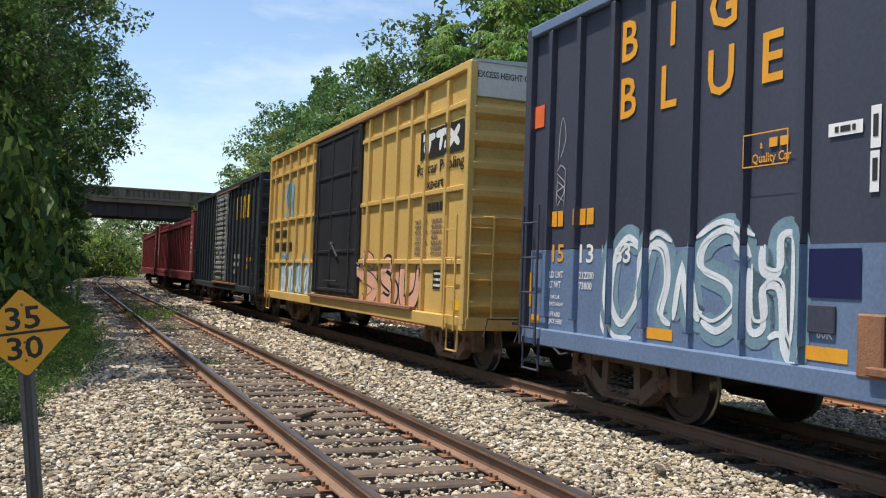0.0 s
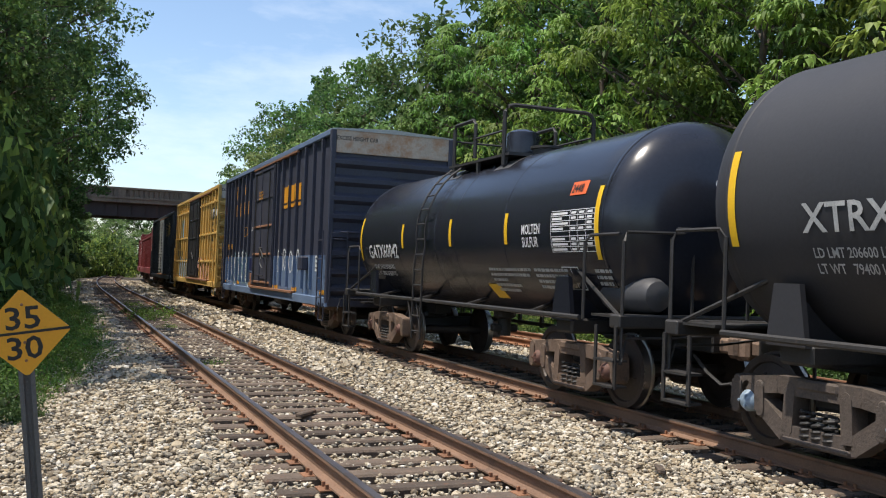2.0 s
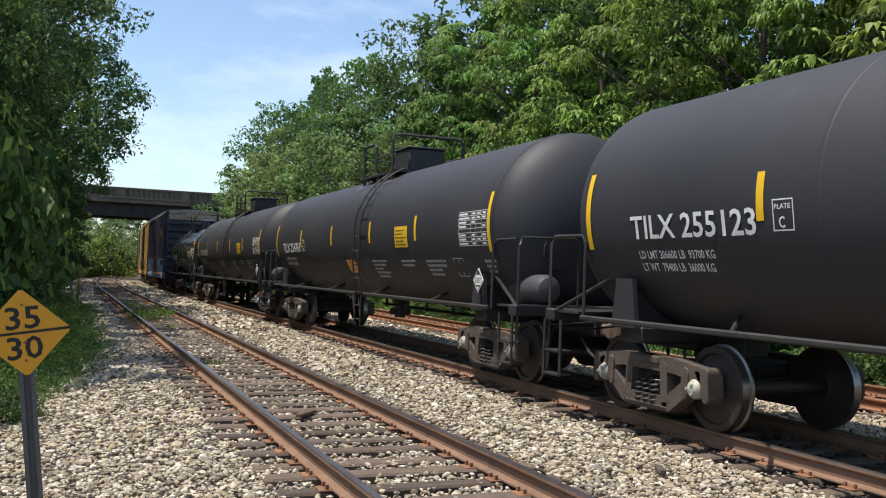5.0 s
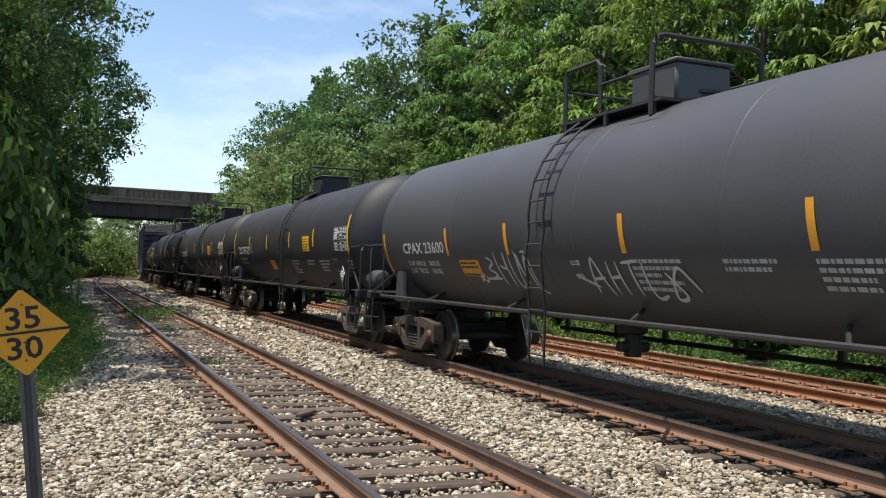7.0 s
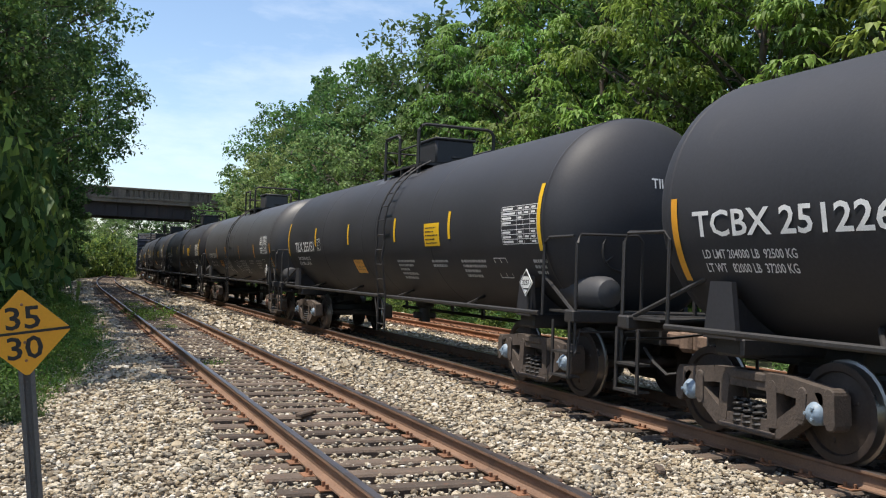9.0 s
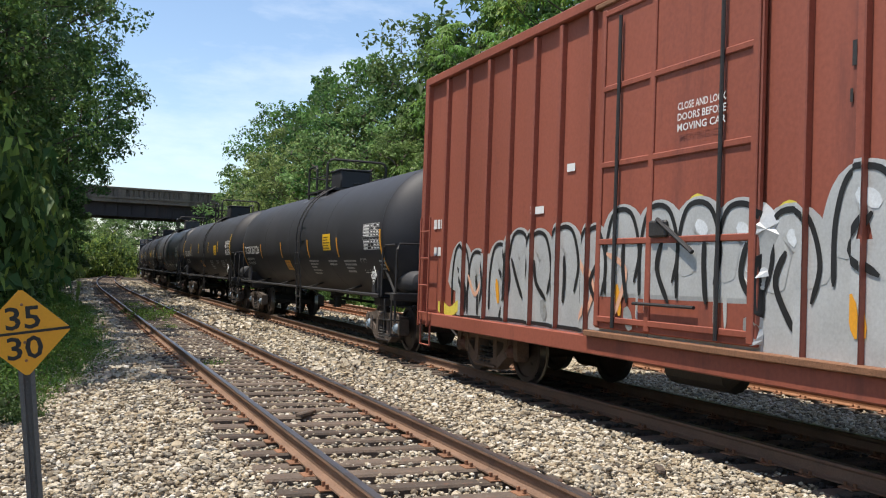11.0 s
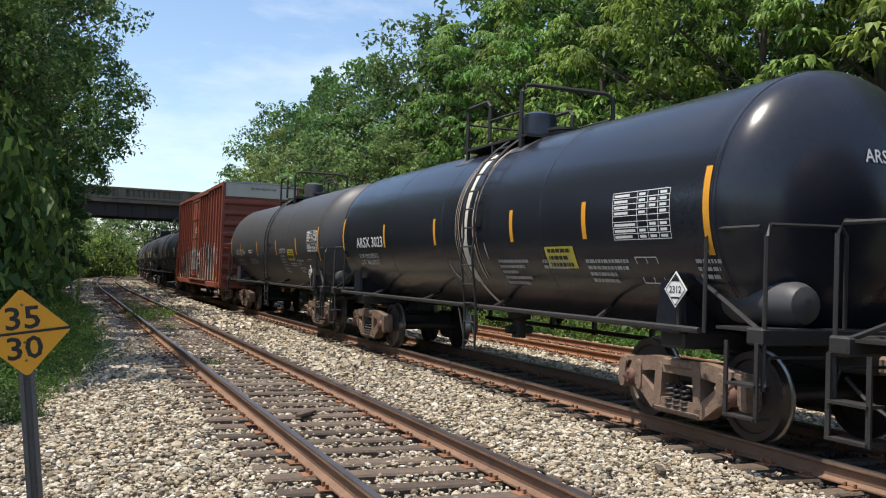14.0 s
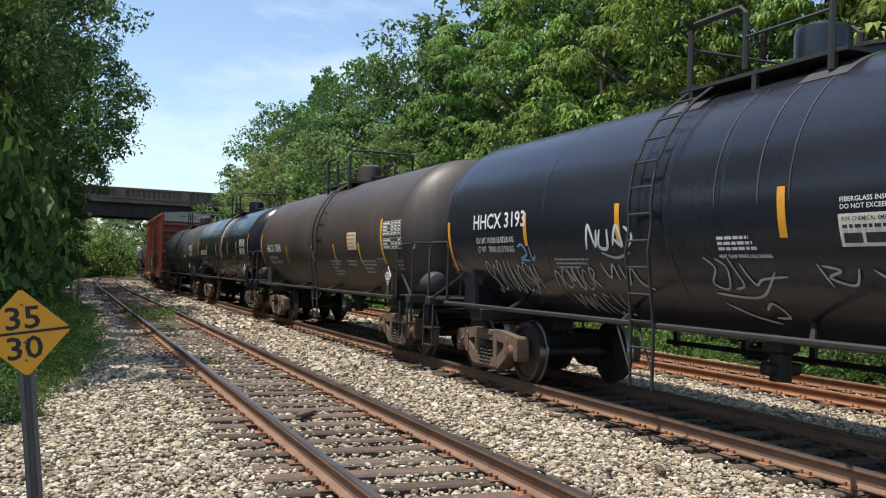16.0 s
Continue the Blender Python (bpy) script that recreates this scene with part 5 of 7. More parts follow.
# ---- the train, from its visible front to its rear ----
add_car(bulkhead_car("maroon bulkhead flat car with pale-capped end walls", 10.2, 4.35), 79.5, 8.2)
add_car(bulkhead_car("maroon bulkhead flat car with stencilled end walls", 9.8, 4.35), 57.6, 7.8)

car, body, surf, outer = box_car("black boxcar with a pale slatted door and faded yellow letters", 7.65, 4.72, "boxblack", (1.5, -1.2), "galv",
                                 [y for y in (7.0, 6.2, 5.4, 4.6, 3.8, 3.0, 2.2, -1.9, -2.7, -3.5, -4.3, -5.1, -5.9, -6.7)], roof_mat="iron", cap_mat="caprust")
for i, y in enumerate((-3.0, -3.95, -4.9)):
    on_side(outer, body, "emblem_block", (y, y - 0.55), (3.35, 4.15), M["yellow"], "faded yellow block lettering", 1)
for k in range(16):
    s = Mesh()
    s.box((-1.60, 0.15, 1.35 + k * 0.195), (0.05, 2.55, 0.10), Matrix.Identity(4), bevel=0.01)
    part("door_slat", s, M["galv"], body)
text_bars(outer, body, -2.6, 1.9, [1.6, 1.2, 0.9], 0.16, 0.12, M["dimwhite"], seed=4)
text_bars(outer, body, -5.3, 1.8, [0.8, 0.6], 0.14, 0.12, M["amber"], seed=6)
add_car(car, 37.75, 5.9)

ypost = [6.9, 5.95, 5.0, 4.05, 3.1, 2.35, -2.37, -3.27, -4.13, -4.92, -5.66, -6.64]
car, body, surf, outer = box_car("faded yellow excess-height boxcar with a black door and graffiti", 7.6, 5.0, "boxyellow", (1.91, -1.81), "darkdoor", ypost,
                                 [(z, a, b) for z in (1.80, 3.0, 4.36) for a, b in ((7.5, 1.95), (-1.85, -7.5))], "whitepanel", None, "galv", cap_mat="caprust")
on_side(outer, body, "logo_panel", (-5.29, -7.25), (3.62, 4.13), M["blackpaint"], "black panel with a white block emblem", 1)
strokes(outer, body, [[(-5.5, 3.98), (-6.0, 4.0)], [(-5.78, 3.98), (-5.70, 3.72)], [(-6.05, 4.0), (-6.55, 4.02)], [(-6.32, 4.0), (-6.24, 3.72)], [(-6.62, 4.02), (-7.08, 3.74)], [(-7.08, 4.04), (-6.60, 3.72)]], 0.13, M["white"], "white block emblem", 0.010)
side_text(outer, body, "Railcar Pooling", -5.16, 3.36, 0.20, M["blackpaint"], 0.8, 2.15)
side_text(outer, body, "Experts", -5.5, 3.08, 0.20, M["blackpaint"], 0.8, 1.07)
text_bars(outer, body, -5.52, 2.68, [1.04], 0.15, 0.2, M["blackpaint"], seed=10)
for y in (-5.16, -5.95):
    text_bars(outer, body, y, 2.50, [0.6, 0.45, 0.6, 0.3, 0.6, 0.5, 0.6], 0.045, 0.05, M["truck"], seed=int(y * 10))
text_bars(outer, body, 6.9, 2.5, [1.5], 0.22, 0.2, M["blackpaint"], seed=12)
text_bars(outer, body, 6.9, 2.1, [2.2], 0.26, 0.2, M["blackpaint"], seed=13)
scribble(outer, body, 5.6, 4.6, 2.9, 4.0, M["bluepaint"], 4, 0.14, 3)
on_side(surf, body, "graffiti", (5.9, 2.0), (0.95, 1.7), M["whitepaint"], "pale blue and white spray-painted patch", 1, 0.004)
scribble(outer, body, 5.9, 2.1, 0.95, 2.0, M["bluepaint"], 6, 0.2, 5)
scribble(outer, body, 5.8, 2.2, 0.98, 1.8, M["whitepaint"], 7, 0.12, 6, eps=0.02)
on_side(surf, body, "graffiti", (-2.1, -5.4), (0.9, 1.6), M["pinkpaint"], "salmon-pink spray-painted patch", 1, 0.004)
scribble(outer, body, -2.1, -5.4, 0.95, 1.85, M["blackpaint"], 3, 0.34, 15, inner=M["pinkpaint"], inner_width=0.26)
for y in (-6.11,):
    on_side(outer, body, "stencil_plate", (y, y - 0.48), (1.34, 1.66), M["blackpaint"], "black stencil plate", 1)
    text_bars(outer, body, y - 0.05, 1.58, [0.38, 0.38, 0.38], 0.04, 0.06, M["white"], eps=0.01, seed=3)
on_side(outer, body, "reflective_stripe", (-7.0, -7.4), (1.02, 1.18), M["yellow"], "", 1)
add_car(car, 20.85, 5.85)

bpost = [7.16, 6.44, 5.67, 4.96, 4.17, 3.40, 2.65, -1.75, -2.45, -3.35, -4.25, -5.15, -6.05, -6.9]
car, body, surf, outer = box_car("dark blue-grey excess-height boxcar with orange letters and pale blue lower band", 7.8, 5.0, "boxblue", (1.69, -1.39), "boxblue", bpost,
                                 (), "rustpanel", None, "galv", lower_mat="boxsky", lower_to=1.96, post_depth=0.085, cap_mat="caprust")
for z, word in ((4.12, "BIG"), (3.46, "BLUE")):
    for i, ch in enumerate(word):
        side_text(surf, body, ch, 5.56 - i * 0.78 - (0.14 if ch == "I" else 0.0), z, 0.46, M["amber"], 0.95, None, 0.004)
for i in range(3):
    on_side(outer, body, "emblem_block", (-2.50 - i * 0.78, -3.0 - i * 0.78), (3.50, 3.96), M["amber"], "orange block emblem over a bar", 1)
    on_side(outer, body, "emblem_bar", (-2.50 - i * 0.78, -3.0 - i * 0.78), (3.34, 3.44), M["amber"], "", 1)
part("framed_slogan", framed(surf, 3.36, 2.67, 0.58, 0.31), M["amber"], body)
side_text(surf, body, "Quality Car", 3.32, 2.72, 0.085, M["amber"], 0.8, 0.5, 0.008)
side_text(surf, body, "a", 3.22, 2.85, 0.075, M["amber"], 0.8, None, 0.008)
text_bars(surf, body, 3.10, 2.85, [0.24], 0.085, 0.1, M["amber"], eps=0.008)
for a, b in ((7.10, 6.80), (6.42, 6.06)):
    for k in (0, 1):
        on_side(surf, body, "mark_block", (a - k * (a - b) * 0.52, a - (k * 0.52 + 0.44) * (a - b)), (2.26, 2.46), M["amber"], "orange reporting-mark block", 1)
side_text(surf, body, "15", 7.06, 1.81, 0.22, M["amber"], 0.85, 0.30)
side_text(surf, body, "13", 6.37, 1.80, 0.22, M["white"], 0.85, 0.32)
side_text(surf, body, "63", 5.60, 1.80, 0.22, M["white"], 0.85, 0.34, 0.012)
side_text(surf, body, "LD LMT", 7.12, 1.60, 0.085, M["white"], 0.85, 0.36)
side_text(surf, body, "LT WT", 7.12, 1.47, 0.085, M["white"], 0.85, 0.30)
side_text(surf, body, "212200", 6.37, 1.60, 0.085, M["white"], 0.85, 0.34)
side_text(surf, body, "73800", 6.37, 1.47, 0.085, M["white"], 0.85, 0.30)
side_text(surf, body, "THIS CAR", 7.08, 1.33, 0.045, M["white"], 0.85, 0.24)
side_text(surf, body, "EXCESS HEIGHT", 7.10, 1.24, 0.045, M["white"], 0.85, 0.36)
strokes(surf, body, [[(6.98, 3.1), (6.95, 3.5), (6.88, 3.66), (6.80, 3.4), (6.92, 3.15)], [(7.0, 2.98), (6.9, 3.05), (6.78, 2.98)], [(7.0, 2.95), (6.78, 2.8), (7.0, 2.7), (6.80, 2.58)], [(7.0, 2.55), (6.98, 2.9)], [(6.80, 2.52), (6.78, 3.0)], [(6.98, 2.52), (6.80, 2.72), (6.98, 2.85)]], 0.012, M["dimwhite"], "thin chalk drawing")
side_text(surf, body, "LIFT AND", 7.10, 1.10, 0.06, M["white"], 0.8, None, 0.008)
side_text(surf, body, "JACK HERE", 7.10, 1.01, 0.06, M["white"], 0.8, None, 0.008)
on_side(outer, body, "reflective_stripe", (7.68, 7.60), (1.20, 1.66), M["amber"], "upright orange stripe", 1)
on_side(outer, body, "tag", (7.66, 7.4), (3.62, 3.92), M["orange"], "small orange tag", 1)
on_side(outer, body, "tag", (2.40, 2.04), (2.85, 2.96), M["placard"], "white paper tag", 1)
on_side(outer, body, "tag", (1.96, 1.86), (2.71, 3.05), M["placard"], "white paper tag", 1)
on_side(outer, body, "tag", (1.96, 1.87), (2.36, 2.69), M["placard"], "white paper tag", 1)
for a, b in ((2.33, 2.88), (1.935, 2.80), (1.935, 2.45)):
    text_bars(outer, body, a, b, [0.22 if a > 2 else 0.05] * 1, 0.05 if a > 2 else 0.18, 0.02, M["iron"], eps=0.010)
for y in (7.62, 4.92, 2.60, -1.6, -4.0, -6.9):
    on_side(outer, body, "reflective_stripe", (y, y - (0.25 if y > 7 else 0.46)), (0.98, 1.10), M["amber"], "amber reflective patch", 1)
# bubble letters: teal haze, white outlines
LETTERS = [[(5.05, 1.95), (5.32, 2.08), (5.58, 1.85), (5.64, 1.35), (5.45, 1.10), (5.22, 1.25), (5.10, 1.45)],
           [(5.10, 1.40), (5.00, 1.65), (4.86, 1.98), (4.62, 1.95), (4.55, 1.60), (4.66, 1.25), (4.50, 1.15)],
           [(4.45, 1.20), (4.38, 1.60), (4.25, 1.80), (4.10, 1.30), (4.02, 1.25)],
           [(3.30, 1.85), (3.55, 2.12), (3.92, 2.02), (4.00, 1.75), (3.62, 1.60), (3.48, 1.35), (3.75, 1.14), (4.0, 1.22)],
           [(3.32, 1.75), (3.30, 1.20), (3.12, 1.22), (3.14, 1.55), (2.92, 1.55), (2.86, 1.05), (2.72, 1.02), (2.72, 1.95), (2.92, 2.02), (2.94, 1.72), (3.14, 1.72), (3.16, 1.95)]]
strokes(outer, body, LETTERS, 0.30, M["tealhaze"], "teal overspray round the letters", 0.004)
strokes(outer, body, LETTERS, 0.075, M["whitepaint"], "white spray-painted bubble letters", 0.008)
strokes(outer, body, [[(y + dy * (0.8 if i % 2 else -0.6), z * 0.88 + 0.17 + 0.02 * i) for y, z in pts] for i, pts in enumerate(LETTERS) for dy in (0.07,)], 0.035, M["whitepaint"], "thin inner lines of the letters", 0.011)
strokes(outer, body, [[(5.72, 2.0), (5.78, 1.4), (5.60, 0.98), (5.2, 0.96)], [(4.9, 2.05), (4.75, 2.12), (4.5, 2.02)], [(4.1, 2.05), (3.7, 2.2), (3.25, 2.05)], [(3.05, 1.12), (2.9, 1.16), (2.78, 0.95)]], 0.06, M["whitepaint"], "white outer glow strokes", 0.012)
scribble(outer, body, -1.8, -4.6, 1.45, 2.15, M["whitepaint"], 7, 0.05, 23)
scribble(outer, body, 0.6, -0.1, 1.5, 2.2, M["whitepaint"], 1, 0.04, 24)
for a, zz in (("CLOSE AND LOCK", 3.98), ("DOORS BEFORE", 3.88), ("MOVING CAR", 3.78)):
    side_text(surf, body, a, 0.75, zz, 0.07, M["amber"], 0.8, 0.62, 0.034)
on_side(outer, body, "repair_panel", (2.58, 2.02), (1.51, 1.92), M["navy"], "glossy dark blue repainted panel", 1, 0.010)
bx = Mesh()
bx.box((-1.525, 2.42, 1.33), (0.03, 0.30, 0.24), bevel=0.01)
part("door_latch_pocket", bx, M["boxblue"], body)
side_text(surf, body, "60K", 2.48, 1.17, 0.085, M["white"], 0.9)
bx = Mesh()
bx.box((-1.56, 1.85, 1.15), (0.09, 0.26, 0.5), bevel=0.015)
part("door_stop", bx, M["rust"], body, "rusty door stop bracket")
bx = Mesh()
bx.box((-1.64, -5.6, 1.75), (0.2, 0.4, 0.36), bevel=0.03)
part("door_winch_box", bx, M["boxblue"], body)
on_side(outer, body, "stencil_plate", (-6.4, -6.75), (1.55, 1.95), M["placard"], "white stencil plate", 1)
text_bars(outer, body, -6.45, 1.85, [0.25, 0.25, 0.25], 0.05, 0.07, M["blackpaint"], eps=0.01, seed=3)
add_car(car, 3.5, 6.05)

car, tank, surf = tank_car("short glossy black tank car with white lettering and yellow stripes", 12.0, 4.86, 1.35, 2.30, "gloss", dome="round", hazard="", frame_mat="truck", cap_mat="caprust", ladder_at=1.1, marks_at=(2.19, -0.19, -2.33))
dress_tank(car, tank, surf, "GATX60042", 4.86, 2.30, 0.27, squeeze=0.8, lower=-0.06, mark_gap=0.55, mark_w=1.8, load=("LD LMT 204100 LB 92600 KG", "LT WT  58900 LB 26700 KG"), warn=False, seed=3)
side_text(surf, tank, "MOLTEN", -2.85, 2.20, 0.14, M["white"], 0.7)
side_text(surf, tank, "SULFUR", -2.85, 2.02, 0.14, M["white"], 0.7)
on_side(surf, tank, "tag", (-4.1, -4.5), (2.68, 2.86), M["orange"], "orange tag reading 2448", 1)
side_text(surf, tank, "2448", -4.13, 2.715, 0.11, M["blackpaint"], 0.9, None, 0.010)
on_side(surf, tank, "notice", (-1.2, -1.6), (1.25, 1.47), M["yellow"], "yellow and white notice low on the tank", 2)
add_car(car, -11.1, 3.85)

BIG = dict(length=17.85, stripe=7.53, radius=1.46, axis_z=2.42)
car, tank, surf = tank_car("matt black tank car with yellow stripes and white lettering", paint="black", cap_mat="capblue", **BIG)
dress_tank(car, tank, surf, "XTRX 156098", 7.53, 2.42, mark_w=2.2, load=("LD LMT 206600 LB 93700 KG", "LT WT   79400 LB 36000 KG"), mat="dimwhite", seed=11)
add_car(car, -26.1, 6.8)
car, tank, surf = tank_car("matt black tank car with yellow stripes and bright white number", paint="black", marks_at=(4.49, 1.41, -1.62, -4.35), **BIG)
dress_tank(car, tank, surf, "TILX 254763", 7.53, 2.42, mark_w=2.05, seed=21, warn_y=0.44, plate_c=True)
add_car(car, -43.95, 6.8)
car, tank, surf = tank_car("matt black tank car with yellow stripes and white lettering", paint="black", **BIG)
dress_tank(car, tank, surf, "TILX 255123", 7.53, 2.42, mark_w=2.05, seed=31, plate_c=True)
add_car(car, -61.9, 6.8)
car, tank, surf = tank_car("dark grey tank car with amber stripes and white graffiti", 16.8, 7.05, 1.46, 2.42, "greyblack", cap_mat="caprust", amber=True, hazard="3257", ladder_at=0.6, marks_at=(3.85, 1.58, -1.45, -4.40), ends=(-0.88, -0.07))
dress_tank(car, tank, surf, "CPAX 23600", 7.05, 2.42, 0.19, load=("LD LMT 189600 LBS       86000 KGS", "LT WT   77400 LBS       33300 KGS"), seed=41, lower=-0.11, mark_gap=1.05, mark_w=2.0, warn=False, table_y=-5.55)
side_text(surf, tank, "CLOSE", -0.14, 1.77, 0.06, M["white"], 0.9)
side_text(surf, tank, "OPEN", -0.16, 1.60, 0.06, M["white"], 0.9)
p = on_side(surf, tank, "notice", (3.49, 2.73), (1.58, 1.84), M["amber"], "amber emergency notice with dark print", 3)
text_bars(surf, p, 3.45, 1.77, [0.6, 0.66, 0.0, 0.6], 0.03, 0.03, M["iron"], eps=0.010, seed=2)
strokes(surf, tank, [[(2.95, 1.62), (2.72, 1.50), (2.62, 1.60)], [(2.92, 1.50), (2.68, 1.62)], [(2.62, 1.55), (2.1, 1.56)], [(2.40, 1.88), (2.22, 1.80), (2.40, 1.70), (2.20, 1.62), (2.42, 1.55)], [(2.10, 1.95), (2.02, 1.45)], [(1.98, 1.75), (1.80, 1.72), (1.78, 1.95), (1.75, 1.45)], [(1.62, 1.90), (1.60, 1.50), (1.45, 1.48), (1.35, 1.92), (1.28, 1.50)], [(1.42, 1.98), (1.25, 1.60), (1.12, 1.90), (1.08, 1.36)], [(1.20, 1.95), (1.02, 1.90), (1.0, 1.45), (0.88, 1.38)]], 0.04, M["silverpaint"], "white spray-painted scrawl")
strokes(surf, tank, [[(-0.18, 1.64), (-0.62, 1.50)], [(-0.52, 1.42), (-0.66, 1.86), (-0.86, 1.40)], [(-0.56, 1.60), (-0.84, 1.62)], [(-0.98, 1.82), (-0.98, 1.42)], [(-1.18, 1.82), (-1.20, 1.42)], [(-0.98, 1.62), (-1.20, 1.64)], [(-1.30, 1.80), (-1.62, 1.82)], [(-1.46, 1.80), (-1.46, 1.42)], [(-1.72, 1.80), (-1.72, 1.42), (-1.95, 1.44)], [(-2.1, 1.7), (-2.3, 1.45), (-2.1, 1.42), (-2.35, 1.75), (-2.6, 1.5)]], 0.04, M["silverpaint"], "white spray-painted scrawl")
add_car(car, -79.1, 6.25)
car, tank, surf = tank_car("matt black tank car with yellow stripes and white lettering", paint="black", cap_mat="capblue", **BIG)
dress_tank(car, tank, surf, "TILX 255151", 7.53, 2.42, mark_w=2.0, mark_gap=0.80, seed=51, plate_c=True, load=("LD LMT 207200 LB  93950 KG", "LT WT  78800 LB  35750 KG"))
add_car(car, -96.46, 6.8)
car, tank, surf = tank_car("matt black tank car with amber stripes and stencilled number", 18.3, 7.75, 1.46, 2.42, "black", cap_mat="capblue", amber=True)
dress_tank(car, tank, surf, "TCBX 251226", 7.75, 2.42, mark_w=2.5, mark_gap=0.3, load=("LD LMT 204000 LB  92500 KG", "LT WT   82000 LB  37200 KG"), seed=61)
add_car(car, -114.75, 7.0)

rpost = [6.60, 5.78, 4.97, 4.22, 3.49, 2.78, 2.05, -1.49, -2.11, -2.79, -3.59, -4.40, -5.16, -5.96, -6.68]
car, body, surf, outer = box_car("oxide-red excess-height boxcar with silver graffiti", 7.55, 5.02, "boxred", (1.75, -0.99), "boxred", rpost, (), "whitepanel", None, "galv", cap_mat="caprust")
rg = random.Random(12)
ground = [[(6.1 - 1.3 * i, 1.40 + 0.012 * i), (4.6 - 1.3 * i, 1.42 + 0.012 * i)] for i in range(9)]
strokes(outer, body, ground, 1.02, M["silverpaint"], "silver spray-painted ground of the graffiti", 0.003)
tops = [(5.9 - 0.665 * i + rg.uniform(-0.1, 0.1), 1.78 + 0.035 * i + rg.uniform(-0.12, 0.18)) for i in range(18)]
strokes(outer, body, [[(y + 0.32, z - 0.5), (y + 0.16, z), (y - 0.16, z - 0.02), (y - 0.30, z - 0.45)] for y, z in tops], 0.46, M["silverpaint"], "rounded silver letter tops", 0.005)
strokes(outer, body, [[(y + 0.25, z + 0.05), (y + 0.05, z + 0.22), (y - 0.2, z + 0.05)] for y, z in tops[9:18:2]] + [[(6.7, 1.1), (6.3, 0.98), (5.9, 1.15)], [(-5.45, 2.0), (-5.62, 1.8), (-5.50, 1.6)], [(-5.3, 1.3), (-5.55, 1.15), (-5.4, 1.0)]], 0.17, M["limepaint"], "yellow spray-painted highlights", 0.006)
strokes(outer, body, [[(y + 0.34, z - 0.75), (y + 0.33, z - 0.2), (y + 0.18, z + 0.18), (y - 0.16, z + 0.16), (y - 0.33, z - 0.25), (y - 0.24, z - 0.6)] for y, z in tops], 0.055, M["blackpaint"], "black outlines of the letters", 0.011)
strokes(outer, body, [[(y + rg.uniform(-0.1, 0.25), z - 0.15), (y + rg.uniform(-0.2, 0.2), z - 0.45), (y + rg.uniform(-0.25, 0.1), z - rg.uniform(0.6, 0.9))] for y, z in tops], 0.07, M["blackpaint"], "black inner strokes of the letters", 0.013)
strokes(outer, body, [[(y + 0.05, z + 0.02), (y - 0.12, z - 0.10)] for y, z in tops[8:]], 0.14, M["whitepaint"], "white shine on the letters", 0.012)
strokes(outer, body, [[(y - 0.1, 1.30), (y - 0.2, 1.05)] for y, z in tops[1:18:3]], 0.16, M["galv"], "grey shading of the letters", 0.012)
strokes(outer, body, [[(y + 0.1, 1.55), (y + 0.02, 1.2)] for y, z in tops[2:18:5]], 0.10, M["amber"], "orange spray-painted bars", 0.012)
strokes(outer, body, [[(5.6, 1.6), (5.3, 1.3), (5.0, 1.7)], [(2.2, 1.9), (1.9, 1.5), (2.1, 1.1)], [(1.5, 1.9), (1.1, 1.7), (1.3, 1.2)]], 0.07, M["pinkpaint"], "pink spray-painted lines", 0.014)
strokes(outer, body, [[(6.2, 0.92), (4.0, 0.98), (1.0, 0.96), (-2.0, 0.92), (-5.6, 0.90)]], 0.05, M["blackpaint"], "black lower outline", 0.013)
on_side(outer, body, "reflective_stripe", (-6.9, -7.2), (1.0, 1.3), M["yellow"], "", 1)
text_bars(outer, body, -6.02, 2.30, [0.5, 0.5, 0.5, 0.4, 0.4, 0.5, 0.5, 0.5], 0.045, 0.04, M["white"], seed=5)
on_side(outer, body, "stencil_plate", (-6.0, -6.5), (1.33, 1.65), M["blackpaint"], "black stencil plate with white frame", 1)
text_bars(outer, body, -6.04, 1.55, [0.4, 0.4, 0.4], 0.04, 0.06, M["white"], eps=0.010, seed=6)
on_side(outer, body, "notice", (-6.1, -6.5), (0.98, 1.14), M["yellow"], "yellow notice", 1)
side_text(outer, body, "EXCESS HEIGHT", -6.13, 1.0, 0.045, M["blackpaint"], 0.8, 0.34, 0.012)
side_text(outer, body, "THIS CAR", -6.18, 1.07, 0.045, M["blackpaint"], 0.8, 0.24, 0.012)
for z, line in ((3.36, "CLOSE AND LOCK"), (3.25, "DOORS BEFORE"), (3.14, "MOVING CAR")):
    side_text(surf, body, line, 0.20, z, 0.075, M["white"], 0.8, 0.75, 0.034)
on_side(outer, body, "tag", (2.62, 2.42), (2.95, 3.05), M["placard"], "white paper tag", 1)
on_side(outer, body, "tag", (3.45, 3.2), (2.45, 2.55), M["placard"], "white paper tag", 1)
rs = Mesh()
for i in range(26):
    y = rg.choice(rpost[8:]) + rg.uniform(-0.16, 0.16)
    rs.slot = 0
    patch(rs, outer, y + 0.02, y - rg.uniform(0.01, 0.03), *(lambda z, h: (z, z + h))(rg.uniform(2.5, 4.2), rg.uniform(0.06, 0.25)), 0.004)
part("rust_scab", rs, M["iron"], body, "dark rust scabs along the panel seams")
text_bars(outer, body, 7.14, 2.36, [0.5], 0.16, 0.1, M["white"], seed=7)
text_bars(outer, body, 7.10, 1.90, [0.5], 0.15, 0.1, M["white"], seed=8)
add_car(car, -132.75, 5.8)

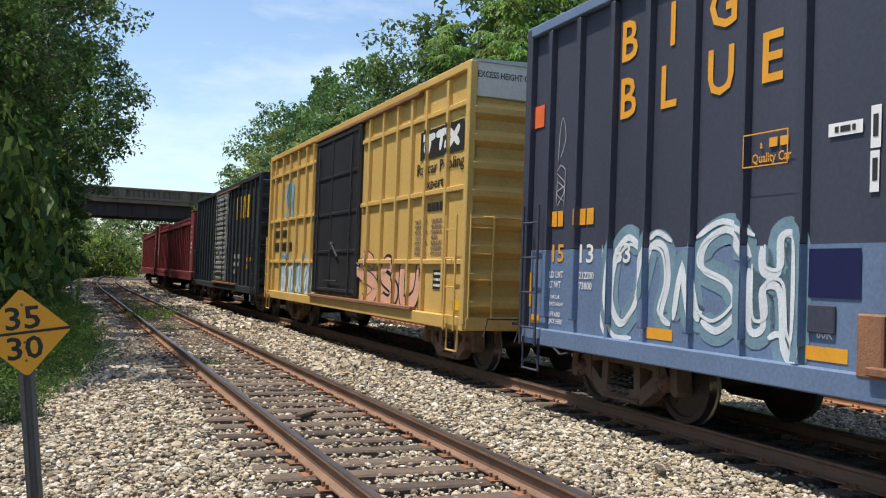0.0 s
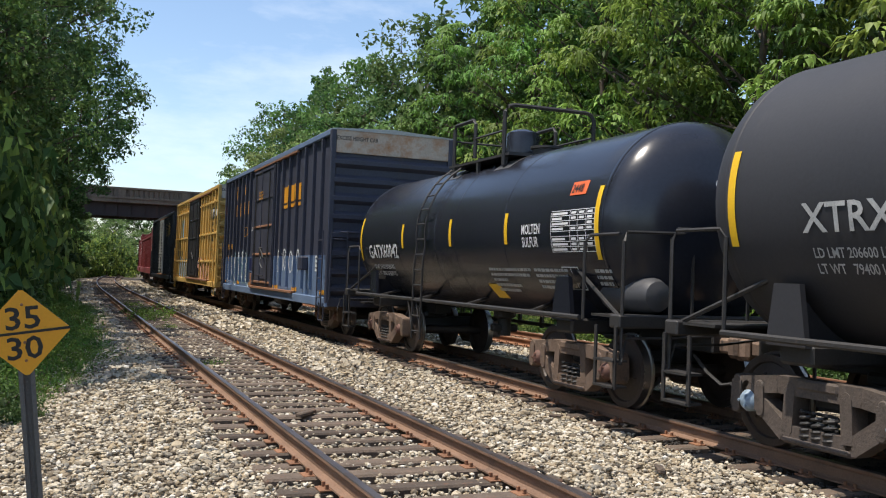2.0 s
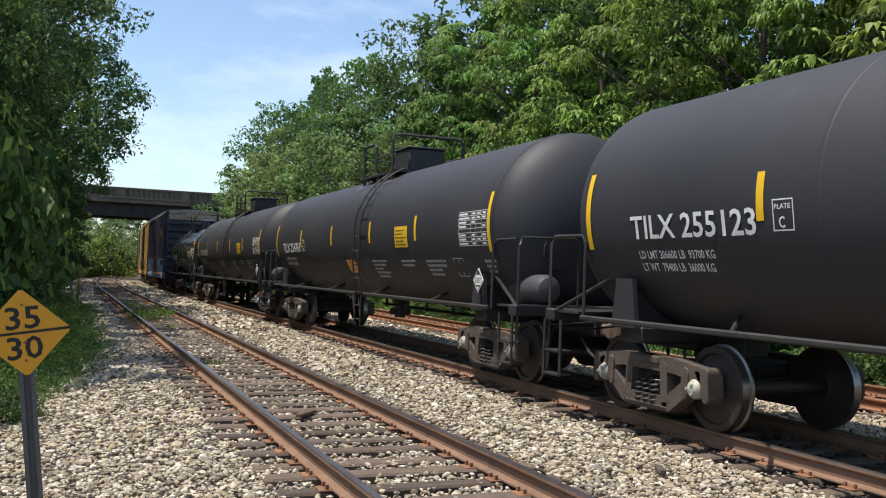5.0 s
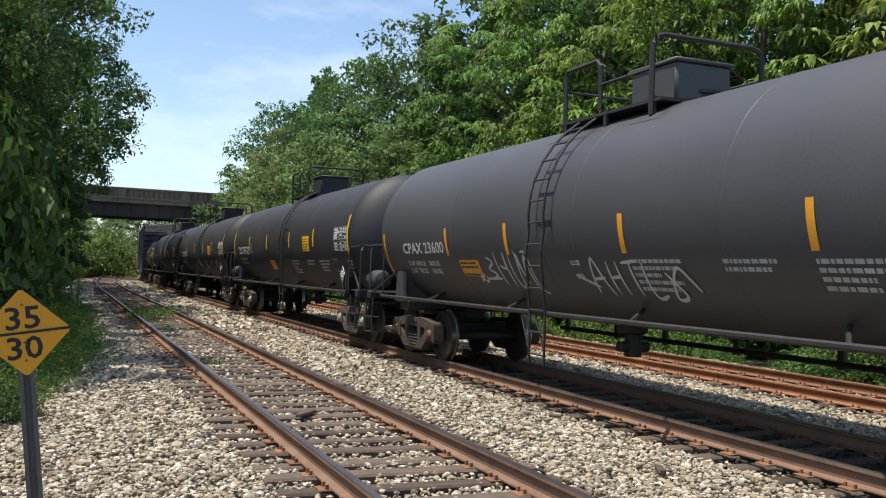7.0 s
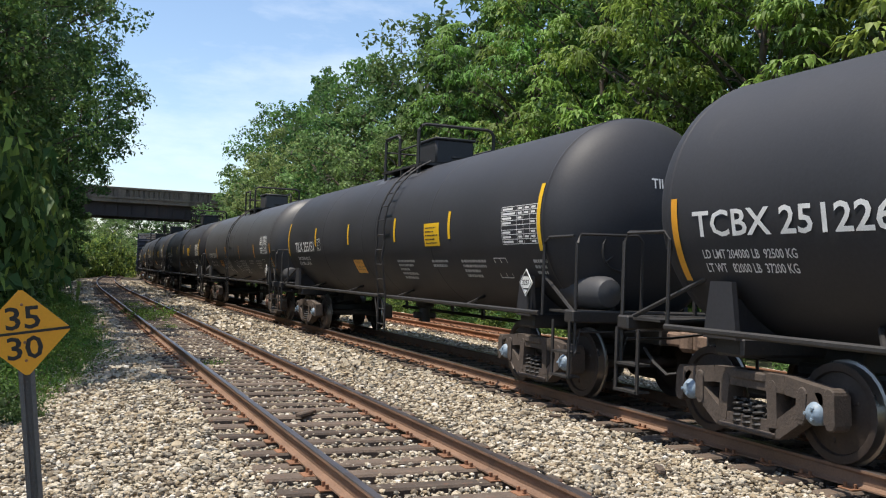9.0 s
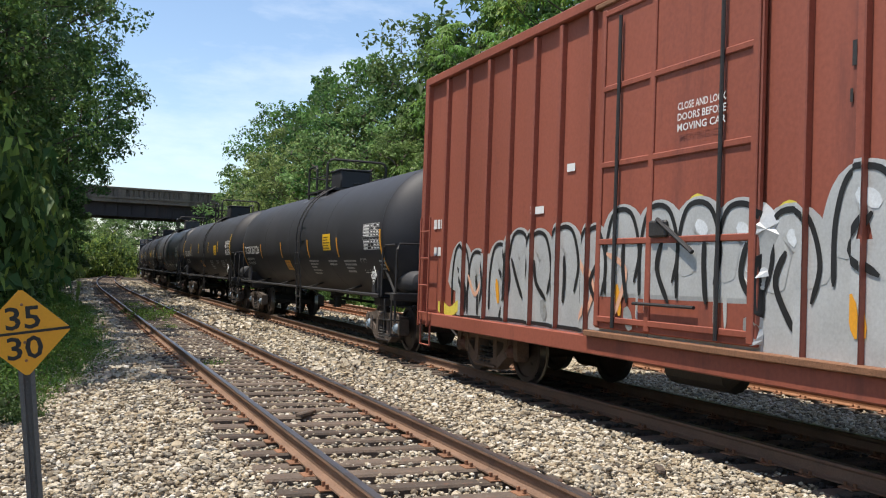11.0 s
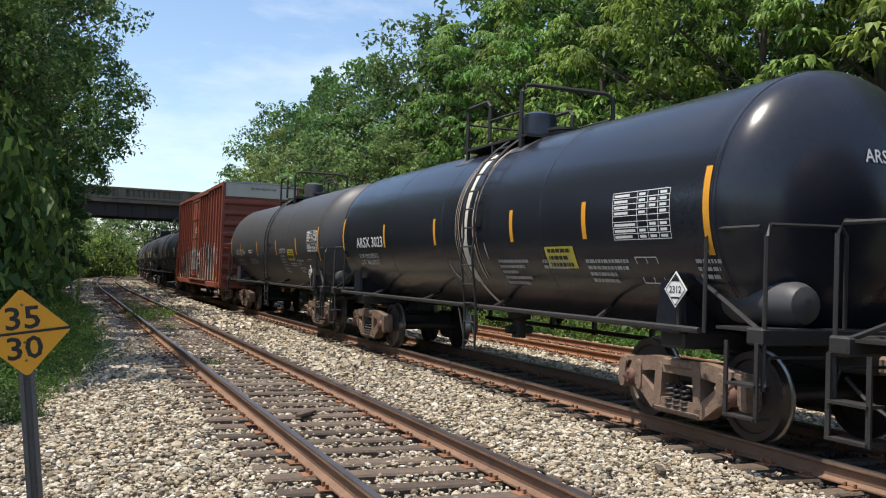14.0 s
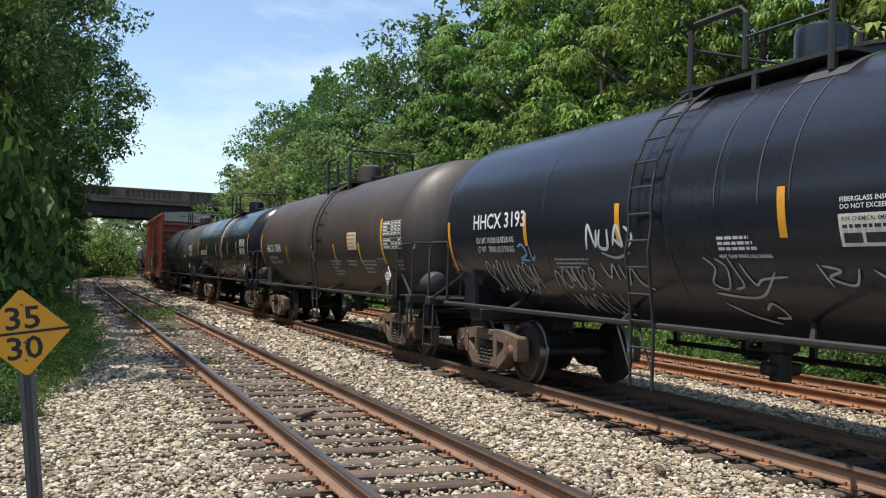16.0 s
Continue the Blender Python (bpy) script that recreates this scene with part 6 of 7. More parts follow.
car, tank, surf = tank_car("dark grey tank car with amber stripes and a yellow notice", 15.2, 6.55, 1.46, 2.42, "greyblack", dome="round", hazard="2312", amber=True, frame_mat="truck", cap_mat="caprust", ladder_at=-0.4, marks_at=(4.60, 1.50, -1.50, -4.10), mark_low=-0.20, ends=(-0.60, 0.27))
dress_tank(car, tank, surf, "ARSX 3194", 6.55, 2.42, 0.21, lower=-0.04, mark_gap=1.0, mark_w=1.72, load=("LD LMT 193000 LB 87500 KG", "LT WT   70000 LB 31750 KG"), mat="dimwhite", warn=False, seed=71, bars=False)
for i, line in enumerate(("MAX. OPERATING PRESSURE", "FOR HEATER COILS 150 PSI", "EXTERIOR HEATER COILS", "NO INLET OR OUTLET", "PIPE CAPS REQUIRED", "VENT TANK WHEN UNLOADING", "FIBERGLASS INSULATION", "DO NOT EXCEED 400 F")):
    side_text(surf, tank, line, -1.93 + (0.0 if i in (0, 1) else -0.03), 2.13 - 0.083 * i - (0.03 if i > 1 else 0) - (0.03 if i > 5 else 0), 0.052 if i != 5 else 0.035, M["white"], 0.8, 0.8 if i < 2 else 0.62)
p = on_side(surf, tank, "notice", (-2.96, -3.72), (1.84, 2.15), M["limepaint"], "yellow emergency notice with black print", 3)
side_text(surf, p, "FOR CHEMICAL EMERGENCY", -3.03, 2.08, 0.035, M["iron"], 0.8, 0.62, 0.010)
text_bars(surf, p, -3.05, 2.02, [0.55], 0.03, 0.04, M["iron"], eps=0.010, seed=9)
text_bars(surf, p, -3.02, 1.89, [0.64], 0.09, 0.04, M["iron"], eps=0.010, seed=10)
text_bars(surf, tank, -3.01, 1.74, [0.75, 0.7], 0.025, 0.025, M["white"], seed=12)
for z, line, w in ((1.80, "PAINT: CARBOLINE 876HS", 0.76), (1.71, "RECT 5-2013", 0.42), (1.59, "LINING: PLASITE 3070L", 0.70), (1.50, "TX TX 11-98", 0.40)):
    side_text(surf, tank, line, -3.90, z, 0.06, M["white"], 0.8, w)
text_bars(surf, tank, 3.05, 2.16, [0.72, 0.6], 0.035, 0.03, M["white"], seed=13)
text_bars(surf, tank, 3.07, 1.87, [1.0, 1.4, 1.3], 0.035, 0.03, M["dimwhite"], seed=14)
add_car(car, -148.75, 5.45)
car, tank, surf = tank_car("glossy blue-black tank car with amber stripes and white lettering", 15.5, 6.5, 1.46, 2.42, "gloss", dome="round", hazard="2312", amber=True, frame_mat="truck", cap_mat="caprust", ladder_at=-0.68, marks_at=(3.58, 0.85, -2.13, -4.14), mark_low=-0.10, ends=(-0.54, 0.36), ladder_mat="iron")
dress_tank(car, tank, surf, "ARSX 3023", 6.5, 2.42, 0.21, lower=0.04, mark_gap=1.0, mark_w=1.8, table_y=-4.8, load=("LD LMT 193000 LB 87550 KG", "LT WT   70000 LB 31750 KG"), warn=False, seed=81)
# spilled paint that ran down round the manway
arc = [i * 0.16 for i in range(14)]
for y, w in ((-0.10, 0.018), (-0.17, 0.014), (-0.24, 0.022), (-0.80, 0.05), (-0.90, 0.015)):
    strokes(surf, tank, [[(y + 0.01 * math.sin(a * 3 + y * 9), 1.55 + a) for a in arc]], w, M["rustpanel"], "thin run of spilled cream paint", 0.004)
strokes(surf, tank, [[(-0.45 + 0.03 * math.sin(a * 4), 1.50 + a) for a in arc]], 0.20, M["whitepanel"], "broad cream paint spill down the side", 0.003)
strokes(surf, tank, [[(-0.50, 1.62), (-0.48, 1.30), (-0.40, 1.12)]], 0.10, M["whitepanel"], "foot of the paint spill", 0.005)
strokes(surf, tank, [[(0.44, 1.78), (0.36, 1.62), (0.22, 1.48)], [(-1.15, 2.1), (-1.2, 1.85)]], 0.045, M["dimwhite"], "pale smear", 0.004)
p = on_side(surf, tank, "notice", (-3.05, -3.8), (1.73, 2.01), M["limepaint"], "pale yellow notice with black print", 3)
text_bars(surf, p, -3.12, 1.93, [0.6, 0.5, 0.6], 0.05, 0.04, M["iron"], eps=0.010, seed=5)
add_car(car, -164.15, 5.6)
car, tank, surf = tank_car("brown-stained black tank car with amber stripes", 15.8, 6.65, 1.47, 2.42, "brownblack", dome="round", hazard="2312", frame_mat="truck", cap_mat="caprust", ladder_at=-0.55, marks_at=(3.0, 0.05, -2.08, -4.1), mark_low=-0.43, ends=(-0.65, 0.26), ends_at=(6.55, -5.70))
head_text(tank, 6.75, 1.47, 2.42, [("CAPY 22077 GALS", -0.15, 0.28, 0.07), ("CAPY 83570 LITERS", -0.15, 0.16, 0.07)], M["white"])
dress_tank(car, tank, surf, "HHCX  3054", 6.65, 2.42, 0.22, lower=0.03, table_y=-5.80, load=("LD LMT 193200LB  87650KG", "LT WT  69800LB  31650KG NEW 9-98"), warn=False, seed=91, mark_gap=0.98, mark_w=1.93)
p = on_side(surf, tank, "notice", (-3.26, -3.95), (2.07, 2.46), M["whitepanel"], "cream and amber emergency notice", 3)
text_bars(surf, p, -3.32, 2.38, [0.55, 0.5, 0.55, 0.5], 0.035, 0.05, M["amber"], eps=0.010, seed=4)
add_car(car, -179.8, 5.75)
car, tank, surf = tank_car("glossy black tank car with amber stripes and white scrawled graffiti", 15.8, 6.53, 1.46, 2.42, "gloss", dome="round", hazard="2312", amber=True, frame_mat="truck", cap_mat="caprust", ladder_at=1.05, marks_at=(3.80, 1.47, -1.19, -4.0), mark_low=-0.16, ends=(-0.76, 0.04))
dress_tank(car, tank, surf, "HHCX 3193", 6.53, 2.42, 0.22, lower=0.24, bars=False, load=("LD LMT 191200 LB 87200 KG", "LT WT   70000 LB 31750 KG"), warn=False, seed=101, mark_gap=1.0, mark_w=1.75)
p = on_side(surf, tank, "notice", (-1.84, -2.6), (1.94, 2.21), M["whitepanel"], "cream emergency notice with black print", 3)
side_text(surf, p, "FOR CHEMICAL EMERGENCY", -1.88, 2.15, 0.035, M["iron"], 0.8, 0.66, 0.010)
text_bars(surf, p, -1.88, 2.09, [0.66], 0.03, 0.04, M["iron"], eps=0.010, seed=4)
text_bars(surf, p, -1.88, 1.97, [0.66], 0.08, 0.04, M["iron"], eps=0.010, seed=5)
text_bars(surf, tank, -0.26, 2.03, [0.46, 0.5, 0.56], 0.03, 0.022, M["white"], seed=6)
side_text(surf, tank, "VENT TANK WHEN UNLOADING", -0.24, 1.85, 0.035, M["white"], 0.8, 0.75)
side_text(surf, tank, "FIBERGLASS INSULATED", -1.87, 2.31, 0.04, M["white"], 0.8, 0.7)
side_text(surf, tank, "DO NOT EXCEED", -1.87, 2.25, 0.04, M["white"], 0.8, 0.5)
text_bars(surf, tank, 3.10, 1.83, [0.85, 0.8, 0.6], 0.025, 0.025, M["dimwhite"], seed=7)
for y in (-0.26, -0.88, -1.29):
    strokes(surf, tank, [[(y, 2.35 + 0.15 * i) for i in range(9)]], 0.014, M["truckgrey"], "scuffed pale seam", 0.004)
strokes(surf, tank, [[(2.22, 1.96), (2.12, 2.26), (2.0, 2.0), (1.94, 2.2)], [(1.86, 2.2), (1.92, 2.0), (1.74, 1.98), (1.7, 2.2)], [(1.62, 2.0), (1.5, 2.24), (1.42, 2.0), (1.58, 2.08)], [(1.34, 2.22), (1.2, 2.1), (1.32, 1.98)]], 0.045, M["whitepaint"], "white spray-painted scrawl")
strokes(surf, tank, [[(2.0, 1.80), (1.9, 1.62), (1.75, 1.78), (1.72, 1.60)], [(1.9, 1.92), (1.6, 1.86), (1.3, 1.92)], [(1.62, 1.78), (1.55, 1.55), (1.4, 1.75), (1.3, 1.58), (1.1, 1.5)]], 0.032, M["dimwhite"], "white spray-painted scrawl")
scribble(surf, tank, 5.4, 3.75, 1.34, 1.80, M["dimwhite"], 8, 0.026, 51)
scribble(surf, tank, 3.3, 2.2, 1.45, 1.72, M["dimwhite"], 6, 0.024, 57)
scribble(surf, tank, 3.1, 1.95, 1.15, 1.42, M["dimwhite"], 5, 0.022, 58)
strokes(surf, tank, [[(4.1, 2.02), (3.95, 2.05), (3.85, 1.92), (4.05, 1.85), (3.8, 1.83)], [(3.75, 2.02), (3.72, 1.84), (3.62, 1.9)]], 0.035, M["bluepaint"], "small blue scrawl")
strokes(surf, tank, [[(0.02, 1.86), (-0.12, 1.75), (0.0, 1.6), (-0.2, 1.55), (-0.3, 1.75), (-0.15, 1.85)], [(-0.35, 1.85), (-0.45, 1.6), (-0.3, 1.55)], [(-0.5, 1.8), (-0.62, 1.6), (-0.75, 1.65), (-1.1, 1.68)], [(0.05, 1.5), (-0.6, 1.48), (-0.95, 1.72)], [(0.0, 1.40), (-0.3, 1.28), (-0.6, 1.22)], [(-0.55, 1.35), (-0.7, 1.42), (-0.8, 1.3), (-0.6, 1.28)], [(-1.5, 1.80), (-1.6, 1.6)], [(-1.55, 1.78), (-1.75, 1.74), (-1.6, 1.68), (-1.85, 1.62), (-1.95, 1.76)], [(-2.1, 1.75), (-2.3, 1.6), (-2.15, 1.5), (-2.4, 1.45), (-2.6, 1.7)]], 0.024, M["dimwhite"], "thin white spray-painted scrawl")
add_car(car, -195.6, 5.75)

# ---- plants ----


def unit(a):
    return a / (np.linalg.norm(a, axis=1)[:, None] + 1e-9)


def leaves(centres, radii, per, size, rnd, flat=0.7, broad=0.58, loose=0.55):
    """Folded two-triangle leaves scattered round clump centres; returns vertices and faces."""
    n = len(centres) * per
    idx = np.repeat(np.arange(len(centres)), per)
    d = unit(rnd.normal(0, 1, (n, 3)))
    rad = rnd.uniform(0.15, 1.0, n) ** 0.5
    d[:, 2] *= flat
    pos = centres[idx] + d * (radii[idx] * rad)[:, None]
    nor = unit(d * 0.7 + rnd.normal(0, loose, (n, 3)) + np.array([0, 0, 0.45]))
    ax = unit(np.cross(nor, rnd.normal(0, 1, (n, 3))))
    bx = np.cross(nor, ax)
    k = size * rnd.uniform(0.55, 1.4, n)[:, None]
    droop = np.array([0, 0, -1.0]) * k * 0.3
    a, b, c, e = pos - ax * k, pos + bx * k * broad + nor * k * 0.15, pos + ax * k + droop, pos - bx * k * broad + nor * k * 0.15
    return np.stack([a, b, c, e], 1).reshape(-1, 3), np.arange(n * 4).reshape(n, 4)


def fronds(centres, radii, per, size, rnd):
    """Long compound leaves that arch out of the top of each clump and hang down."""
    n = len(centres) * per
    idx = np.repeat(np.arange(len(centres)), per)
    a = rnd.uniform(0, 6.283, n)
    out = np.stack([np.cos(a), np.sin(a), np.zeros(n)], 1)
    side = np.stack([-np.sin(a), np.cos(a), np.zeros(n)], 1)
    r = (radii[idx] * rnd.uniform(0.0, 1.0, n) ** 0.6)[:, None]
    pos = centres[idx] + out * r * 0.9 + np.array([0, 0, 1.0]) * (radii[idx][:, None] * 0.55 - r * r / radii[idx][:, None] * rnd.uniform(0.4, 1.0, (n, 1)))
    k = size * rnd.uniform(0.7, 1.35, n)[:, None]
    drop = rnd.uniform(0.35, 1.1, (n, 1))
    side = side + rnd.normal(0, 0.25, (n, 3))
    mid = pos + out * k * 0.5 + np.array([0, 0, -0.10]) * k
    tip = pos + out * k * 0.85 + np.array([0, 0, -1.0]) * k * drop
    fold = np.array([0, 0, -0.06]) * k
    v = np.stack([pos, mid + side * k * 0.17 + fold, tip, mid - side * k * 0.17 + fold, mid], 1).reshape(-1, 3)
    o = np.arange(n)[:, None] * 5
    f = np.concatenate([o + np.array([[0, 1, 4]]), o + np.array([[1, 2, 4]]), o + np.array([[2, 3, 4]]), o + np.array([[3, 0, 4]])])
    return v, f


def tree_meshes(seed, height, spread, lobes, per, leaf, base=0.18, trunk=0.22, mat="leaf", sub=9, lobe_r=(1.2, 2.0), hang=False, low=1.0, lean=(0, 0)):
    """Trunk with limbs, and a crown of lobes, each a cluster of leafy twigs over inner leaves coloured dark as shade.
    Returns three meshes.
    """
    rnd = np.random.RandomState(seed)
    tm = Mesh()
    pts = [Vector((0, 0, -0.4))]
    lean = np.array(lean, float) + rnd.normal(0, 0.03, 2)
    for i in range(1, 8):
        z = height * 0.84 * i / 7
        pts.append(Vector((lean[0] * z + rnd.normal(0, 0.12), lean[1] * z + rnd.normal(0, 0.12), z)))
    tm.tube(pts, trunk, 8, trunk * 0.16)
    cs, rs, hearts, hr = [], [], [], []
    for i in range(lobes):
        u = base + (0.97 - base) * ((i + rnd.rand()) / lobes) ** low
        q = (u - base) / (1 - base)
        shape = (0.45 + 0.75 * math.sin(math.pi * min(1.0, 0.18 + q * 0.80))) * (1.0 if q < 0.75 else max(0.15, 1 - ((q - 0.75) / 0.25) ** 2 * 0.85))
        a = i * 2.399 + rnd.normal(0, 0.35)
        r = spread * shape * rnd.uniform(0.45, 1.0) ** 0.5 * (1 + 0.22 * math.sin(a * 3 + seed))
        z = height * u + rnd.normal(0, 0.3)
        mid = Vector((lean[0] * z, lean[1] * z, z))
        c = mid + Vector((r * math.cos(a), r * math.sin(a), 0))
        R = rnd.uniform(*lobe_r) * (0.75 if q > 0.85 else 1.0)
        hearts.append(tuple(c))
        hr.append(R)
        t0 = Vector((lean[0] * z, lean[1] * z, max(0.8, z - r * rnd.uniform(0.4, 0.9))))
        tm.tube([t0, t0.lerp(c, 0.5) + Vector((0, 0, 0.10 * r)), c], trunk * 0.30, 5, 0.03, caps=False)
        for j in range(sub):
            d = Vector(rnd.normal(0, 1, 3)).normalized() + Vector((0.45 * math.cos(a), 0.45 * math.sin(a), 0.40))
            p = c + d.normalized() * R * rnd.uniform(0.55, 1.08)
            cs.append(tuple(p))
            rs.append(R * rnd.uniform(0.30, 0.50))
            if j % 3 == 0:
                tm.tube([c, p], 0.028, 3, 0.012, caps=False)
    cs, rs = np.array(cs), np.array(rs)
    v, f = fronds(cs, rs, per, leaf, rnd) if hang else leaves(cs, rs, per, leaf, rnd)
    crown = mesh_from_arrays("crown", v, f, M[mat])
    # deep green inner leaves put the shade between lobes into the colour
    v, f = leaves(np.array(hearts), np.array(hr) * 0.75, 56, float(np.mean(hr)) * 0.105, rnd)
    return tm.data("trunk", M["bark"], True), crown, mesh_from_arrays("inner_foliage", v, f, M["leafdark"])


def plant(name, label, category, meshes, pos, turn, scale, group):
    t = thing(name, label, category, group)
    part("trunk", meshes[0], None, t)
    cr = part("crown", meshes[1], None, t)
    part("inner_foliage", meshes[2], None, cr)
    t.matrix_basis = Matrix.Translation(pos) @ Matrix.Rotation(turn, 4, "Z") @ Matrix.Diagonal((*scale, 1))
    return t


def bush_meshes(seed, spread, height, clumps, per, leaf, mat):
    rnd = np.random.RandomState(seed)
    cs, rs = [], []
    tm = Mesh()
    for i in range(clumps):
        a, r = rnd.uniform(0, 6.283), spread * rnd.rand() ** 0.5
        z = height * rnd.rand() * math.cos(min(1.4, r / spread * 1.25))
        c = Vector((r * math.cos(a), r * math.sin(a), z + 0.1))
        cs.append(tuple(c))
        rs.append(rnd.uniform(0.35, 0.75))
        if i % 3 == 0:
            tm.tube([(c.x * 0.3, c.y * 0.3, -0.3), (c.x * 0.7, c.y * 0.7, z * 0.6), c], 0.03, 4, 0.01, caps=False)
    cs, rs = np.array(cs), np.array(rs)
    v, f = leaves(cs, rs, per, leaf, rnd)
    foliage = mesh_from_arrays("foliage", v, f, M[mat])
    # darker leaves within each clump stand for the shade inside the bush
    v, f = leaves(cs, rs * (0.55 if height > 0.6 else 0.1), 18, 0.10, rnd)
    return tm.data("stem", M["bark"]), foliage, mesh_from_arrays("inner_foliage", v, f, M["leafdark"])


def ground_at(s, l):
    return at(s, l, ground_height(s, l))


def shrub(meshes, s, l, k, rnd, label, group, tall=1.0):
    t = thing("shrub", label, "shrub", group)
    part("stem", meshes[0], None, t)
    fo = part("foliage", meshes[1], None, t)
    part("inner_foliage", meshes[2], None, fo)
    t.matrix_basis = Matrix.Translation(ground_at(s, l)) @ Matrix.Rotation(rnd.uniform(0, 6.28), 4, "Z") @ Matrix.Diagonal((k, k, k * tall, 1))


def build_plants():
    rnd = random.Random(77)
    oak = [tree_meshes(11 + i, 18, 4.0, 34, 26, 0.15, base=0.12, mat=m, lobe_r=(1.1, 1.9)) for i, m in enumerate(("leafdark", "leaf", "leafdark"))]
    walnut = [tree_meshes(15 + i, 18, 4.2, 44, 46, 0.27, base=0.08, mat="leafbright", sub=8, lobe_r=(0.9, 1.6), hang=True) for i in range(3)]
    back = [tree_meshes(21 + i, 20, 5.0, 40, 18, 0.26, base=0.10, mat="leafdark", lobe_r=(1.4, 2.2)) for i in range(2)]
    pale = [tree_meshes(31 + i, 13, 4.0, 34, 26, 0.12, base=0.05, mat="leafpale", lobe_r=(0.9, 1.6)) for i in range(2)]
    wood = "wood behind the tracks"
    # the near wood: bright hanging leaves before dark crowns
    for i, (s, l, k) in enumerate(((7.5, 12.6, 1.0), (13, 13.4, 1.08), (18.5, 12.2, 1.0), (23.5, 13.2, 1.05), (28.5, 12.0, 0.92), (33, 13.4, 1.0), (38, 12.4, 0.86), (42.5, 13.6, 0.92))):
        plant("tree", "tall walnut-like tree with hanging bright green leaves", "tree", walnut[i % 3], ground_at(s, l), rnd.uniform(0, 6.28), (k, k, k), wood)
    for i, (s, l, k) in enumerate(((46, 15.6, 0.98), (51.5, 16.2, 0.94), (58.5, 14.6, 1.07), (65, 15.4, 0.98), (71.5, 14.6, 1.08), (80, 14.4, 1.10), (90, 14.0, 1.06), (101, 14.0, 1.14), (113, 14.2, 1.14), (128, 14.0, 0.82), (141, 14.5, 0.76), (156, 15.0, 0.72), (172, 15.0, 0.7), (190, 15.0, 0.7))):
        plant("tree", "tall dark broad-leaved tree in full summer leaf", "tree", oak[i % 3], ground_at(s, l), rnd.uniform(0, 6.28), (k * 1.05, k * 1.05, k), wood)
    s, i = 8.0, 0
    while s < 50:
        sc = rnd.uniform(0.9, 1.05)
        plant("tree", "tall dark tree deep in the wood", "tree", back[i % 2], ground_at(s, 18.0 + rnd.uniform(-1.0, 1.5)), rnd.uniform(0, 6.28), (sc, sc, sc), wood)
        i += 1
        s += rnd.uniform(5.5, 7.5)
    while s < 190:
        plant("tree", "tall dark tree deep in the wood", "tree", back[i % 2], ground_at(s, 20.5 + rnd.uniform(-1.5, 1.5)), rnd.uniform(0, 6.28), (0.8, 0.8, 0.68), wood)
        i += 1
        s += rnd.uniform(8.0, 10.0)
    for s, l, k in ((50, 10.2, 0.80), (58, 9.8, 1.0), (67, 10.2, 0.98), (76, 9.6, 1.0), (87, 9.8, 0.98), (99, 9.4, 0.92), (112, 9.8, 0.84), (126, 10.0, 0.6), (44, 10.2, 0.62), (38, 9.6, 0.5)):
        plant("tree", "pale green young tree at the edge of the wood", "tree", pale[int(s) % 2], ground_at(s, l), rnd.uniform(0, 6.28), (k * 1.1, k * 1.1, k), "trees at the wood's edge")
    # bank on the near side: tall trees whose crowns lean over the track
    left = [tree_meshes(51 + i, 19, 4.4, 40, 28, 0.12, base=0.36, mat=m, lobe_r=(1.0, 1.8)) for i, m in enumerate(("leafdark", "leaf", "leafdark"))]
    for i, (s, l, k) in enumerate(((60, -8.9, 1.05), (50, -11.0, 1.0), (70, -9.0, 0.96), (40, -11.5, 1.0), (32, -13.4, 0.95), (82, -10.6, 0.85), (25, -15.5, 0.9), (64, -13.5, 1.1), (98, -12.0, 0.75))):
        plant("tree", "large shady tree leaning over the track bank", "tree", left[i % 3], ground_at(s, l), 1.3 + i * 2.1, (k, k, k), "trees on the bank")
    shade = tree_meshes(61, 15, 3.6, 24, 24, 0.14, base=0.48, mat="leafdark", lobe_r=(0.9, 1.5))
    for s, l, k in ((19.2, -12.8, 0.95), (24.6, -12.8, 1.0)):
        plant("tree", "tree with a high crown shading the gravel", "tree", shade, ground_at(s, l), s, (k, k, k), "trees on the bank")
    vine = tree_meshes(65, 10.5, 1.6, 30, 24, 0.13, base=0.0, mat="leafdark", lobe_r=(0.7, 1.1))
    for s, l, k in ((97, -9.3, 0.95), (88, -9.8, 1.0), (78, -10.2, 1.1), (66, -10.4, 1.15), (56, -10.8, 1.2), (47, -11.4, 1.2), (38, -12.2, 1.2)):
        plant("tree", "vine-covered tree on the bank by the bridge", "tree", vine, ground_at(s, l), s, (k * 1.2, k * 1.2, k), "trees on the bank")
    near = [bush_meshes(81 + i, 1.4, 1.6, 64, 120, 0.032, m) for i, m in enumerate(("leaf", "leafdark", "leafbright"))]
    shrubs = [bush_meshes(71 + i, 1.5, 1.7, 60, 46, 0.058, m) for i, m in enumerate(("leaf", "leafdark", "leafbright"))]
    s = 9.0
    while s < 104:
        for row, (l, k) in enumerate(((-9.0, 0.6), (-10.3, 1.05), (-12.0, 1.35 if s < 27 else 2.0))):
            kk = k * rnd.uniform(0.75, 1.1) * (1.0 if s < 30 else 1.3)
            push = -0.25 if s < 11 else 0.15 if s < 30 else 0.0
            shrub((near if s < 27 else shrubs)[rnd.randrange(3)], s + rnd.uniform(-0.6, 0.6), l + push + rnd.uniform(-0.3, 0.3), kk, rnd, "dense leafy shrub on the track bank", "shrubs on the bank", 1.0 if row < 2 else 2.0)
        s += 1.8 if s < 30 else 3.8
    verge = bush_meshes(95, 0.8, 0.32, 40, 34, 0.030, "grass")
    s = 13.2
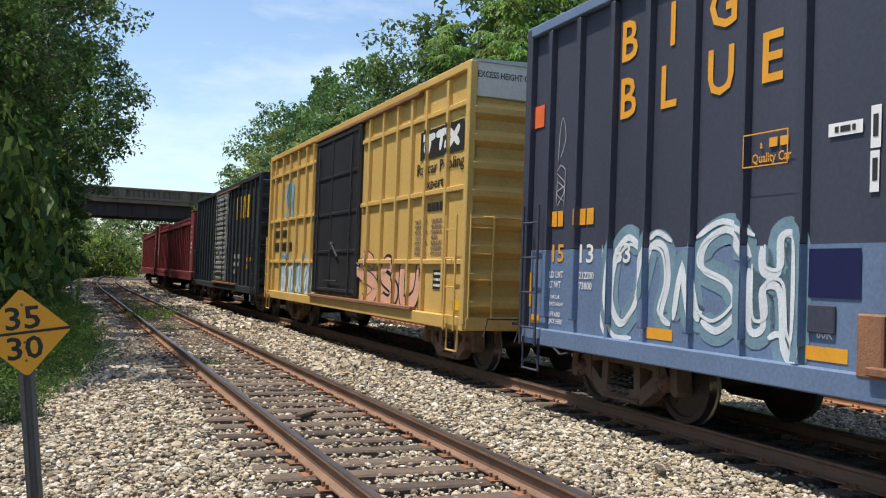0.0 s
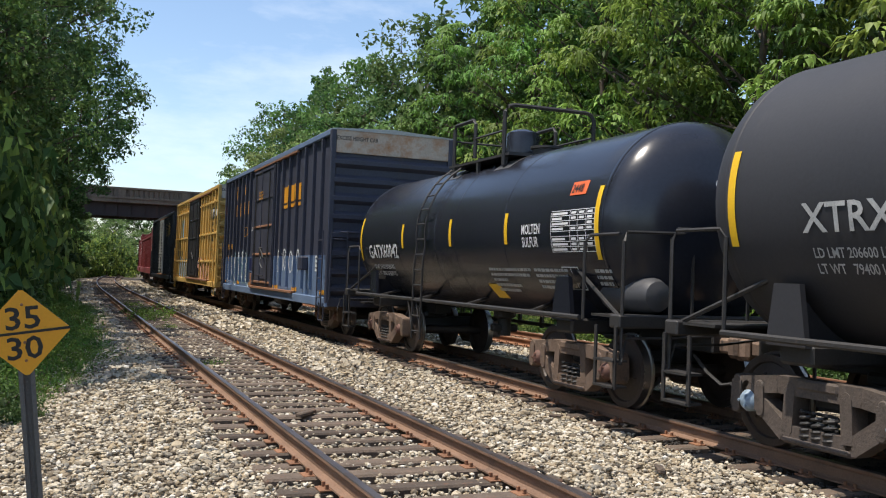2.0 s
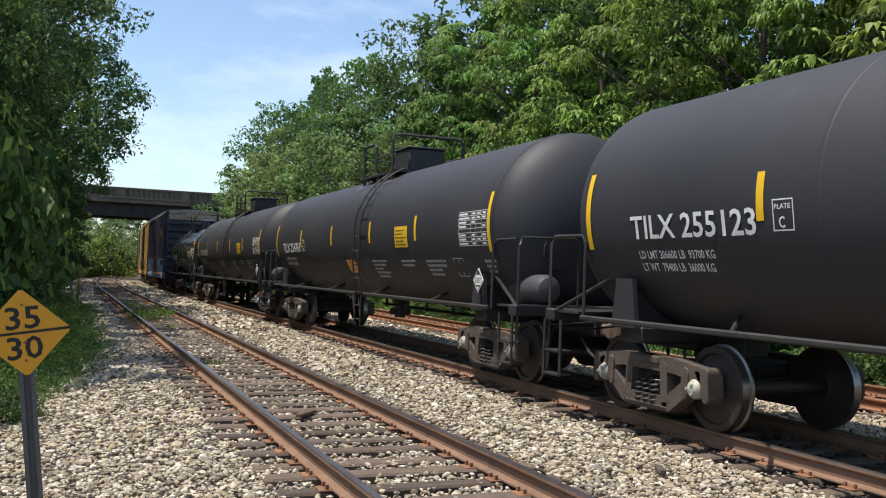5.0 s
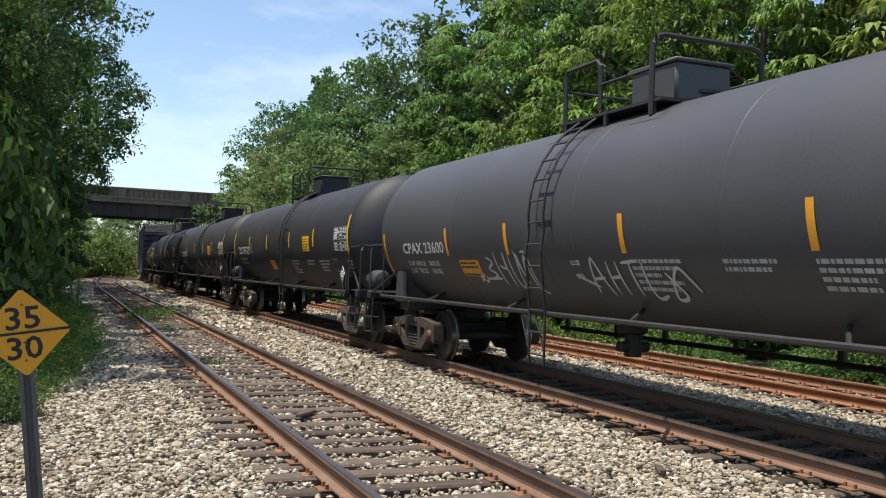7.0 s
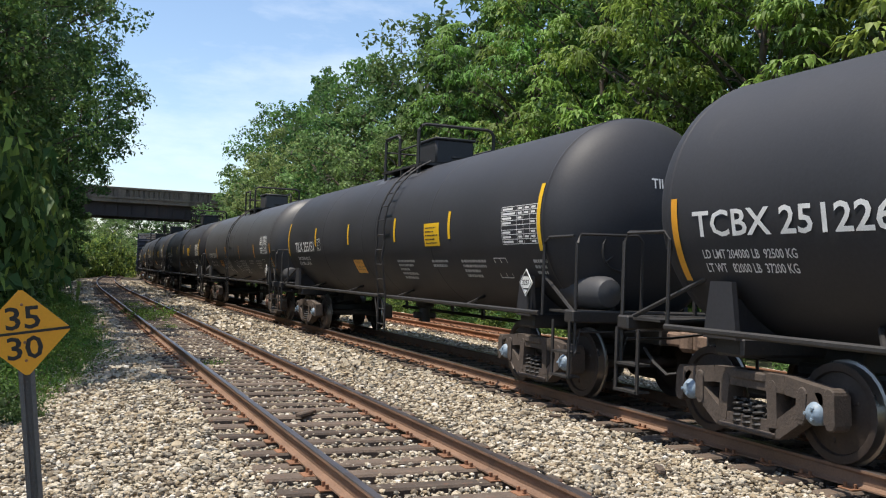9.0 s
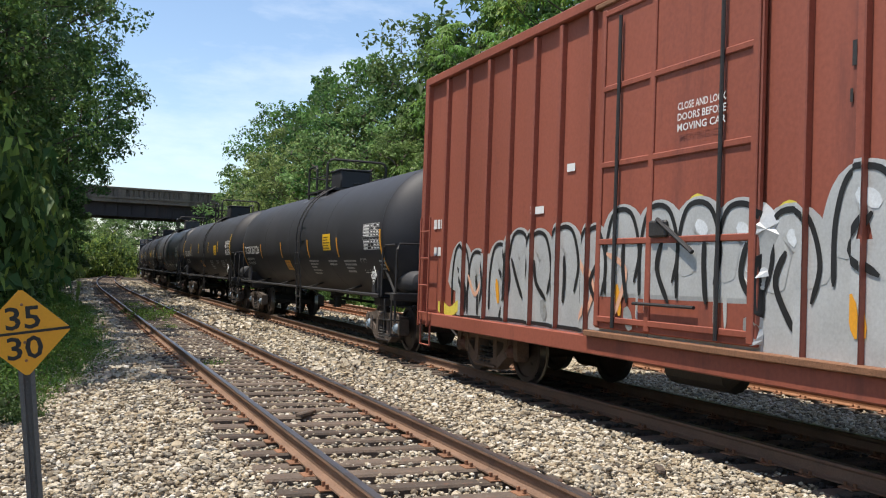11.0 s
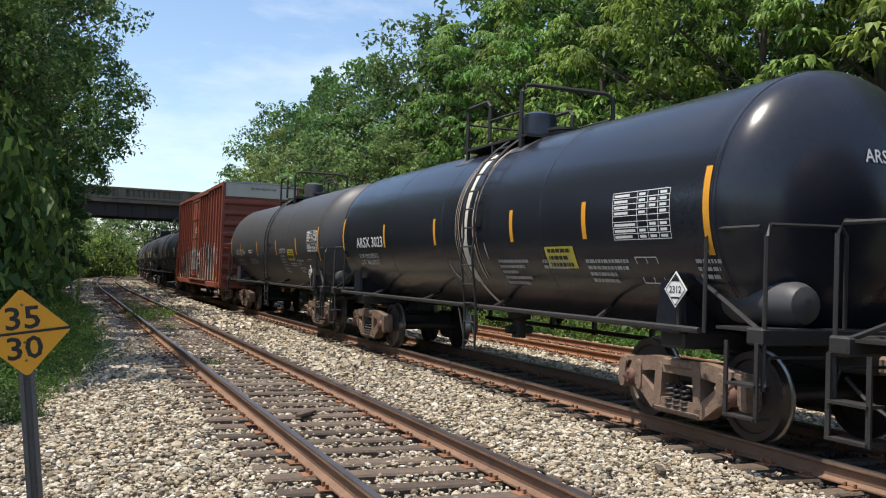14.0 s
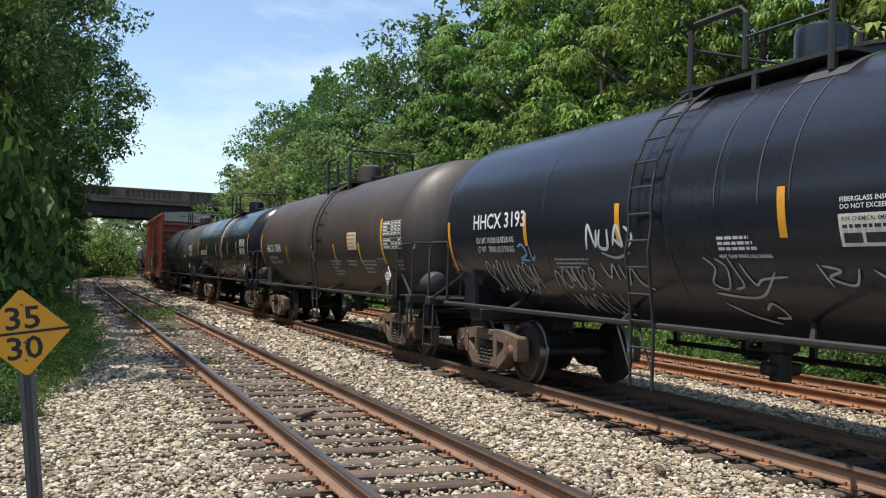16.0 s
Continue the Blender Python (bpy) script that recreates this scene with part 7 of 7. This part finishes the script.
    while s < 60:
        edge = -8.1 + 1.35 * min(1.0, max(0.0, (s - 13.2) / 5.0)) - 1.0 * max(0.0, (s - 36) / 24)
        for d in (0.0, -0.75, -1.5):
            k = rnd.uniform(0.55, 0.95) * (1.0 if d else 0.75)
            t = thing("weed", "low green weeds along the edge of the gravel", "weed", "weeds along the gravel")
            part("stem", verge[0], None, t)
            part("foliage", verge[1], None, t)
            t.matrix_basis = Matrix.Translation(ground_at(s, edge + d + rnd.uniform(-0.2, 0.2))) @ Matrix.Rotation(rnd.uniform(0, 6.28), 4, "Z") @ Matrix.Diagonal((k, k, k * (1.0 - 0.5 * d), 1))
        s += 0.75 if s < 26 else 1.3
    # sunlit growth beyond the bridge
    for i in range(40):
        s, l = rnd.uniform(122, 190), rnd.uniform(-15, -5.8)
        k = rnd.uniform(1.8, 3.2)
        shrub(shrubs[(2, 0, 2)[i % 3]], s, l, k, rnd, "sunlit shrub behind the bridge", "shrubs behind the bridge", 1.2)
    for s, l, k in ((150, -12, 0.5), (165, -9, 0.55), (180, -7, 0.5), (200, -4, 0.6), (215, 2, 0.6), (140, -15, 0.7), (225, -8, 0.8), (235, -16, 0.9), (215, -22, 0.9), (240, 4, 0.8), (190, -14, 0.7), (175, -18, 0.75)):
        plant("tree", "bright young tree beyond the bridge", "tree", pale[1], ground_at(s, l), rnd.uniform(0, 6.28), (k, k, k), "trees beyond the bridge")
    for i in range(12):
        plant("tree", "distant tree closing the view beyond the curve", "tree", back[i % 2], ground_at(262 + 5 * (i % 3), -34 + 6 * i), i * 1.7, (0.85, 0.85, 0.85), "trees beyond the bridge")
    # low growth at the foot of the wood
    s = 8.0
    while s < 110:
        k = rnd.uniform(0.35, 0.7)
        shrub(shrubs[rnd.choice((0, 2, 2))], s, rnd.uniform(7.6, 9.0), k, rnd, "low sunlit growth at the foot of the wood", "shrubs at the wood's foot")
        if rnd.random() < 0.6:
            shrub(shrubs[rnd.choice((0, 1))], s, rnd.uniform(10.0, 12.0), k * 2.6, rnd, "leafy shrub under the trees", "shrubs at the wood's foot")
        s += rnd.uniform(1.2, 2.2)
    # weeds between the rails
    weed = bush_meshes(91, 0.9, 0.35, 26, 26, 0.05, "grass")
    for s, l, k in ((30.5, -4.9, 0.75), (32.6, -4.5, 0.8), (34.5, -5.0, 0.6), (17.3, -4.75, 0.3), (27.0, -4.6, 0.35), (41, -4.7, 0.5), (13.8, -8.4, 0.4), (18.5, -8.2, 0.5), (23, -8.2, 0.5)):
        t = thing("weed", "small green weed growing through the ballast", "weed", "weeds on the track")
        part("stem", weed[0], None, t)
        part("foliage", weed[1], None, t)
        t.matrix_basis = Matrix.Translation(ground_at(s, l)) @ Matrix.Rotation(s, 4, "Z") @ Matrix.Diagonal((k, k, k, 1))


build_plants()

# ---- what moves ----


def travelled(t):
    return 12.886 * t - 0.0113 * t * t


def motions():
    for ob, mid, half in CARS:
        walk(ob, [(i * 0.5, car_pose(mid + travelled(i * 0.5), half)) for i in range(33)])
    rows = []
    for i in range(481):
        t = i / 30
        rows.append((t, Matrix.Rotation(-travelled(t) / 0.457, 4, "X")))
    first = WHEELSETS[0]
    walk(first, rows)
    for w in WHEELSETS[1:]:
        w.rotation_mode = "QUATERNION"
        w.animation_data_create()
        w.animation_data.action = first.animation_data.action
        w.animation_data.action_slot = first.animation_data.action_slot


motions()
